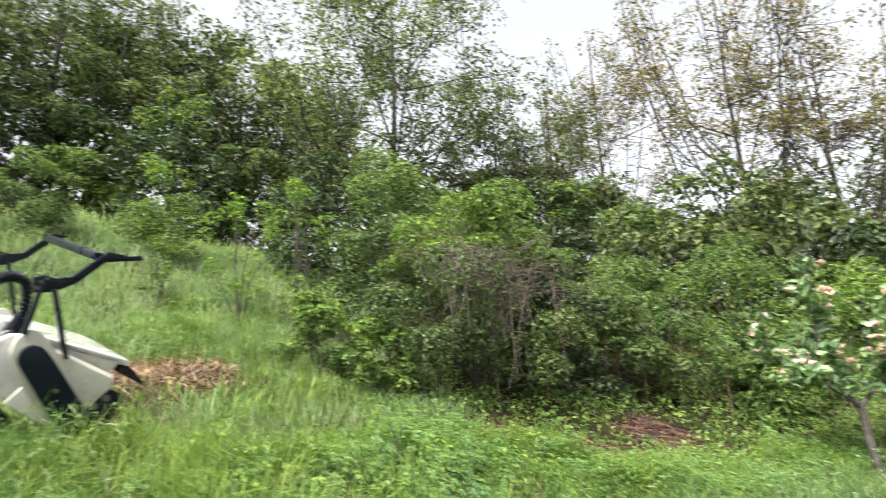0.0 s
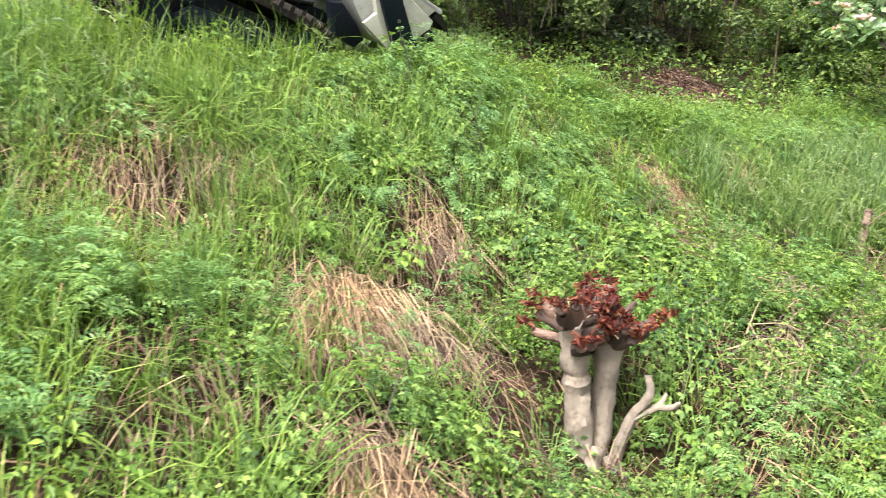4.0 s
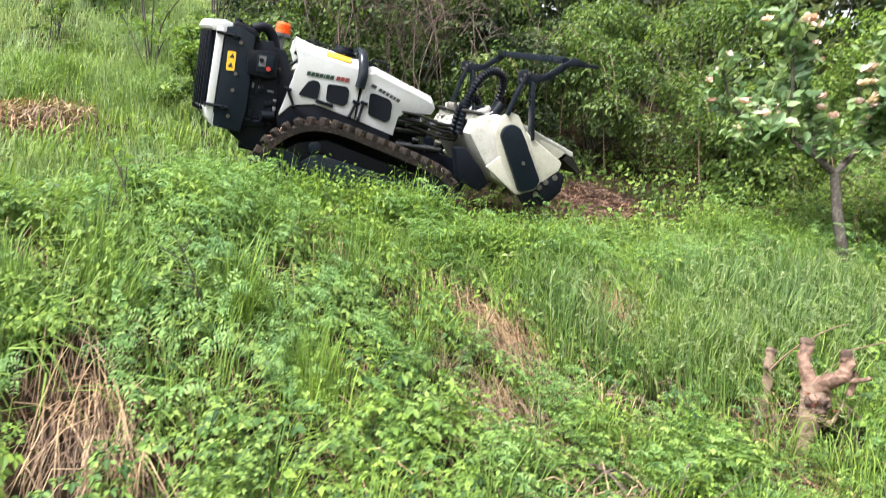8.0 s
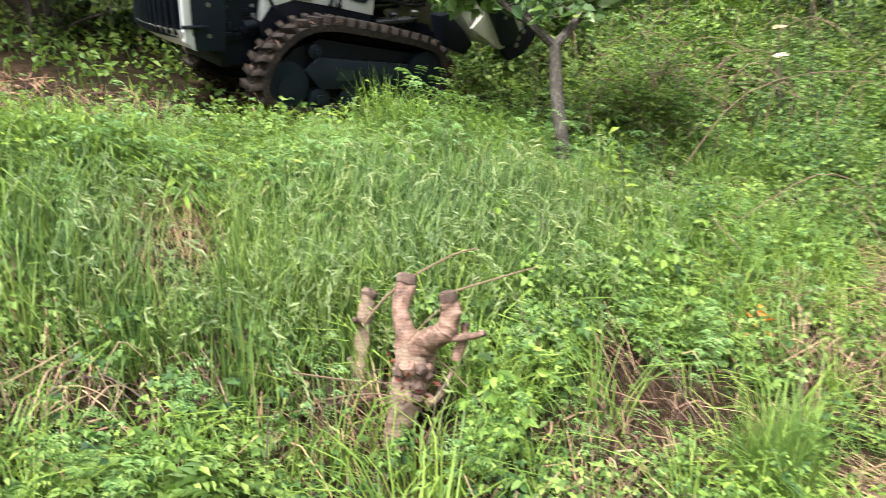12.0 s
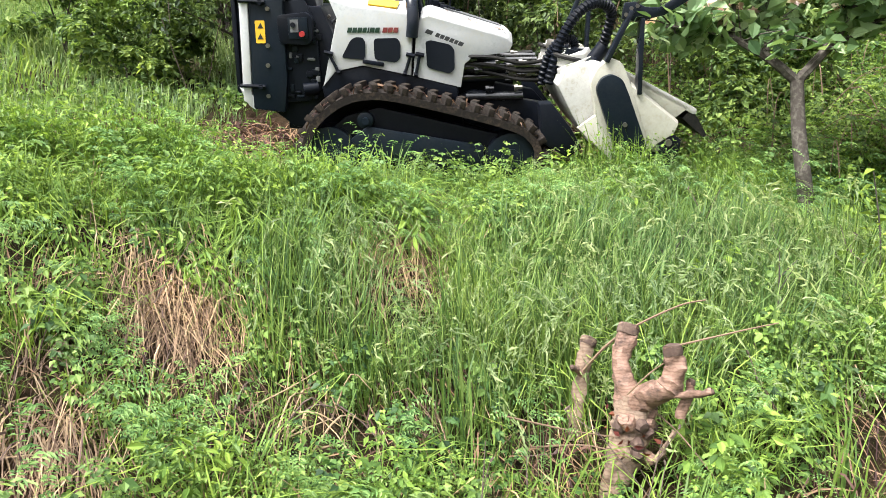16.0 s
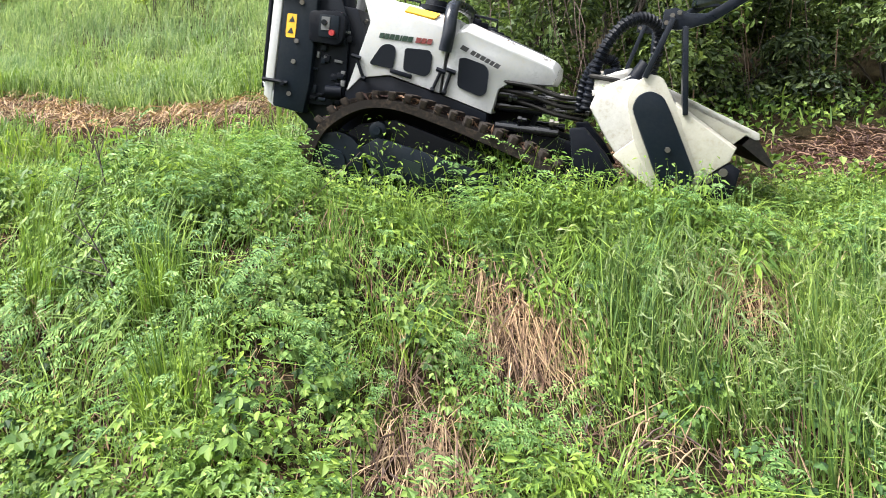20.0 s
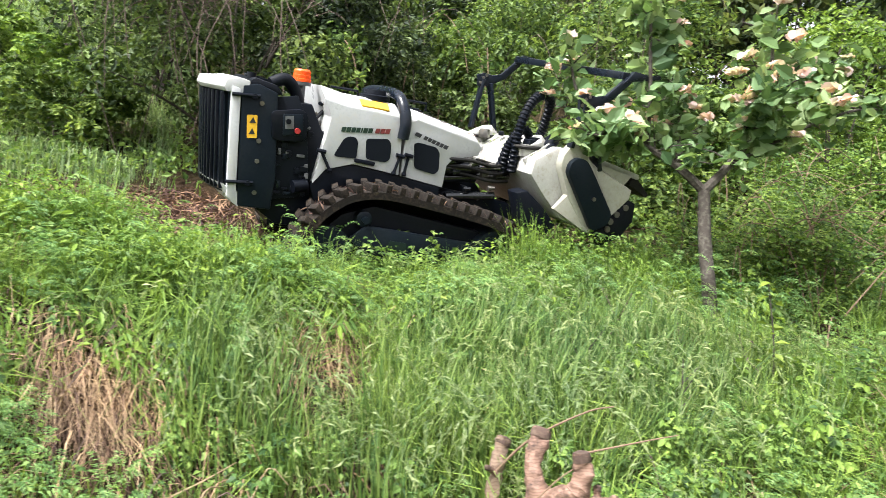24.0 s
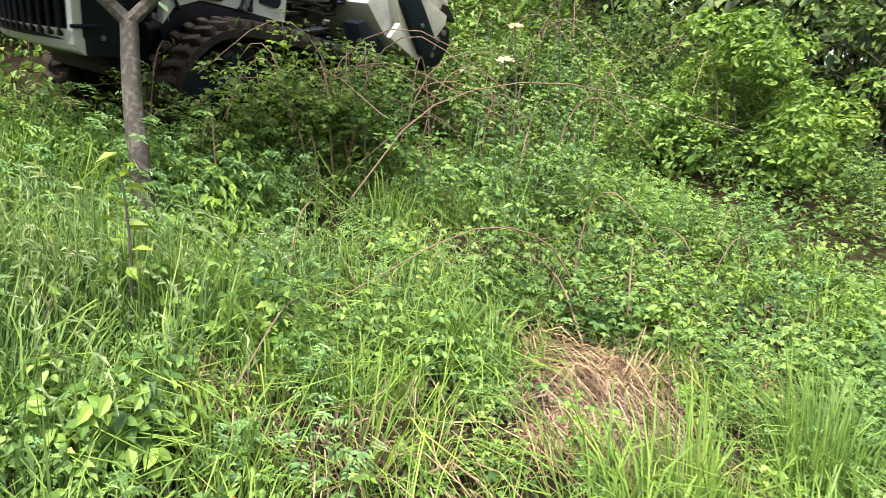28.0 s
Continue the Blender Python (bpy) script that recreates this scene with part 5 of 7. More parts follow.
# ---------------------------------------------------------------- woods and thickets
def build_woods():
    rng = np.random.default_rng(31)
    # thicket behind the worked strip
    thicket = (
            (4.5, 9.35, 2.75, 1.45, 17000, SHRUB, "bramble-grown bush with dead canes, its upper leaves coloured lighter as if lit"),
            (5.7, 10.8, 2.4, 1.3, 10000, SHRUB, "dark dense bush at the edge of the thicket"),
            (3.0, 9.3, 0.95, 0.75, 4500, LEAFY, "low green bush beside the thicket"),
            (8.2, 11.2, 2.0, 1.4, 8000, SHRUB, "tall dark bush of the thicket"),
            (5.2, 11.6, 2.6, 1.5, 8000, SHRUB, "tall dark bush behind the brambles"),
            (1.55, 12.4, 2.5, 0.75, 900, BRIGHT, "light green sapling with slender stems"),
            (0.2, 15.6, 2.2, 1.0, 5000, LEAFY, "leafy bush at the edge of the meadow"),
            (3.7, 11.0, 3.2, 1.2, 8000, SHRUB, "tall shady bush behind the brambles"),
            (2.45, 12.2, 2.7, 0.80, 1000, BRIGHT, "open light green sapling with several stems"),
            (5.6, 9.75, 1.9, 1.15, 10000, SHADED_SHRUB, "dark bush hanging over the cleared soil"),
            (7.2, 9.9, 1.7, 1.1, 8000, SHRUB, "bramble bush overhanging the cleared soil"),
            (9.2, 9.6, 2.5, 1.5, 9000, LEAFY, "bramble thicket with arching canes"),
            (8.9, 8.7, 1.4, 1.0, 8000, LEAFY, "low bramble bush behind the fruit tree"))
    bushes = (
            (11.4, 9.0, 2.2, 1.5, 8000, BRIGHT, "fresh green bush on the bank"),
            (13.4, 8.0, 2.2, 1.6, 8000, LEAFY, "dense green bush on the bank"),
            (12.6, 6.1, 1.3, 1.0, 7000, BRIGHT, "light green leafy bush among brambles"),
            (14.6, 5.8, 1.8, 1.4, 7000, SHRUB, "dark green bush at the end of the bank"),
            (-3.2, 14.1, 1.8, 0.36, 700, YELLOW_LEAF, "small yellow-green sapling in the meadow"),
            (0.3, 12.6, 1.3, 0.30, 350, LEAFY, "small bright sapling in the grass"),
            (2.3, 9.9, 1.0, 0.8, 3200, LEAFY, "low light green bush beside the thicket"),
            (-2.2, 15.6, 1.9, 0.9, 4500, SHRUB, "round bush on the meadow slope"),
            (-3.9, 15.4, 1.7, 0.75, 3500, LEAFY, "young bush on the meadow slope"))
    for x, y, h, s, n, mat, label in thicket + bushes:
        # lighter tips put the light on the bush tops into the leaf colour
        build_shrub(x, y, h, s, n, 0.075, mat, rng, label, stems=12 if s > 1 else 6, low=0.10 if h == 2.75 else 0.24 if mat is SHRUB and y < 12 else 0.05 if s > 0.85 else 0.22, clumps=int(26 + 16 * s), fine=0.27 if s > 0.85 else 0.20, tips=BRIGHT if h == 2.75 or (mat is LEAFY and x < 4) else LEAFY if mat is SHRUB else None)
    # hedge line higher up
    for k in range(17):
        a = -36 + 6.0 * k
        r = rng.uniform(19, 22) if a < 8 else rng.uniform(16.5, 20)
        x, y = r * math.sin(radians(a)) + 0.5, r * math.cos(radians(a)) + (2.5 if a > 30 else 0)
        # the darkest leaf colour stands for the shade beneath the trees
        build_shrub(x, y, rng.uniform(2.4, 4.0), rng.uniform(1.7, 2.4), 5400, 0.148, (SHADED_SHRUB, LEAFY, SHADED_SHRUB, SHRUB)[k % 4], rng,
                    ("hedge bush coloured dark green for the shade below the trees", "leafy hedge bush on the hillside")[k % 2], stems=8, low=0.02, clumps=54, tips=(LEAFY, TREE_LEAF, SHADED_SHRUB)[k % 3], fine=0.22)
    for k in range(14):
        a = -30 + 8.0 * k
        r = 23.5 if a < 40 else 17.5
        x, y = r * math.sin(radians(a)) + rng.normal(0, 0.6), r * math.cos(radians(a)) + rng.normal(0, 0.6)
        build_shrub(x, y, rng.uniform(5.6, 7.2) * (1.0 if a < 14 else 0.62), rng.uniform(2.6, 3.2), 4800, 0.20, (SHADED_SHRUB, TREE_LEAF, SHADED_SHRUB, SHRUB)[k % 4], rng, "tall leafy undergrowth below the trees", stems=8, low=0.02, clumps=60, tips=(TREE_LEAF, SHRUB)[k % 2], fine=0.21)
    # trees against the sky
    for a, r, h, s, n, mat, label in (
            (-27, 24, 8.6, 3.4, 9000, TREE_LEAF, "tall tree with a dark ivy-clad stem"),
            (-17, 25, 9, 3.0, 5000, SHRUB, "dark ivy-clad tree on the hill"),
            (-8, 22.5, 9.2, 4.6, 15000, TREE_LEAF, "broad tree with fresh olive leaves"),
            (-22, 27, 10, 3.6, 8000, TREE_LEAF, "tall leafy tree of the wood"),
            (-12, 26, 10.5, 3.8, 8000, TREE_LEAF, "tall leafy tree of the wood"),
            (-4, 26, 9.0, 3.2, 8000, SHRUB, "dark tree behind the others"),
            (13, 26, 8.0, 3.0, 7000, TREE_LEAF, "olive-green tree on the hillside"),
            (1.0, 24, 7.6, 2.9, 9000, TREE_LEAF, "tree on the crest of the hill"),
            (11, 25, 6.5, 3.2, 9000, SHRUB, "round dark tree on the hillside"),
            (18.5, 20, 11.5, 5.6, 21000, TREE_LEAF, "large tree with spreading olive-green crown"),
            (6, 25, 8.0, 2.6, 6000, TREE_LEAF, "slender olive tree on the crest"),
            (31, 24, 8.0, 2.8, 6000, TREE_LEAF, "leafy tree above the hedge"),
            (27, 23, 6.8, 2.8, 7000, TREE_LEAF, "slender tree on the slope"),
            (35.5, 25, 11.0, 3.2, 5200, RUSTY_LEAF, "thin bare-branched tree against the sky"),
            (46.0, 18.5, 11.2, 4.0, 8200, RUSTY_LEAF, "tree with rusty young leaves"),
            (52, 19, 9.0, 3.2, 6000, RUSTY_LEAF, "reddish-leaved tree on the bank"),
            (57, 20, 6.5, 2.8, 7500, TREE_LEAF, "leafy tree at the end of the bank"),
            (66, 17, 6.0, 2.6, 7000, TREE_LEAF, "leafy tree beyond the brambles")):
        build_tree(r * math.sin(radians(a)), r * math.cos(radians(a)), h, s, int(n * (1.25 if mat is RUSTY_LEAF else 0.92)), 0.105 if mat is RUSTY_LEAF else 0.133, mat, rng, label, trunk_r=0.11 if mat is RUSTY_LEAF else 0.15, limbs=24, fork=0.16)


build_woods()


def build_canes():
    """Dead canes and vines hanging through the thicket."""
    rng = np.random.default_rng(12)
    paths = []
    for k in range(45):
        x, y = rng.uniform(3.2, 9.5), rng.uniform(8.6, 11.0)
        z = float(ground_z(x, y))
        h, dx, dy = rng.uniform(0.8, 2.6), rng.normal(0, 1.1), rng.uniform(-1.2, 0.5)
        q = [(x, y, z), (x + dx * 0.3, y + dy * 0.3, z + h * 0.75), (x + dx * 0.8, y + dy * 0.8, z + h), (x + dx * 1.3, y + dy * 1.2, z + h * rng.uniform(0.3, 0.85))]
        r = rng.uniform(0.0025, 0.0055)
        pts = curve(q, 4)
        paths.append((pts, list(np.linspace(r, r * 0.4, len(pts)))))
    for k in range(260):
        a = Vector((rng.normal(4.05, 0.46), rng.uniform(7.72, 8.2), 0))
        a.z = float(ground_z(a.x, a.y)) + rng.normal(1.90, 0.22)
        d = Vector((rng.normal(0, 1), rng.normal(0, 0.35), rng.normal(-0.2, 0.7))).normalized() * rng.uniform(0.25, 0.7)
        paths.append((curve([a, a + d * 0.5 + Vector((0, -0.05, 0.08)), a + d], 3), list(np.linspace(0.0036, 0.0016, 7))))
        if k % 16 == 0:
            b = a + Vector((rng.normal(0.1, 0.15), rng.uniform(-0.12, 0.0), -rng.uniform(0.6, 1.4)))
            paths.append((curve([a, a.lerp(b, 0.5) + Vector((rng.normal(0, 0.06), -0.08, 0)), b], 4), list(np.linspace(0.0045, 0.0025, 9))))
    ob = part("dead_canes", limb_mesh(paths, 5), TWIG, None)
    return tagged(ob, "tangle of dry grey-brown canes and vines in the thicket", "canes", kind="stuff")


build_canes()


# ---------------------------------------------------------------- ground cover
def free(x, y):
    near = np.exp(-(np.hypot(x - 5.47, (y - 4.30) * 0.7) / 0.30) ** 4) + np.exp(-(np.hypot(x - 7.11, y - 4.0) / 0.16) ** 4) + np.exp(-(np.hypot(x - 2.05, (y - 2.55) * 0.8) / 0.30) ** 4)
    return (1 - np.clip(bare(x, y) * 1.4, 0, 1)) * (1 - 0.8 * np.clip(near, 0, 1))


def hollow(x, y):
    """Gaps in the growth, 0 to 1, where dead stalks and shade show between the plants."""
    x, y = np.asarray(x, float), np.asarray(y, float)
    a = np.sin(5.3 * x + 1.7 * np.sin(3.1 * y + 0.5)) * np.sin(6.7 * y + 1.3 * np.sin(4.3 * x)) + 0.55 * np.sin(11.3 * x + 2.1 * np.sin(7.0 * y)) * np.sin(13.1 * y + 1.1)
    for cx, cy, rx, ry in ((8.45, 4.15, 0.42, 0.34), (8.85, 4.5, 0.25, 0.2), (6.38, 3.93, 0.32, 0.24), (7.55, 4.42, 0.22, 0.16), (-1.46, 3.31, 0.34, 0.22), (-1.0, 3.75, 0.3, 0.2), (3.3, 3.05, 0.35, 0.2), (2.75, 2.55, 0.3, 0.2), (3.9, 3.45, 0.3, 0.2)):
        a = a + 1.1 * np.exp(-((x - cx) / rx) ** 2 - ((y - cy) / ry) ** 2)
    return np.clip((a - 0.22) / 0.30, 0, 1) * np.clip((6.0 - y) / 0.4, 0, 1) * np.clip((x + 3.5) / 0.5, 0, 1)


STRAW_PLACES = ((1.22, 3.40, 0.38, 0.40), (1.02, 2.35, 0.22, 0.22), (3.38, 6.32, 0.26, 0.22), (3.92, 5.10, 0.24, 0.20), (4.88, 5.52, 0.22, 0.18), (5.05, 6.0, 0.18, 0.14),
                (8.65, 4.40, 0.34, 0.40), (-2.3, 4.9, 0.5, 0.35), (8.95, 5.0, 0.25, 0.2), (-3.2, 5.9, 0.6, 0.5), (1.85, 4.2, 0.18, 0.18), (0.40, 4.15, 0.35, 0.22),
                (-1.5, 3.3, 0.30, 0.22), (4.45, 4.75, 0.12, 0.10), (3.64, 4.40, 0.14, 0.12), (6.7, 3.36, 0.25, 0.18), (6.38, 3.90, 0.20, 0.16), (1.80, 4.62, 0.16, 0.14), (3.10, 5.42, 0.22, 0.16))


def straw_at(x, y):
    """The uneven places of flattened dry grass."""
    x, y = np.asarray(x, float), np.asarray(y, float)
    out = np.zeros_like(x)
    ragged = 0.55 + 0.55 * np.sin(7.1 * x + 3.0 * np.sin(5.3 * y)) * np.sin(6.3 * y + 2.0 * np.sin(4.1 * x)) + 0.25 * np.sin(13.0 * x + 9.0 * y)
    for cx, cy, rx, ry in STRAW_PLACES:
        out = np.maximum(out, np.clip(1.35 - np.hypot((x - cx) / rx, (y - cy) / ry), 0, 1) * np.clip(ragged + 0.15, 0.05, 1))
    return out


def straw_core(x, y):
    """Where dry grass lies open, with the ground just below it."""
    x, y = np.asarray(x, float), np.asarray(y, float)
    out = np.zeros_like(x)
    for cx, cy, rx, ry in STRAW_PLACES:
        out = np.maximum(out, np.clip(1.7 - 1.15 * np.hypot((x - cx) / rx, (y - cy + 0.15) / (ry + 0.10)), 0, 1))
    return out


def drape_arrays(x, y, length, w, rng, turn, lift):
    """Long dry stalks that lie combed over the ground, following it."""
    n = len(x)
    d = np.stack([np.cos(turn), np.sin(turn)], 1)
    side = np.stack([-d[:, 1], d[:, 0], rng.normal(0, 0.5, n)], 1) * (w / 2)[:, None]
    rows = []
    for s, k in ((0.0, 0.6), (0.33, 1.0), (0.7, 0.7), (1.0, 0.12)):
        px, py = x + d[:, 0] * length * s, y + d[:, 1] * length * s
        p = np.stack([px, py, ground_z(px, py) + 0.01 + lift * k], 1)
        rows += [p - side * (1 - 0.6 * s), p + side * (1 - 0.6 * s)]
    i = np.arange(n)[:, None] * 8
    f = np.concatenate([i + [a, a + 1, a + 3] for a in (0, 2, 4)] + [i + [a, a + 3, a + 2] for a in (0, 2, 4)], 1).reshape(-1, 3)
    return np.stack(rows, 1).reshape(-1, 3), f


def screen_line(x):
    """The line of taller growth below the machine's way."""
    return np.interp(x, [-2.5, -1.0, 0.5, 2.0, 3.0, 4.0, 5.0, 7.0], [4.15, 4.75, 5.20, 5.45, 5.50, 5.70, 5.90, 6.05])


def stem_paths(rng, n, height, spread, k=5, bow=1.6, foot=0.03):
    """Stems that rise from one foot and lean outwards."""
    az = rng.uniform(0, 6.283, n)
    h, r = height * rng.uniform(0.6, 1.15, n), spread * np.sqrt(rng.uniform(0.05, 1.0, n))
    s = np.linspace(0, 1, k)
    out = np.stack([np.cos(az)[:, None] * (foot + r[:, None] * s ** bow), np.sin(az)[:, None] * (foot + r[:, None] * s ** bow), h[:, None] * (1.25 * s - 0.25 * s ** 3) - 0.02], -1)
    return out, az


def proto_weed(rng, stems=5, height=0.26, spread=0.16, size=0.045, nodes=5, three=True, wide=0.66):
    """A leafy weed or young bramble: leaves of three leaflets along leaning stems, with a whorl at each tip."""
    paths, az = stem_paths(rng, stems, height, spread, 7)
    c, ax, face, ln = [], [], [], []
    for p, a in zip(paths, az):
        for j in range(nodes + 3):
            s = 0.30 + 0.70 * min(j, nodes) / nodes
            q = p[int(s * 6)] * (1 - (s * 6) % 1) + p[min(6, int(s * 6) + 1)] * ((s * 6) % 1)
            b = a + j * 2.4 + rng.normal(0, 0.4)
            size_j = size * rng.uniform(0.75, 1.25) * (1.0 if j < nodes else 0.75)
            out = np.array([math.cos(b), math.sin(b), rng.uniform(-0.25, 0.35) if j < nodes else 0.55])
            up = np.array([0, 0, 1.0]) + 0.45 * out * np.array([1, 1, 0]) + rng.normal(0, 0.22, 3)
            tip = q + out * size_j * 0.9
            for k in ((0,) if not three else (-1, 0, 1)):
                turn = b + k * 1.25
                d = np.array([math.cos(turn), math.sin(turn), out[2]])
                ln.append(size_j * (1.0 if k == 0 else 0.82))
                c.append(tip + d * ln[-1] * 0.5)
                ax.append(d)
                face.append(up + rng.normal(0, 0.12, 3))
    c, ax, face = np.array(c), np.array(ax), np.array(face)
    return joined([leaf_arrays(c, np.array(ln), rng, wide, axis=ax, face=face, oval=size > 0.042), ribbons(paths[:, ::2], np.full(stems, 0.004))])


def proto_vetch(rng, stems=5, height=0.30, spread=0.16, fronds=5, pairs=6, length=0.10):
    """A vetch: feathery leaves of many narrow leaflets along slack stems."""
    paths, az = stem_paths(rng, stems, height, spread, 7, 1.3)
    c, ax, face, ln = [], [], [], []
    for p, a in zip(paths, az):
        for j in range(fronds):
            q = p[2 + (4 * j) // max(1, fronds - 1)]
            b = a + (1 if j % 2 else -1) * rng.uniform(0.5, 1.5)
            L = length * rng.uniform(0.75, 1.2)
            for k in range(pairs):
                s = (k + 1.2) / (pairs + 0.6)
                mid = q + np.array([math.cos(b) * s * L, math.sin(b) * s * L, 0.45 * L * math.sin(2.4 * s)])
                for sd in (-1, 1):
                    d = np.array([-math.sin(b) * sd + 0.45 * math.cos(b), math.cos(b) * sd + 0.45 * math.sin(b), 0.12])
                    ln.append(0.30 * L * (1.05 - 0.45 * abs(s - 0.45)))
                    c.append(mid + d * ln[-1] * 0.5)
                    ax.append(d)
                    face.append((0.25 * math.cos(b), 0.25 * math.sin(b), 1.0))
    return joined([leaf_arrays(np.array(c), np.array(ln), rng, 0.34, axis=np.array(ax), face=np.array(face, float) + rng.normal(0, 0.15, (len(c), 3))), ribbons(paths[:, ::2], np.full(stems, 0.003))])


def proto_tuft(rng, n=36, h0=0.16, h1=0.42, R=0.05, wide=(0.004, 0.007), bend=(0.3, 1.1), droop=0.5, fine=False):
    """A tuft of grass whose blades arch outwards."""
    x, y = rng.normal(0, R, n), rng.normal(0, R, n)
    h = rng.uniform(h0, h1, n)
    return blade_arrays(x, y, h, rng.uniform(*wide, n), h * rng.uniform(*bend, n), rng, z=np.zeros(n), droop=droop, turn=np.arctan2(y, x) + rng.normal(0, 0.7, n), smooth=fine)


def proto_brome(rng, n=11, height=0.62):
    """Tall silky grass: slim stalks that arch over, each with a hanging pale head; gives stalks and heads."""
    az = rng.normal(-0.6, 1.1, n)
    h, lean = height * rng.uniform(0.65, 1.15, n), height * rng.uniform(0.15, 0.55, n)
    foot = rng.normal(0, 0.06, (n, 2))
    s = np.linspace(0, 1, 6)
    out = lean[:, None] * s ** 2.2
    z = h[:, None] * (s + 0.18 * s * (1 - s) - 0.22 * np.clip(s - 0.7, 0, 1) ** 2 * 8)
    paths = np.stack([foot[:, :1] + np.cos(az)[:, None] * out, foot[:, 1:] + np.sin(az)[:, None] * out, z - 0.02], -1)
    c, ax = [], []
    for p, a in list(zip(paths, az))[::3]:
        d = np.array([math.cos(a), math.sin(a), 0.0])
        L = rng.uniform(0.11, 0.19)
        for k in range(11):
            t = k / 10
            c.append(p[5] + d * L * (t - 0.35 * t * t) + np.array([0, 0, L * (0.10 * t - 0.62 * t * t)]) + rng.normal(0, 0.005, 3))
            ax.append(d * (1 - 0.5 * t) + np.array([0, 0, 0.10 - 1.15 * t]) + rng.normal(0, 0.10, 3))
    c, ax = np.array(c), np.array(ax)
    heads = leaf_arrays(c, rng.uniform(0.030, 0.052, len(c)), rng, 0.17, 0.3, ax)
    blades = proto_tuft(rng, 36, 0.20, 0.56, 0.07, (0.005, 0.009), (0.04, 0.40), 0.40)
    return joined([ribbons(paths, np.full(n, 0.0036)), blades]), heads


def place(protos, x, y, scale, rng, lean=0.12, spin=True, lift=None):
    """Copies of the given plants at x, y, turned at random and following the lie of the land."""
    x, y, scale = np.asarray(x, float), np.asarray(y, float), np.asarray(scale, float)
    which = rng.integers(len(protos), size=len(x))
    z = ground_z(x, y) + (0 if lift is None else lift)
    gx, gy = (ground_z(x + 0.06, y) - ground_z(x - 0.06, y)) / 0.12, (ground_z(x, y + 0.06) - ground_z(x, y - 0.06)) / 0.12
    out = []
    for j, (v, f) in enumerate(protos):
        m = np.flatnonzero(which == j)
        if not len(m):
            continue
        a = (rng.uniform(0, 6.283, len(m)) if spin else rng.normal(0, 0.35, len(m)))[:, None]
        s = scale[m][:, None]
        px, py, pz = (v[:, 0] * np.cos(a) - v[:, 1] * np.sin(a)) * s, (v[:, 0] * np.sin(a) + v[:, 1] * np.cos(a)) * s, v[:, 2] * s
        px, py = px + pz * rng.normal(0, lean, (len(m), 1)), py + pz * (rng.normal(0, lean, (len(m), 1)) - 0.12)
        Z = z[m][:, None] + pz + 0.9 * (px * gx[m][:, None] + py * gy[m][:, None])
        out.append((np.stack([x[m][:, None] + px, y[m][:, None] + py, Z], -1).reshape(-1, 3), (f[None] + (np.arange(len(m)) * len(v))[:, None, None]).reshape(-1, 3)))
    return out


def hill(x, y, cx, cy, rx, ry):
    return np.exp(-((x - cx) / rx) ** 2 - ((y - cy) / ry) ** 2)


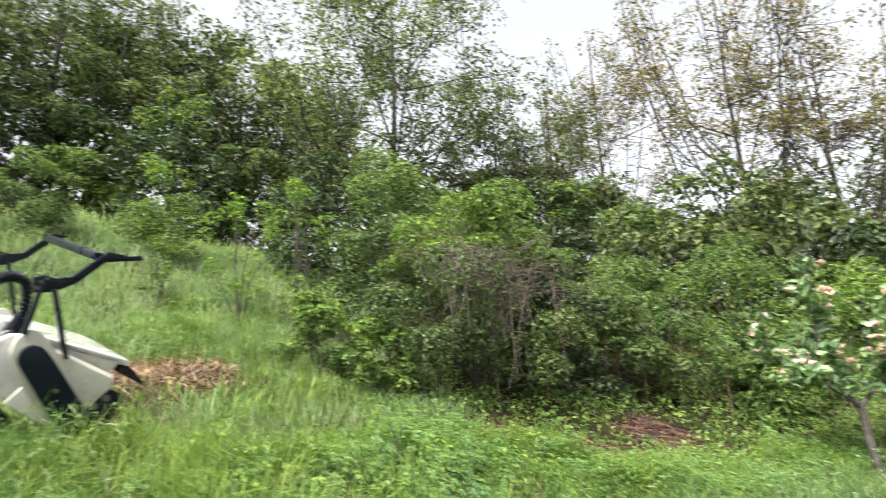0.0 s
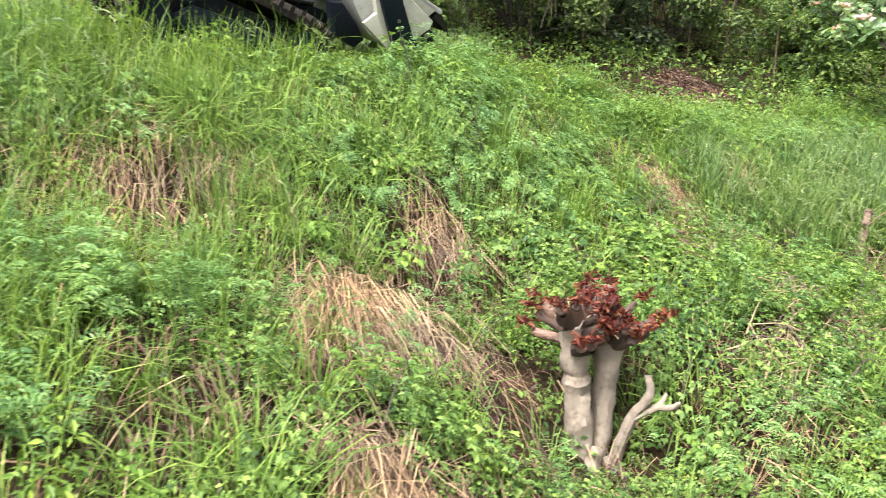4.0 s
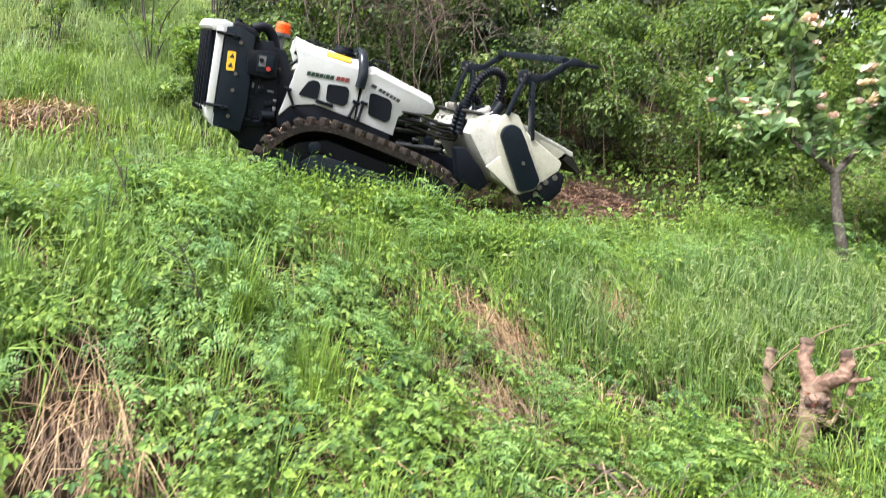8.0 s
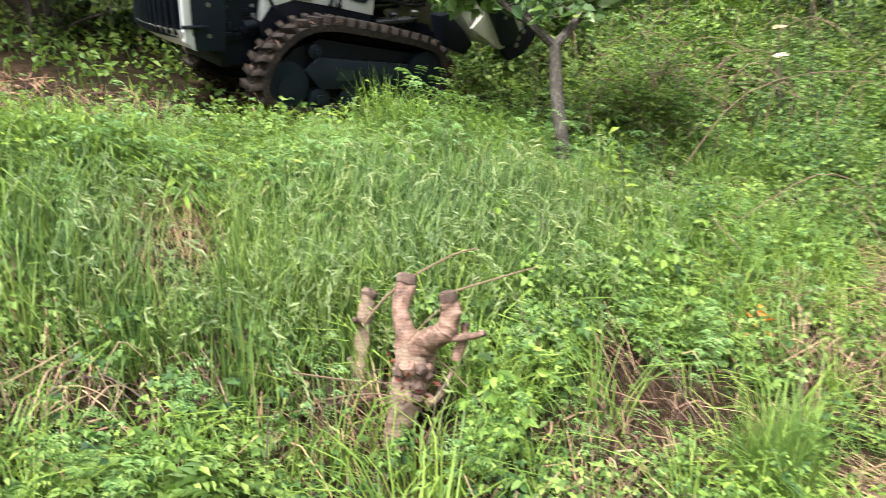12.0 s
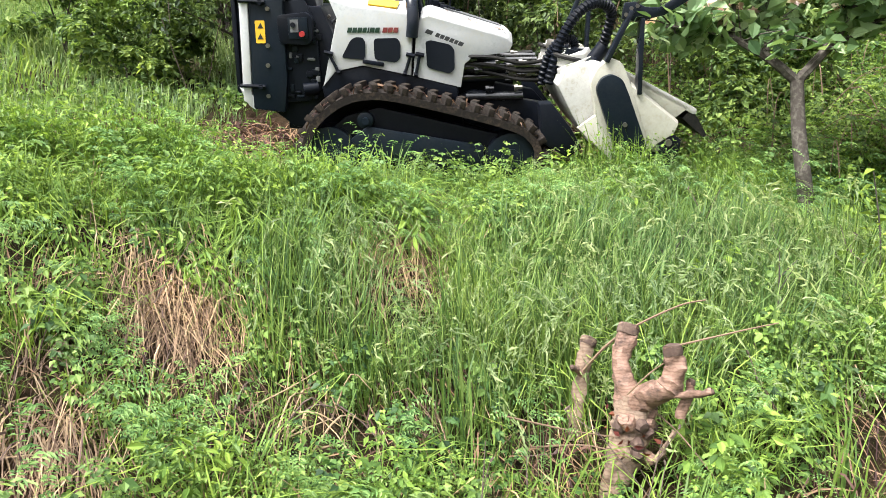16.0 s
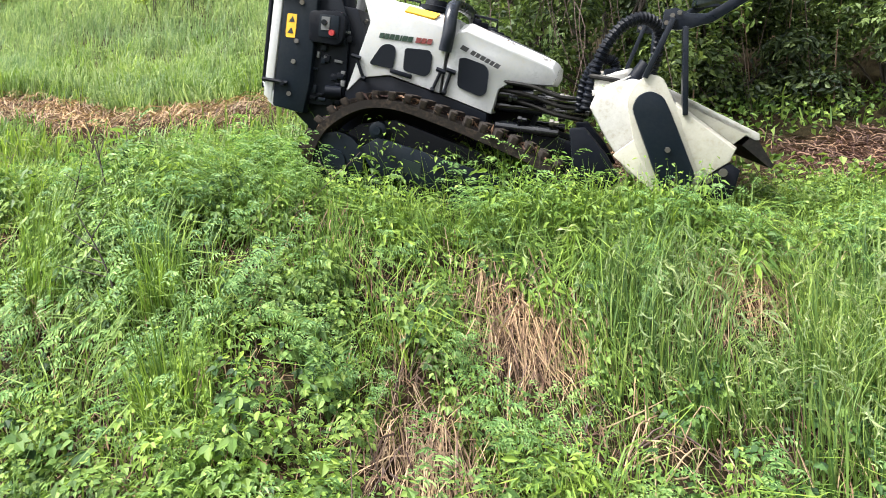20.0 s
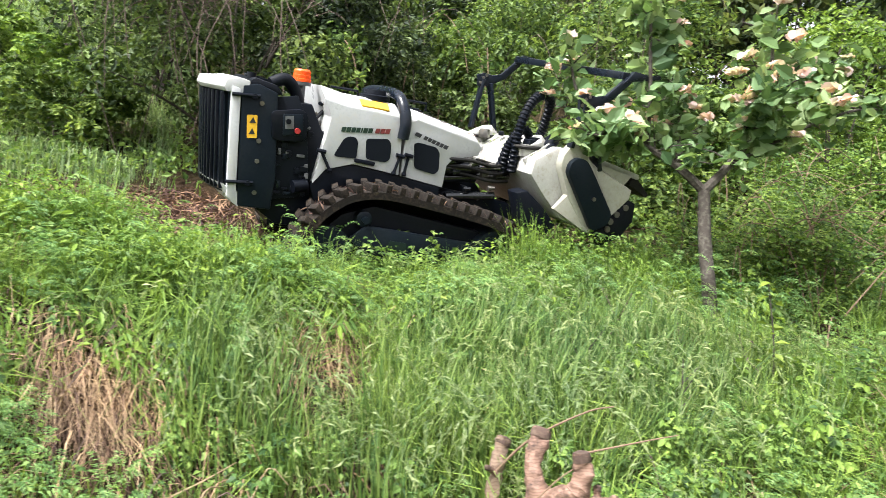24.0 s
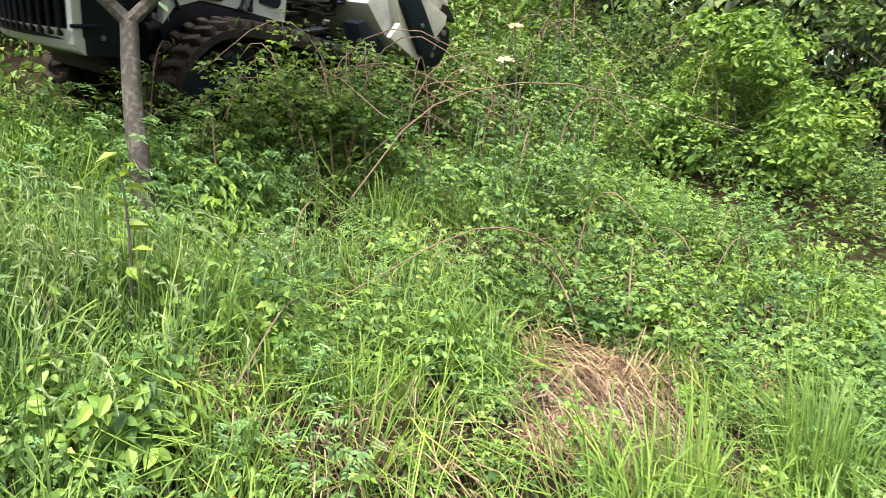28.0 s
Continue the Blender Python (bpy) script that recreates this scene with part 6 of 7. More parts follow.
def build_cover():
    rng = np.random.default_rng(77)
    thin, pale, bright, tall, weeds, fresh, vetch = [], [], [], [], [], [], []
    # grass between the clumps
    x, y = scatter(40000, -4.5, 11.5, 1.8, 7.0, lambda x, y: free(x, y) * np.clip(patchy(x, y, 1.2), 0.1, 1) * np.where((x > 0) & (y < 4.2), 0.40, 1.0) * (1 - 0.9 * straw_core(x, y)) * (1 - 0.8 * hollow(x, y)), rng)
    h = rng.uniform(0.06, 0.24, len(x))
    thin.append(blade_arrays(x, y, h, rng.uniform(0.004, 0.008, len(x)), h * rng.uniform(0.2, 1.0, len(x)), rng))
    x, y = scatter(15000, -9, 14, 6.6, 12.0, lambda x, y: free(x, y) * np.where((x > 3.2) & (y > 7.0), 0.12, 1.0), rng)
    h = rng.uniform(0.08, 0.26, len(x)) * (0.6 + 0.9 * np.clip(patchy(x, y, 1.1, 2.0), 0, 1))
    thin.append(blade_arrays(x, y, h, rng.uniform(0.010, 0.020, len(x)), h * rng.uniform(0.2, 0.9, len(x)), rng))
    # rougher grass towards the lane
    x, y = scatter(13000, -10, 15, -7.0, 1.9, lambda x, y: np.clip(patchy(x, y, 0.9, 1.5) + 0.3, 0.2, 1), rng)
    h = rng.uniform(0.06, 0.22, len(x))
    thin.append(blade_arrays(x, y, h, rng.uniform(0.02, 0.045, len(x)), h * rng.uniform(0.4, 1.2, len(x)), rng))
    # pale upper meadow
    x, y = scatter(50000, -9, 4, 6.2, 18.0, lambda x, y: (1 - 0.92 * np.clip(bare(x, y) * 1.3, 0, 1)) * np.clip(patchy(x, y, 0.9, 1.0) + 0.25, 0.25, 1), rng)
    far = 0.7 + 0.07 * (y - 6)
    h = rng.uniform(0.14, 0.42, len(x)) * (0.6 + 0.8 * np.clip(patchy(x, y, 1.3, 2.0), 0, 1)) * far * np.where((y > 7.6) & (y < 9.4) & (x < 1.6), 0.45, 1.0)
    pale.append(blade_arrays(x, y, h, rng.uniform(0.006, 0.011, len(x)) * far, h * rng.uniform(0.2, 0.9, len(x)), rng, droop=0.5))
    x, y = scatter(12000, -30, 40, 14.0, 34.0, lambda x, y: np.ones_like(x), rng)
    h = rng.uniform(0.25, 0.6, len(x))
    pale.append(blade_arrays(x, y, h, rng.uniform(0.03, 0.07, len(x)), h * rng.uniform(0.2, 0.8, len(x)), rng))
    # tussocks in the upper meadow
    for x, y in zip(*scatter(150, -7, 2.0, 7.0, 13.0, lambda x, y: free(x, y) * np.where((y > 7.6) & (y < 9.5), 0.1, 1.0), rng)):
        (pale if rng.random() < 0.5 else bright).extend(place([proto_tuft(rng, 90, 0.22, 0.55, 0.14, (0.008, 0.014), (0.3, 1.0), 0.5)], [x], [y], [1.0], rng))
    # plants by kind and by place
    weed_big = [proto_weed(rng, int(rng.integers(4, 7)), rng.uniform(0.20, 0.34), rng.uniform(0.12, 0.20), rng.uniform(0.034, 0.050), 6) for _ in range(9)]
    weed_small = [proto_weed(rng, int(rng.integers(6, 9)), rng.uniform(0.14, 0.26), rng.uniform(0.10, 0.17), rng.uniform(0.020, 0.032), 7) for _ in range(7)]
    weed_plain = [proto_weed(rng, int(rng.integers(5, 8)), rng.uniform(0.22, 0.36), rng.uniform(0.07, 0.12), rng.uniform(0.030, 0.044), 10, False, 0.42) for _ in range(7)]
    vetches = [proto_vetch(rng, int(rng.integers(4, 7)), rng.uniform(0.24, 0.36), rng.uniform(0.12, 0.20), 5, 6, rng.uniform(0.066, 0.092)) for _ in range(8)]
    tufts = [proto_tuft(rng, int(rng.integers(28, 46)), 0.14, rng.uniform(0.32, 0.46), rng.uniform(0.03, 0.06)) for _ in range(9)]
    bromes = [proto_brome(rng, int(rng.integers(8, 14)), rng.uniform(0.42, 0.58)) for _ in range(8)]
    near_tufts = [proto_tuft(rng, int(rng.integers(28, 46)), 0.14, rng.uniform(0.32, 0.46), rng.uniform(0.03, 0.06), fine=True) for _ in range(7)]
    dry_tufts = [proto_tuft(rng, 26, 0.16, 0.42, 0.04, (0.003, 0.006), (0.5, 1.4), 0.75) for _ in range(6)]

    def left(x, y):
        return 1 / (1 + np.exp(np.clip((x - 1.0) * 2.2 + np.clip(3.3 - y, 0, 9) * 2, -30, 30)))

    def silky(x, y):
        return np.clip(hill(x, y, 6.2, 5.55, 1.7, 0.75) + 0.8 * hill(x, y, 5.6, 5.0, 0.9, 0.4), 0, 1)

    def feathery(x, y):
        return np.clip(hill(x, y, 2.9, 5.3, 0.9, 0.5) + hill(x, y, -0.60, 3.30, 0.45, 0.35) + hill(x, y, 0.6, 3.0, 0.4, 0.3) + 0.8 * hill(x, y, 3.4, 4.6, 0.4, 0.3) + 0.8 * hill(x, y, 2.2, 4.5, 0.35, 0.4) + 0.6 * hill(x, y, 4.3, 4.2, 0.4, 0.4), 0, 1)

    def ground_free(x, y):
        return free(x, y) * (1 - 0.9 * straw_core(x, y)) * (1 - 0.72 * hollow(x, y))

    def spread(n, keep, x0=-4.5, x1=11.5, y0=1.9, y1=6.6):
        return scatter(n, x0, x1, y0, y1, lambda x, y: np.clip(ground_free(x, y) * keep(x, y), 0, 1), rng)

    def grown(n, lo=0.65, hi=1.25):
        return rng.uniform(lo, hi, n)

    def brambly(x, y):
        return (1 - left(x, y)) * (1 - 0.88 * silky(x, y)) * (0.25 + 0.75 * np.clip(patchy(x, y, 1.7), 0, 1)) * np.where(y > 5.2, 0.55, 1.0) * np.where((x > 7.0) & (y > 4.2), 0.45, 1.0)

    x, y = spread(560, lambda x, y: brambly(x, y) * (1 - 0.5 * feathery(x, y)))
    near = y < 3.7
    # part of the weeds, more of them near, get a dark shaded leaf colour
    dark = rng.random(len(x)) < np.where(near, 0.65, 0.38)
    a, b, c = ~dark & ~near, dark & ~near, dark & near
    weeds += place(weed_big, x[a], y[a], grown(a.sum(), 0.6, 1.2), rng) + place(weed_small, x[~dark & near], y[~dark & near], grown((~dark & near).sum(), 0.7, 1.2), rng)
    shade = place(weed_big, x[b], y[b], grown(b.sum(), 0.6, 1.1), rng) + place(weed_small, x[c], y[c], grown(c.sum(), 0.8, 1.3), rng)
    x, y = spread(460, lambda x, y: brambly(x, y + 1.0))
    weeds += place(weed_small, x, y, grown(len(x), 0.6, 1.3), rng)
    x, y = spread(380, lambda x, y: brambly(x + 2.0, y) * (1 - 0.5 * feathery(x, y)))
    fresh += place(weed_big + weed_small * 2, x, y, grown(len(x), 0.6, 1.3) * np.where(y < 3.7, 0.7, 1.0), rng)
    x, y = spread(190, lambda x, y: (1 - 0.7 * left(x, y)) * (1 - 0.4 * silky(x, y)) * np.clip(patchy(x, y, 2.3, 1.0), 0.05, 1))
    fresh += place(weed_plain, x, y, grown(len(x), 0.6, 1.2), rng)
    x, y = spread(270, lambda x, y: (0.22 + 0.40 * feathery(x, y)) * (1 - 0.7 * silky(x, y)) * (1 - 0.55 * left(x, y) * (y > 3.8)))
    vetch += place(vetches, x, y, grown(len(x), 0.6, 1.2), rng)
    x, y = spread(1750, lambda x, y: 0.20 + 0.8 * left(x, y) + 0.45 * hill(x, y, 3.6, 5.6, 2.2, 0.7) + 0.3 * hill(x, y, 9.0, 3.8, 0.8, 0.5) + 0.45 * hill(x, y, 7.9, 4.9, 1.1, 0.6) + 0.25 * silky(x, y))
    m = y < 4.3
    bright += place(near_tufts, x[m], y[m], grown(m.sum(), 0.55, 1.25), rng) + place(tufts, x[~m], y[~m], grown((~m).sum(), 0.55, 1.25), rng)
    x, y = spread(210, lambda x, y: left(x, y), -4.0, 1.5, 2.6, 5.4)
    thin += place([proto_tuft(rng, 34, 0.26, 0.62, 0.06, (0.003, 0.006), (0.08, 0.5), 0.4) for _ in range(6)], x, y, grown(len(x), 0.7, 1.1), rng)
    x, y = spread(520, lambda x, y: np.clip(silky(x, y) - 0.12, 0, 1) + 0.08 * left(x, y) * (y > 3.6))
    sc = grown(len(x), 0.6, 1.1) * np.where(y > 5.5, np.where(x < 5.7, 0.55, 0.72), 1.0)
    state = rng.bit_generator.state
    tall += place([b[0] for b in bromes], x, y, sc, rng, 0.10, False)
    rng.bit_generator.state = state
    heads = place([b[1] for b in bromes], x, y, sc, rng, 0.10, False)
    stuff("grass_heads", heads, SEED, "pale silky hanging heads of the tall grass", "grass")
    for x, y, s, n in ((6.85, 4.70, 1.2, 3), (8.15, 3.75, 1.3, 5), (8.6, 3.5, 1.2, 5), (9.2, 3.72, 1.2, 5), (1.55, 4.62, 1.2, 4), (0.55, 4.45, 1.3, 5), (5.35, 5.15, 1.1, 3), (2.35, 4.75, 1.1, 3), (8.35, 4.75, 1.2, 4)):
        bright += place(near_tufts, x + rng.normal(0, 0.07, n), y + rng.normal(0, 0.06, n), np.full(n, s) * grown(n, 0.85, 1.1), rng)
    upright = [proto_tuft(rng, 150, 0.30, 0.60, 0.085, (0.004, 0.008), (0.03, 0.32), 0.35, fine=True) for _ in range(4)]
    for x, y, sc in ((8.37, 3.72, 0.9), (1.5, 4.62, 0.7), (1.78, 4.85, 0.75), (1.9, 4.7, 0.7), (0.5, 4.5, 0.8), (2.75, 4.30, 0.8), (2.45, 4.75, 0.8), (3.05, 5.05, 0.7), (5.32, 5.2, 0.7), (9.1, 3.7, 0.9)):
        bright += place(upright, [x], [y], [sc], rng)
    thin += place(upright, [6.50, 6.60, 6.42], [3.53, 3.58, 3.60], [0.62, 0.60, 0.55], rng, 0.05)
    for x, y, n in ((-0.60, 3.30, 16), (0.50, 3.0, 10), (0.05, 3.1, 5), (2.3, 4.95, 2), (2.6, 4.55, 3), (3.25, 4.75, 3)):
        vetch += place(vetches, x + rng.normal(0, 0.14, n), y + rng.normal(0, 0.10, n), grown(n, 0.8, 1.15), rng)
    # low undergrowth at the foot of the thicket and beyond the brambles
    x, y = scatter(15000, 2.6, 15.0, 3.4, 10.0, lambda x, y: (1 - np.clip(bare(x, y) * 1.5, 0, 1)) * np.where(y > 6.3, 1.0, 0.0 + (x > 9.5) * 1.0), rng)
    c = np.stack([x, y, ground_z(x, y) + rng.uniform(0.02, 0.22, len(x))], 1)
    weeds.append(leaf_arrays(c, rng.uniform(0.04, 0.09, len(x)), rng, 0.6, 0.6))
    x, y = scatter(21000, -3.0, 11.0, 1.6, 6.2, lambda x, y: (1 - 0.9 * np.clip(bare(x, y) * 1.4, 0, 1)) * (1 - 0.9 * straw_core(x, y)) * (1 - 0.60 * hollow(x, y)), rng)
    c = np.stack([x, y, ground_z(x, y) + rng.uniform(0.01, 0.10, len(x))], 1)
    # dark leaf colour here paints the shade in the gaps between plants
    low = [leaf_arrays(c, rng.uniform(0.024, 0.050, len(x)), rng, 0.62, 0.65)]
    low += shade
    stuff("low_undergrowth", low, BRAMBLE, "low leaves and weeds coloured dark green for the shade near the soil", "weeds")
    # growth along the edge of the machine's way
    n = 300
    x = rng.uniform(-2.4, 7.8, n)
    y = screen_line(x) - np.abs(rng.normal(0, 0.22, n))
    tallness = np.interp(x, [-2.4, -1.6, 0.0, 4.6, 5.2, 5.6, 7.8], [0.5, 0.85, 0.95, 0.95, 0.6, 0.9, 0.9])
    for kind, into, k in ((tufts, bright, 0), (weed_plain, fresh, 1), (vetches, vetch, 2), (weed_small, fresh, 3), (tufts, bright, 4)):
        m = np.arange(n) % 5 == k
        into += place(kind, x[m], y[m], tallness[m] * grown(m.sum(), 0.9, 1.25), rng)
    for n, x0, x1, y0, y1, lo, hi, kinds in ((90, 2.2, 3.9, 6.05, 6.45, 1.2, 1.55, 4), (50, 3.6, 5.0, 5.65, 5.9, 1.0, 1.35, 4), (40, 5.0, 6.4, 5.65, 5.9, 0.75, 1.0, 4), (80, 6.9, 8.4, 6.20, 6.65, 1.3, 1.8, 4), (30, 7.6, 9.2, 6.6, 7.2, 1.0, 1.6, 3)):
        x, y = scatter(n, x0, x1, y0, y1, lambda x, y: free(x, y), rng)
        for k, (kind, into) in enumerate(((tufts, bright), (weed_plain, fresh), (vetches, vetch), (weed_small, fresh))):
            m = np.arange(n) % 4 == k
            into += place(kind, x[m], y[m], grown(m.sum(), lo, hi), rng)
    high_weed = [proto_weed(rng, 7, 0.46, 0.16, 0.036, 12, False, 0.45) for _ in range(4)]
    high_tuft = [proto_tuft(rng, 46, 0.30, 0.62, 0.06, (0.004, 0.008), (0.06, 0.5), 0.4) for _ in range(4)]
    for n, x0, x1, y0, y1, lo, hi in ((34, 2.75, 3.85, 6.05, 6.40, 0.85, 1.15), (20, 3.9, 4.9, 5.65, 5.95, 0.7, 0.95), (12, 1.7, 2.7, 5.9, 6.3, 0.7, 0.9), (34, 6.25, 7.3, 6.05, 6.35, 0.8, 1.1)):
        x, y = rng.uniform(x0, x1, n), rng.uniform(y0, y1, n)
        fresh += place(high_weed, x[::2], y[::2], grown(len(x[::2]), lo, hi), rng)
        bright += place(high_tuft, x[1::2], y[1::2], grown(len(x[1::2]), lo, hi), rng)
    x, y = scatter(90, 4.7, 7.3, 6.05, 6.40, lambda x, y: free(x, y), rng)
    m = np.arange(90) % 3 == 0
    bright += place(tufts, x[~m], y[~m], grown((~m).sum(), 0.5, 0.8), rng)
    fresh += place(weed_plain, x[m], y[m], grown(m.sum(), 0.5, 0.8), rng)
    x, y = scatter(130, 1.4, 7.4, 5.8, 6.4, lambda x, y: free(x, y), rng)
    bright += place(tufts, x, y, grown(len(x), 0.7, 1.1) * np.where(x > 3.8, 0.72, 1.0), rng)
    stuff("pale_meadow", pale, MEADOW, "pale long grass of the upper meadow", "grass")
    stuff("meadow_grass", thin, GRASS, "lush green meadow grass covering the bank", "grass")
    stuff("grass_tufts", bright, BRIGHT, "bright arching tufts of fresh grass", "grass")
    stuff("tall_grass", tall, TALL_GRASS, "tall silky grass with bent tips", "grass")
    stuff("broad_weeds", weeds, WEEDS, "low broad-leaved weeds growing through the grass", "weeds")
    stuff("fresh_weeds", fresh, FRESH, "yellow-green young weeds in the grass", "weeds")
    stuff("vetch", vetch, VETCH, "feathery blue-green vetch fronds", "weeds")
    # flattened straw, and dry tufts that hang down the slope
    x, y = scatter(5200, -4, 10, 1.8, 7.6, lambda x, y: straw_at(x, y) * free(x, y) + 0.04 + 0.22 * hollow(x, y), rng)
    n = len(x)
    pairs = [drape_arrays(x, y, rng.uniform(0.12, 0.45, n), rng.uniform(0.003, 0.0065, n), rng, rng.normal(-1.5, 0.40, n), rng.uniform(0.0, 0.16, n))]
    for cx, cy, rx, n, l0, l1, lift in ((1.22, 3.48, 0.15, 850, 0.25, 0.60, 0.22), (1.58, 3.45, 0.12, 200, 0.2, 0.5, 0.12), (1.05, 2.38, 0.09, 300, 0.2, 0.45, 0.12), (3.92, 5.24, 0.15, 520, 0.14, 0.36, 0.18), (4.88, 5.66, 0.14, 380, 0.14, 0.34, 0.18),
                                        (3.40, 6.42, 0.15, 420, 0.16, 0.38, 0.26), (5.05, 6.08, 0.07, 110, 0.2, 0.36, 0.14), (8.74, 4.62, 0.13, 420, 0.22, 0.5, 0.16), (8.50, 4.30, 0.12, 320, 0.2, 0.45, 0.10), (3.64, 4.46, 0.12, 260, 0.14, 0.34, 0.14), (1.88, 4.30, 0.12, 110, 0.2, 0.40, 0.10), (6.72, 3.42, 0.10, 200, 0.15, 0.35, 0.08)):
        x, y = rng.normal(cx, rx, n), rng.normal(cy, rx * 0.8, n)
        pairs.append(drape_arrays(x, y, rng.uniform(l0, l1, n), rng.uniform(0.0025, 0.0065, n), rng, rng.normal(-1.45, 0.50, n), lift * rng.uniform(0, 1, n) ** 1.5))
    x, y = scatter(210, -4, 10, 1.9, 6.4, lambda x, y: np.clip(0.6 * straw_at(x, y) + 0.03 + 0.18 * hollow(x, y) + 0.5 * hill(x, y, -1.3, 3.5, 1.0, 0.6) + 0.4 * hill(x, y, 0.3, 4.0, 0.6, 0.5), 0, 1), rng)
    pairs += place(dry_tufts, x, y, grown(len(x), 0.6, 1.1), rng)
    x, y = scatter(7500, -7, 9.5, 5.4, 11.3, lambda x, y: bare(x, y) * np.where(x > 2.5, 0.7, np.where(y > 7.5, 0.02, 0.5)), rng)
    n = len(x)
    pairs.append(drape_arrays(*scatter(4300, -6.5, 1.4, 8.2, 10.0, bare, rng), rng.uniform(0.10, 0.38, 4300), rng.uniform(0.006, 0.013, 4300), rng, rng.uniform(0, 6.28, 4300), rng.uniform(0.0, 0.14, 4300)))
    shreds = drape_arrays(x, y, rng.uniform(0.06, 0.24, n), rng.uniform(0.005, 0.012, n), rng, rng.uniform(0, 6.28, n), rng.uniform(0.0, 0.04, n))
    x, y = scatter(13000, -2.5, 10.5, 1.7, 6.2, lambda x, y: 0.16 + 0.84 * hollow(x, y), rng)
    n = len(x)
    litter = drape_arrays(x, y, rng.uniform(0.05, 0.22, n), rng.uniform(0.003, 0.008, n), rng, rng.uniform(0, 6.28, n), rng.uniform(0.0, 0.11, n))
    stuff("shredded_mulch", [shreds, litter], SHREDS, "reddish-brown shreds strewn over the churned soil", "mulch")
    stuff("dry_straw", pairs, STRAW, "flattened tan straw and shredded stalks", "straw")
    # dry stalks beside the start of the strip
    paths = []
    for k in range(230):
        x0, y0 = rng.normal(-1.75, 0.34), rng.normal(4.85, 0.20)
        if k > 150:
            x0, y0 = rng.uniform(-2.5, 9), rng.uniform(2.2, 5.8)
        z = float(ground_z(x0, y0))
        h = rng.uniform(0.35, 0.80) if k <= 150 else rng.uniform(0.2, 0.45)
        b = Vector((rng.normal(0, 0.16), rng.normal(0, 0.10), h))
        p = Vector((x0, y0, z))
        paths.append((curve([p, p + b * 0.5, p + b], 2), [0.0028, 0.0026, 0.0022, 0.002, 0.0014]))
        for j in range(11 if k <= 150 else 1):
            s = p + b * rng.uniform(0.45, 1.0)
            e = s + Vector((rng.normal(0, .06), rng.normal(0, .05), rng.uniform(0.02, 0.12)))
            paths.append(([s, e], [0.0018, 0.0012]))
            paths.append(([e, e + Vector((rng.normal(0, .012), 0, 0.014))], [0.0042, 0.003]))
    tagged(part("dry_stalks", limb_mesh(paths, 4), TWIG, None), "brittle grey-brown weed stalks left from last year", "stalks", kind="stuff")
    # bramble sea beyond the fruit tree
    cx, cy = scatter(250, 7.6, 15, 4.2, 11, lambda x, y: np.clip((x - 7.6 - 0.75 * np.clip(y - 5.4, 0, 1.2)) / 1.0, 0, 1) * np.clip((y - 4.55 - 0.02 * (x - 8)) / 0.7, 0, 1) * (1 - bare(x, y)), rng)
    top = np.clip((cy - 4.6) * 0.34, 0.06, 0.70) * rng.uniform(0.2, 1.2, len(cx))
    # the bank of brambles beside the fruit tree
    cx, cy, top = np.append(cx, rng.uniform(7.85, 9.4, 46)), np.append(cy, rng.uniform(6.40, 7.05, 46)), np.append(top, rng.uniform(0.25, 0.52, 46))
    cs = np.stack([cx, cy, ground_z(cx, cy) + top], 1)
    sprays = [proto_weed(rng, int(rng.integers(6, 9)), rng.uniform(0.26, 0.44), rng.uniform(0.24, 0.40), rng.uniform(0.028, 0.040), 9) for _ in range(9)]
    drift = patchy(cx, cy, 1.5, 3.0) + rng.normal(0, 0.22, len(cx))
    low_, high_ = np.quantile(drift, (0.36, 0.84))
    for m, mat, name, label in ((drift < low_, BRAMBLE, "dark_bramble_leaves", "dark green drifts of brambles, with dark leaves below as painted shade"), ((drift >= low_) & (drift < high_), LEAFY, "bramble_leaves", "sprawling bramble patch with small leaves"),
                                (drift >= high_, BRIGHT, "fresh_bramble_leaves", "fresh light green sprays of the brambles")):
        pairs = place(sprays, cx[m], cy[m], rng.uniform(0.8, 1.35, m.sum()), rng, 0.25, True, top[m] * 0.8)
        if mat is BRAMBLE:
            # dark leaves sunk under all clumps colour in the shade between the sprays
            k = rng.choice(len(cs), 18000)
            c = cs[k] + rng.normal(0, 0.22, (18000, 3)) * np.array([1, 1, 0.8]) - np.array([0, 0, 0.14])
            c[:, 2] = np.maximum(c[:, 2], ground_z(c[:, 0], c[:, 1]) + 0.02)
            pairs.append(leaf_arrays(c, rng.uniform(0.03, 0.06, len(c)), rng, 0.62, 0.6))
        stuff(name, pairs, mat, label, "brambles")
    paths = []
    for k in range(190):
        j = rng.integers(len(cs)) if k % 2 else int(rng.choice(np.flatnonzero(patchy(cx, cy, 2.6, 1.0) > 0.75)))
        a = Vector(cs[j]) + Vector((rng.normal(0, .2), rng.normal(0, .2), -top[j]))
        d = Vector((rng.normal(0, 0.5), rng.normal(-0.1, 0.35), 0))
        h = top[j] + rng.uniform(0.15, 0.5)
        paths.append((curve([a, a + d * 0.3 + Vector((0, 0, h * 0.8)), a + d * 0.8 + Vector((0, 0, h)), a + d * 1.5 + Vector((0, 0, h * 0.6))], 3), list(np.linspace(0.006, 0.002, 10))))
    tagged(part("bramble_canes", limb_mesh(paths, 5), DRY_CANE, None), "arching reddish-brown dead canes over the brambles", "canes", kind="stuff")


build_cover()


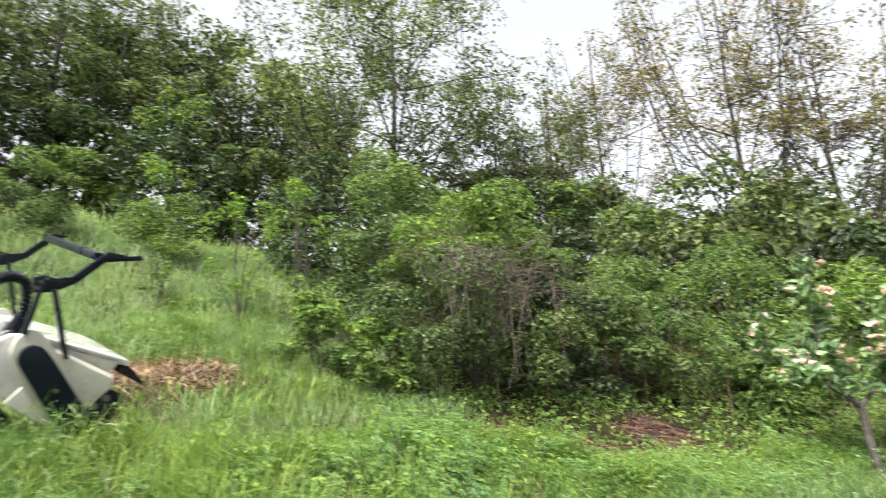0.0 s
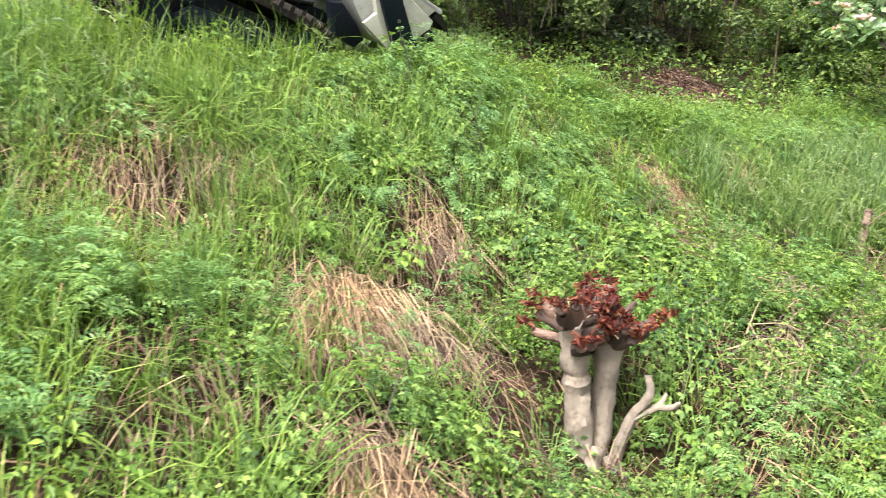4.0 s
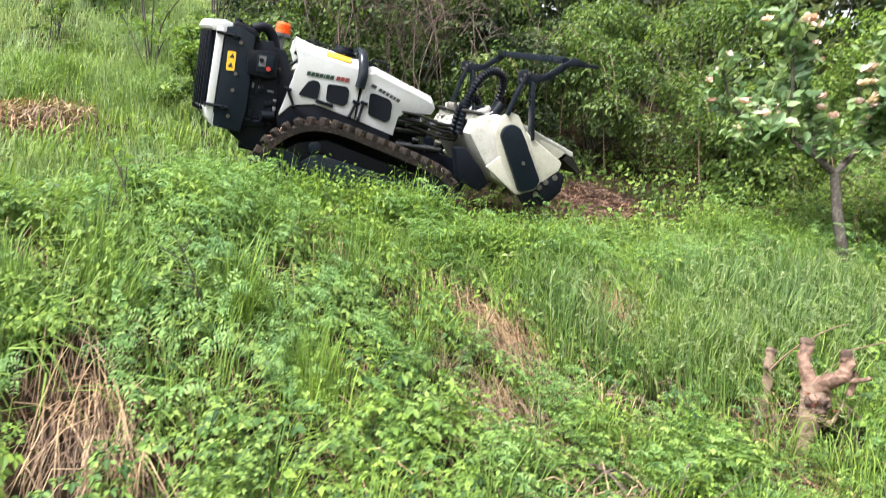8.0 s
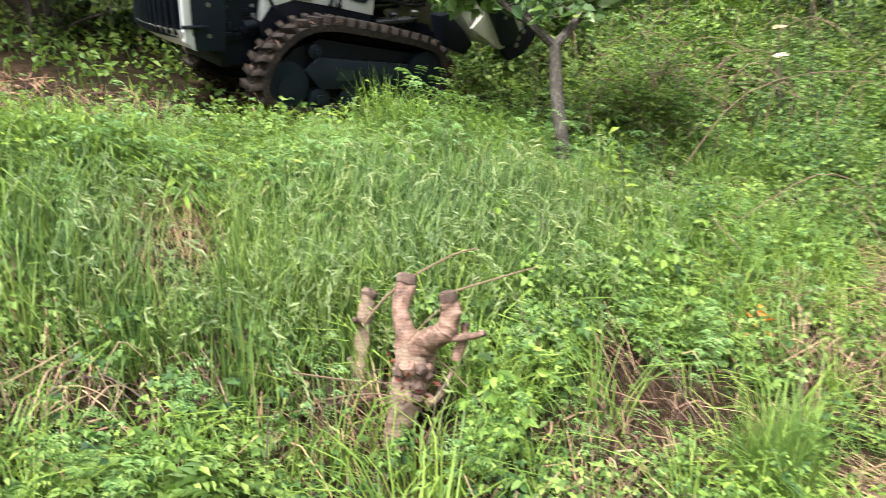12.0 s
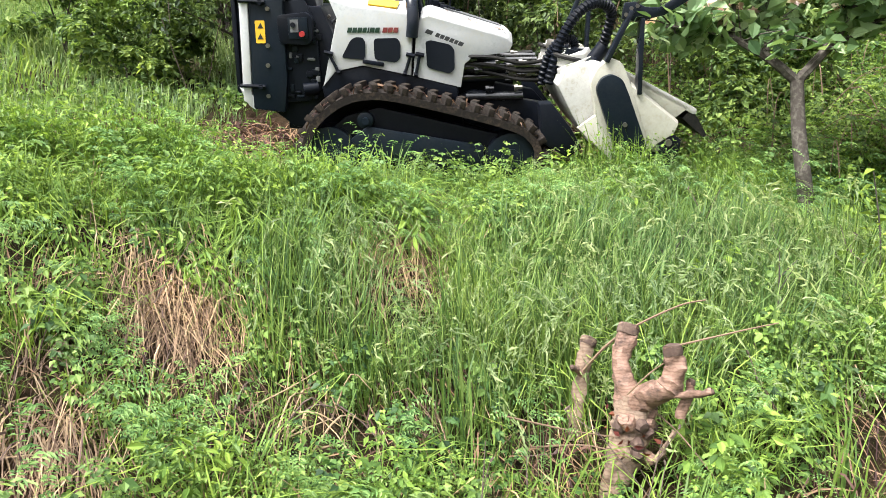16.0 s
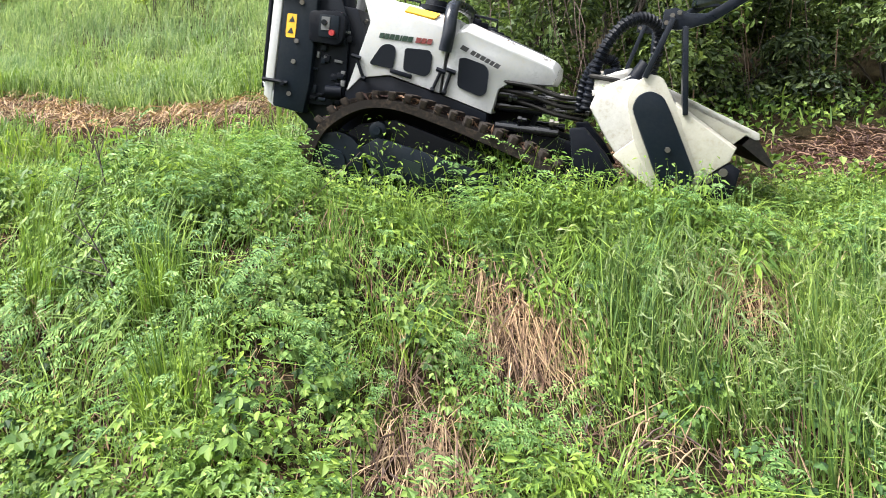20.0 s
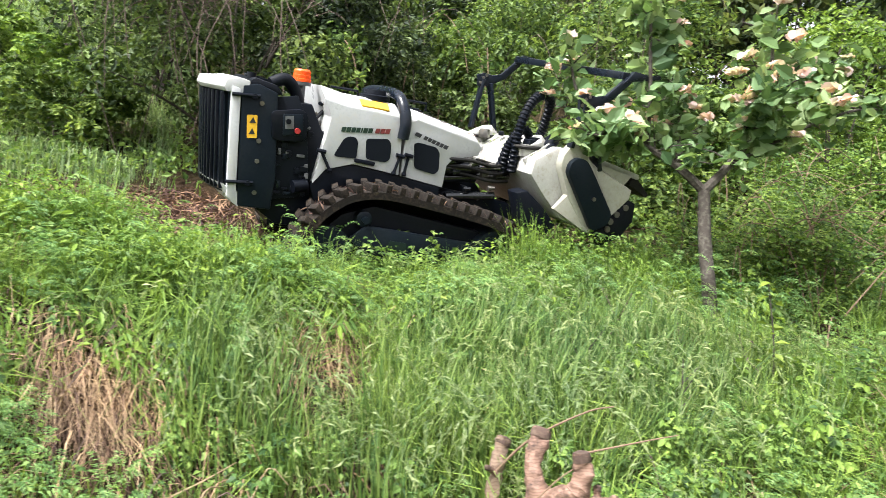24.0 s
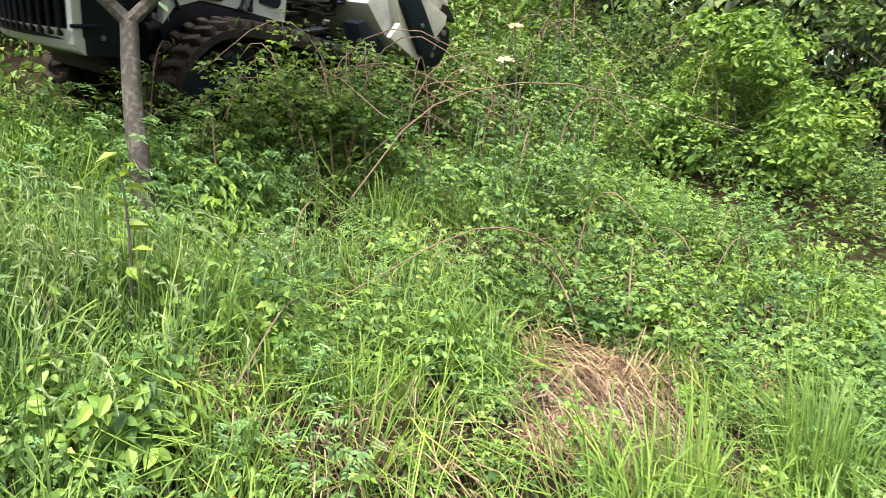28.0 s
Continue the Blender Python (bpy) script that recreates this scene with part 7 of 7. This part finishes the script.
def build_small_plants():
    rng = np.random.default_rng(9)
    # yellow-green shoot beside the fruit tree
    for x, y, h, mat, name, label, n, size in (
            (7.17, 5.07, 0.66, YELLOW_LEAF, "young_shoot", "yellow-green young shoot in the grass", 18, 0.078),
            (6.90, 5.00, 0.30, BRIGHT, "leafy_plant", "broad-leaved plant in the tall grass", 16, 0.075),
            (1.85, 5.42, 0.40, BRIGHT, "leafy_plant", "broad-leaved plant on the bank", 16, 0.11),
            (1.24, 2.66, 0.22, BRIGHT, "leafy_plant", "round-leaved plant beside the straw", 40, 0.045),
            (7.12, 4.14, 0.22, ORANGE_LEAF, "orange_plant", "small plant with orange and yellow leaves", 9, 0.07)):
        z0 = float(ground_z(x, y))
        root = tagged(new(name), label, "plant")
        root.matrix_world = pose(x, y, z0)
        q = curve([(0, 0, -0.02), (0.02, 0.0, h * 0.5), (0.0, 0.02, h)], 3)
        part("stalk", limb_mesh([(q, list(np.linspace(0.006, 0.003, len(q))))], 6), DARK_BARK, root)
        a = np.arange(n) * 2.4
        t = np.linspace(0.35, 1.0, n)
        r = size * (0.9 - 0.35 * t) * (1 + 0.6 * (n > 30) * rng.random(n) * 2)
        c = np.stack([r * np.cos(a), r * np.sin(a), t * h], 1)
        for k in range(n):
            v, f = leaf_arrays(c[k:k + 1], np.array([size * rng.uniform(0.7, 1.2)]), rng, 0.5, 0.6, np.array([[math.cos(a[k]), math.sin(a[k]), -0.1]]))
            ob = new("leaf", np_mesh("leaf", v, f, mat))
            ob.parent = root
    # heaps of dead cane among the weeds
    for cx, cy, R, n in ((3.75, 3.38, 0.30, 26), (3.30, 3.02, 0.34, 30), (3.02, 2.72, 0.26, 18), (4.42, 4.62, 0.22, 12)):
        root = tagged(new("brush_heap"), "heap of thin dry bramble canes lying in the weeds", "brushwood", group="dead brush on the bank")
        root.matrix_world = pose(cx, cy, float(ground_z(cx, cy)))
        for k in range(n):
            a, L = rng.normal(0.15, 0.6), R * rng.uniform(0.5, 1.3)
            m = Vector((rng.normal(0, R * 0.4), rng.normal(0, R * 0.35), 0))
            ends = []
            for s in (-1, 0, 1):
                p = m + Vector((math.cos(a), math.sin(a), 0)) * L * 0.5 * s
                p.z = float(ground_z(cx + p.x, cy + p.y)) - root.matrix_world.translation.z + rng.uniform(0.03, 0.17) + (0.05 if s == 0 else 0)
                ends.append(p)
            part("cane", limb_mesh([(curve(ends, 3), list(np.linspace(0.0042, 0.0018, 7)))], 5), STALK if k % 3 else TWIG, root)
    # ferns in the weeds
    for x, y, size, count in ((4.45, 3.95, 0.34, 9), (3.55, 3.3, 0.28, 7), (5.05, 3.45, 0.26, 6)):
        z0 = float(ground_z(x, y))
        root = tagged(new("fern"), "green fern with feathery fronds among the weeds", "fern", group="ferns on the bank")
        root.matrix_world = pose(x, y, z0)
        for k in range(count):
            a = k * 6.283 / count + rng.normal(0, 0.2)
            ln = size * rng.uniform(0.8, 1.2)
            s = np.linspace(0.18, 1.0, 13)
            mid = np.stack([np.cos(a) * ln * s, np.sin(a) * ln * s, 0.30 * np.sin(s * 2.1) * size * 1.6 + 0.02], 1)
            w = 0.30 * ln * np.sin(np.pi * np.clip(s * 0.9 + 0.08, 0, 0.98))
            pairs = []
            for sd in (-1, 1):
                side = np.array([-math.sin(a), math.cos(a), 0.0]) * sd
                axis = side + np.array([math.cos(a), math.sin(a), -0.2]) * 0.45
                pairs.append(leaf_arrays(mid + axis * (w * 0.5)[:, None], w, rng, 0.30, 0.92, np.tile(axis, (13, 1)), oval=True))
            v, f = joined(pairs)
            ob = new("frond", np_mesh("frond", v, f, WEEDS))
            ob.parent = root
    # dark bare sprigs
    for x, y, h in ((1.95, 5.15, 0.5), (1.75, 5.0, 0.4), (2.3, 4.7, 0.42), (6.35, 4.75, 0.45), (5.9, 5.05, 0.4)):
        root = tagged(new("bare_sprig"), "dark leafless sprig standing in the grass", "sprig", group="bare sprigs in the grass")
        root.matrix_world = pose(x, y, float(ground_z(x, y)))
        d = Vector((rng.normal(0, 0.2), rng.normal(0, 0.1), h))
        q = curve([(0, 0, -0.03), tuple(d * 0.5 + Vector((0.02, 0, 0))), tuple(d)], 4)
        part("stem", limb_mesh([(q, list(np.linspace(0.006, 0.002, len(q))))], 6), DARK_BARK, root)
        for k in range(4):
            s = q[3 + k] if k + 3 < len(q) else q[-2]
            e = s + Vector((rng.normal(0, 0.09), rng.normal(0, 0.06), rng.uniform(0.04, 0.14)))
            part("twig", limb_mesh([([s, s.lerp(e, 0.5), e], [0.003, 0.0025, 0.0015])], 5), DARK_BARK, root)
    # white umbels in the brambles
    for x, y, z in ((10.35, 6.58, 3.28), (10.85, 6.62, 3.72), (9.9, 6.2, 2.95)):
        z0 = float(ground_z(x, y))
        root = tagged(new("white_flower"), "white flower head on a stalk among brambles", "flower", group="white flowers in the brambles")
        root.matrix_world = pose(x, y, z0)
        q = curve([(0, 0, -0.02), (0.02, 0, (z - z0) * 0.5), (0, 0, z - z0)], 3)
        part("stalk", limb_mesh([(q, [0.006] * len(q))], 6), DARK_BARK, root)
        for k in range(14):
            a, r = k * 2.4, 0.016 * math.sqrt(k)
            v, f = leaf_arrays(np.array([[r * math.cos(a), r * math.sin(a), z - z0 - r * 0.3]]), np.array([0.045]), rng, 0.95, 0.7, oval=True)
            ob = new("petal", np_mesh("petal", v, f, WHITE_PETAL))
            ob.parent = root

    # bramble sprays hanging over the cleared soil
    for x, y, z, dx, drop in ((5.9, 9.75, 1.35, -0.4, 0.75), (6.6, 9.6, 1.5, 0.35, 0.9), (7.1, 9.3, 1.4, -0.25, 0.8), (5.2, 8.9, 1.2, 0.3, 0.6), (6.2, 9.8, 1.7, 0.6, 0.7), (7.6, 9.2, 1.3, 0.3, 0.7), (8.0, 8.6, 1.1, -0.4, 0.5)):
        z0 = float(ground_z(x, y))
        root = tagged(new("bramble_spray"), "arching bramble shoot hanging over the churned soil", "bramble", group="bramble shoots over the soil")
        root.matrix_world = pose(x, y, z0)
        q = curve([(0, 0, -0.03), (dx * 0.2, -0.10, z * 0.7), (dx * 0.6, -0.40, z), (dx * 0.9, -0.65, z - drop * 0.4), (dx, -0.75, z - drop)], 6)
        part("cane", limb_mesh([(q, list(np.linspace(0.007, 0.003, len(q))))], 6), DRY_CANE, root)
        n = 170
        t = rng.uniform(0.3, 1.0, n)
        c = np.array([tuple(q[int(s * (len(q) - 1))]) for s in t]) + rng.normal(0, 0.07, (n, 3))
        v, f = leaf_arrays(c, rng.uniform(0.04, 0.085, n), rng, 0.6, 0.5, oval=True)
        ob = new("foliage", np_mesh("foliage", v, f, LEAFY))
        ob.parent = root


build_small_plants()


# ---------------------------------------------------------------- movement
MULCHER_ROWS = [
    (0, -2.600, 5.120, 3.210, 16.30, -3.00, 17.10),
    (0.5, -2.335, 5.263, 3.284, 15.77, -1.44, 17.26),
    (1, -2.065, 5.401, 3.351, 15.17, 0.82, 17.48),
    (1.5, -1.780, 5.558, 3.394, 15.52, 1.43, 17.65),
    (2, -1.441, 5.685, 3.422, 19.14, 0.53, 17.77),
    (2.5, -1.177, 5.806, 3.429, 19.52, -0.79, 17.73),
    (3, -0.917, 5.916, 3.482, 17.78, 0.30, 17.68),
    (3.5, -0.573, 5.993, 3.586, 17.06, 4.74, 16.78),
    (7.5, 2.164, 6.852, 3.732, 0.89, 11.83, 13.43),
    (8, 2.511, 6.968, 3.692, -1.34, 10.28, 13.74),
    (8.5, 2.844, 7.060, 3.658, -3.09, 8.96, 14.27),
    (9, 3.167, 7.117, 3.611, -3.81, 7.30, 15.25),
    (9.5, 3.494, 7.155, 3.562, -2.92, 4.88, 16.73),
    (10, 3.830, 7.165, 3.534, -1.63, 2.61, 18.19),
    (10.5, 4.197, 7.183, 3.526, -1.03, 1.03, 19.05),
    (11, 4.553, 7.198, 3.531, -1.37, 0.95, 19.56),
    (12.5, 5.393, 7.158, 3.455, 11.56, -7.45, 15.32),
    (13, 5.371, 7.117, 3.438, 10.87, -7.44, 13.64),
    (13.5, 5.145, 7.108, 3.411, 10.10, -6.77, 13.31),
    (15.5, 4.551, 7.208, 3.406, -9.61, 2.93, 16.59),
    (16, 4.328, 7.143, 3.407, -10.83, 5.12, 17.37),
    (16.5, 4.114, 7.096, 3.416, -10.55, 5.93, 17.38),
    (17, 3.879, 7.033, 3.425, -9.09, 7.16, 16.80),
    (17.5, 3.669, 6.926, 3.481, -6.38, 11.73, 16.58),
    (18, 3.426, 6.848, 3.518, -4.52, 13.11, 15.21),
    (18.5, 3.188, 6.770, 3.514, -3.14, 13.31, 14.54),
    (19, 2.972, 6.669, 3.511, -1.44, 13.47, 13.70),
    (19.5, 2.764, 6.593, 3.507, -0.34, 13.99, 12.05),
    (20, 2.555, 6.498, 3.521, 1.05, 14.91, 11.24),
    (20.5, 2.425, 6.444, 3.478, 4.37, 12.31, 11.45),
    (21, 2.521, 6.462, 3.451, 5.24, 11.37, 12.11),
    (21.5, 2.813, 6.558, 3.449, 4.68, 10.76, 13.56),
    (23.5, 4.132, 6.785, 3.255, 3.21, 2.81, 15.70),
    (24, 4.502, 6.756, 3.231, 6.27, 0.41, 15.57),
    (24.5, 4.861, 6.651, 3.142, 10.81, -5.20, 14.97),
    (25, 5.168, 6.755, 3.157, 9.69, -6.35, 15.32),
    (25.5, 5.507, 6.792, 3.240, 7.28, -2.85, 14.83),
    (26.5, 6.184, 6.800, 3.312, 2.70, -1.50, 12.23),
    (28, 7.366, 7.054, 3.383, 13.38, -6.08, 12.73),
]
# lift of the cutting head about its arm hinge, in degrees
HEAD_ROWS = [(0.0, 0.0), (12.5, 0.0), (14.0, -6.0), (15.5, -9.0), (16.5, -7.8), (17.0, -7.8), (17.5, -1.9), (18.0, 0.0), (21.5, 0.0), (23.5, 2.0), (28.0, 2.0)]


def motions():
    walk(mulcher, [(r[0], pose(r[1], r[2], r[3], r[6], r[5], r[4])) for r in MULCHER_ROWS])
    hinge = Matrix.Translation((1.30, 0, -0.42))
    walk(mulching_head, [(t, hinge @ pose(0, 0, 0, 0, -a, 0) @ hinge.inverted()) for t, a in HEAD_ROWS])
    # way driven, by which the lugs run round the belts
    times = [r[0] for r in MULCHER_ROWS]
    run = [0.0]
    for p, q in zip(MULCHER_ROWS, MULCHER_ROWS[1:]):
        a = radians((p[4] + q[4]) / 2)
        run.append(run[-1] + (q[1] - p[1]) * math.cos(a) + (q[2] - p[2]) * math.sin(a))
    total, at = belt_path()
    steps = [0.2 * k for k in range(141)]
    for ob, y, s0 in LUG_KEYS:
        rows = []
        for t in steps if y < 0 else (0.0, 28.0):
            p, d = at(s0 + (float(np.interp(t, times, run)) if y < 0 else 0.0))
            m = Matrix(((d.x, 0, -d.z), (0, 1, 0), (d.z, 0, d.x))).to_4x4()
            m.translation = (p.x, y, p.z)
            rows.append((t, m))
        walk(ob, rows)


motions()
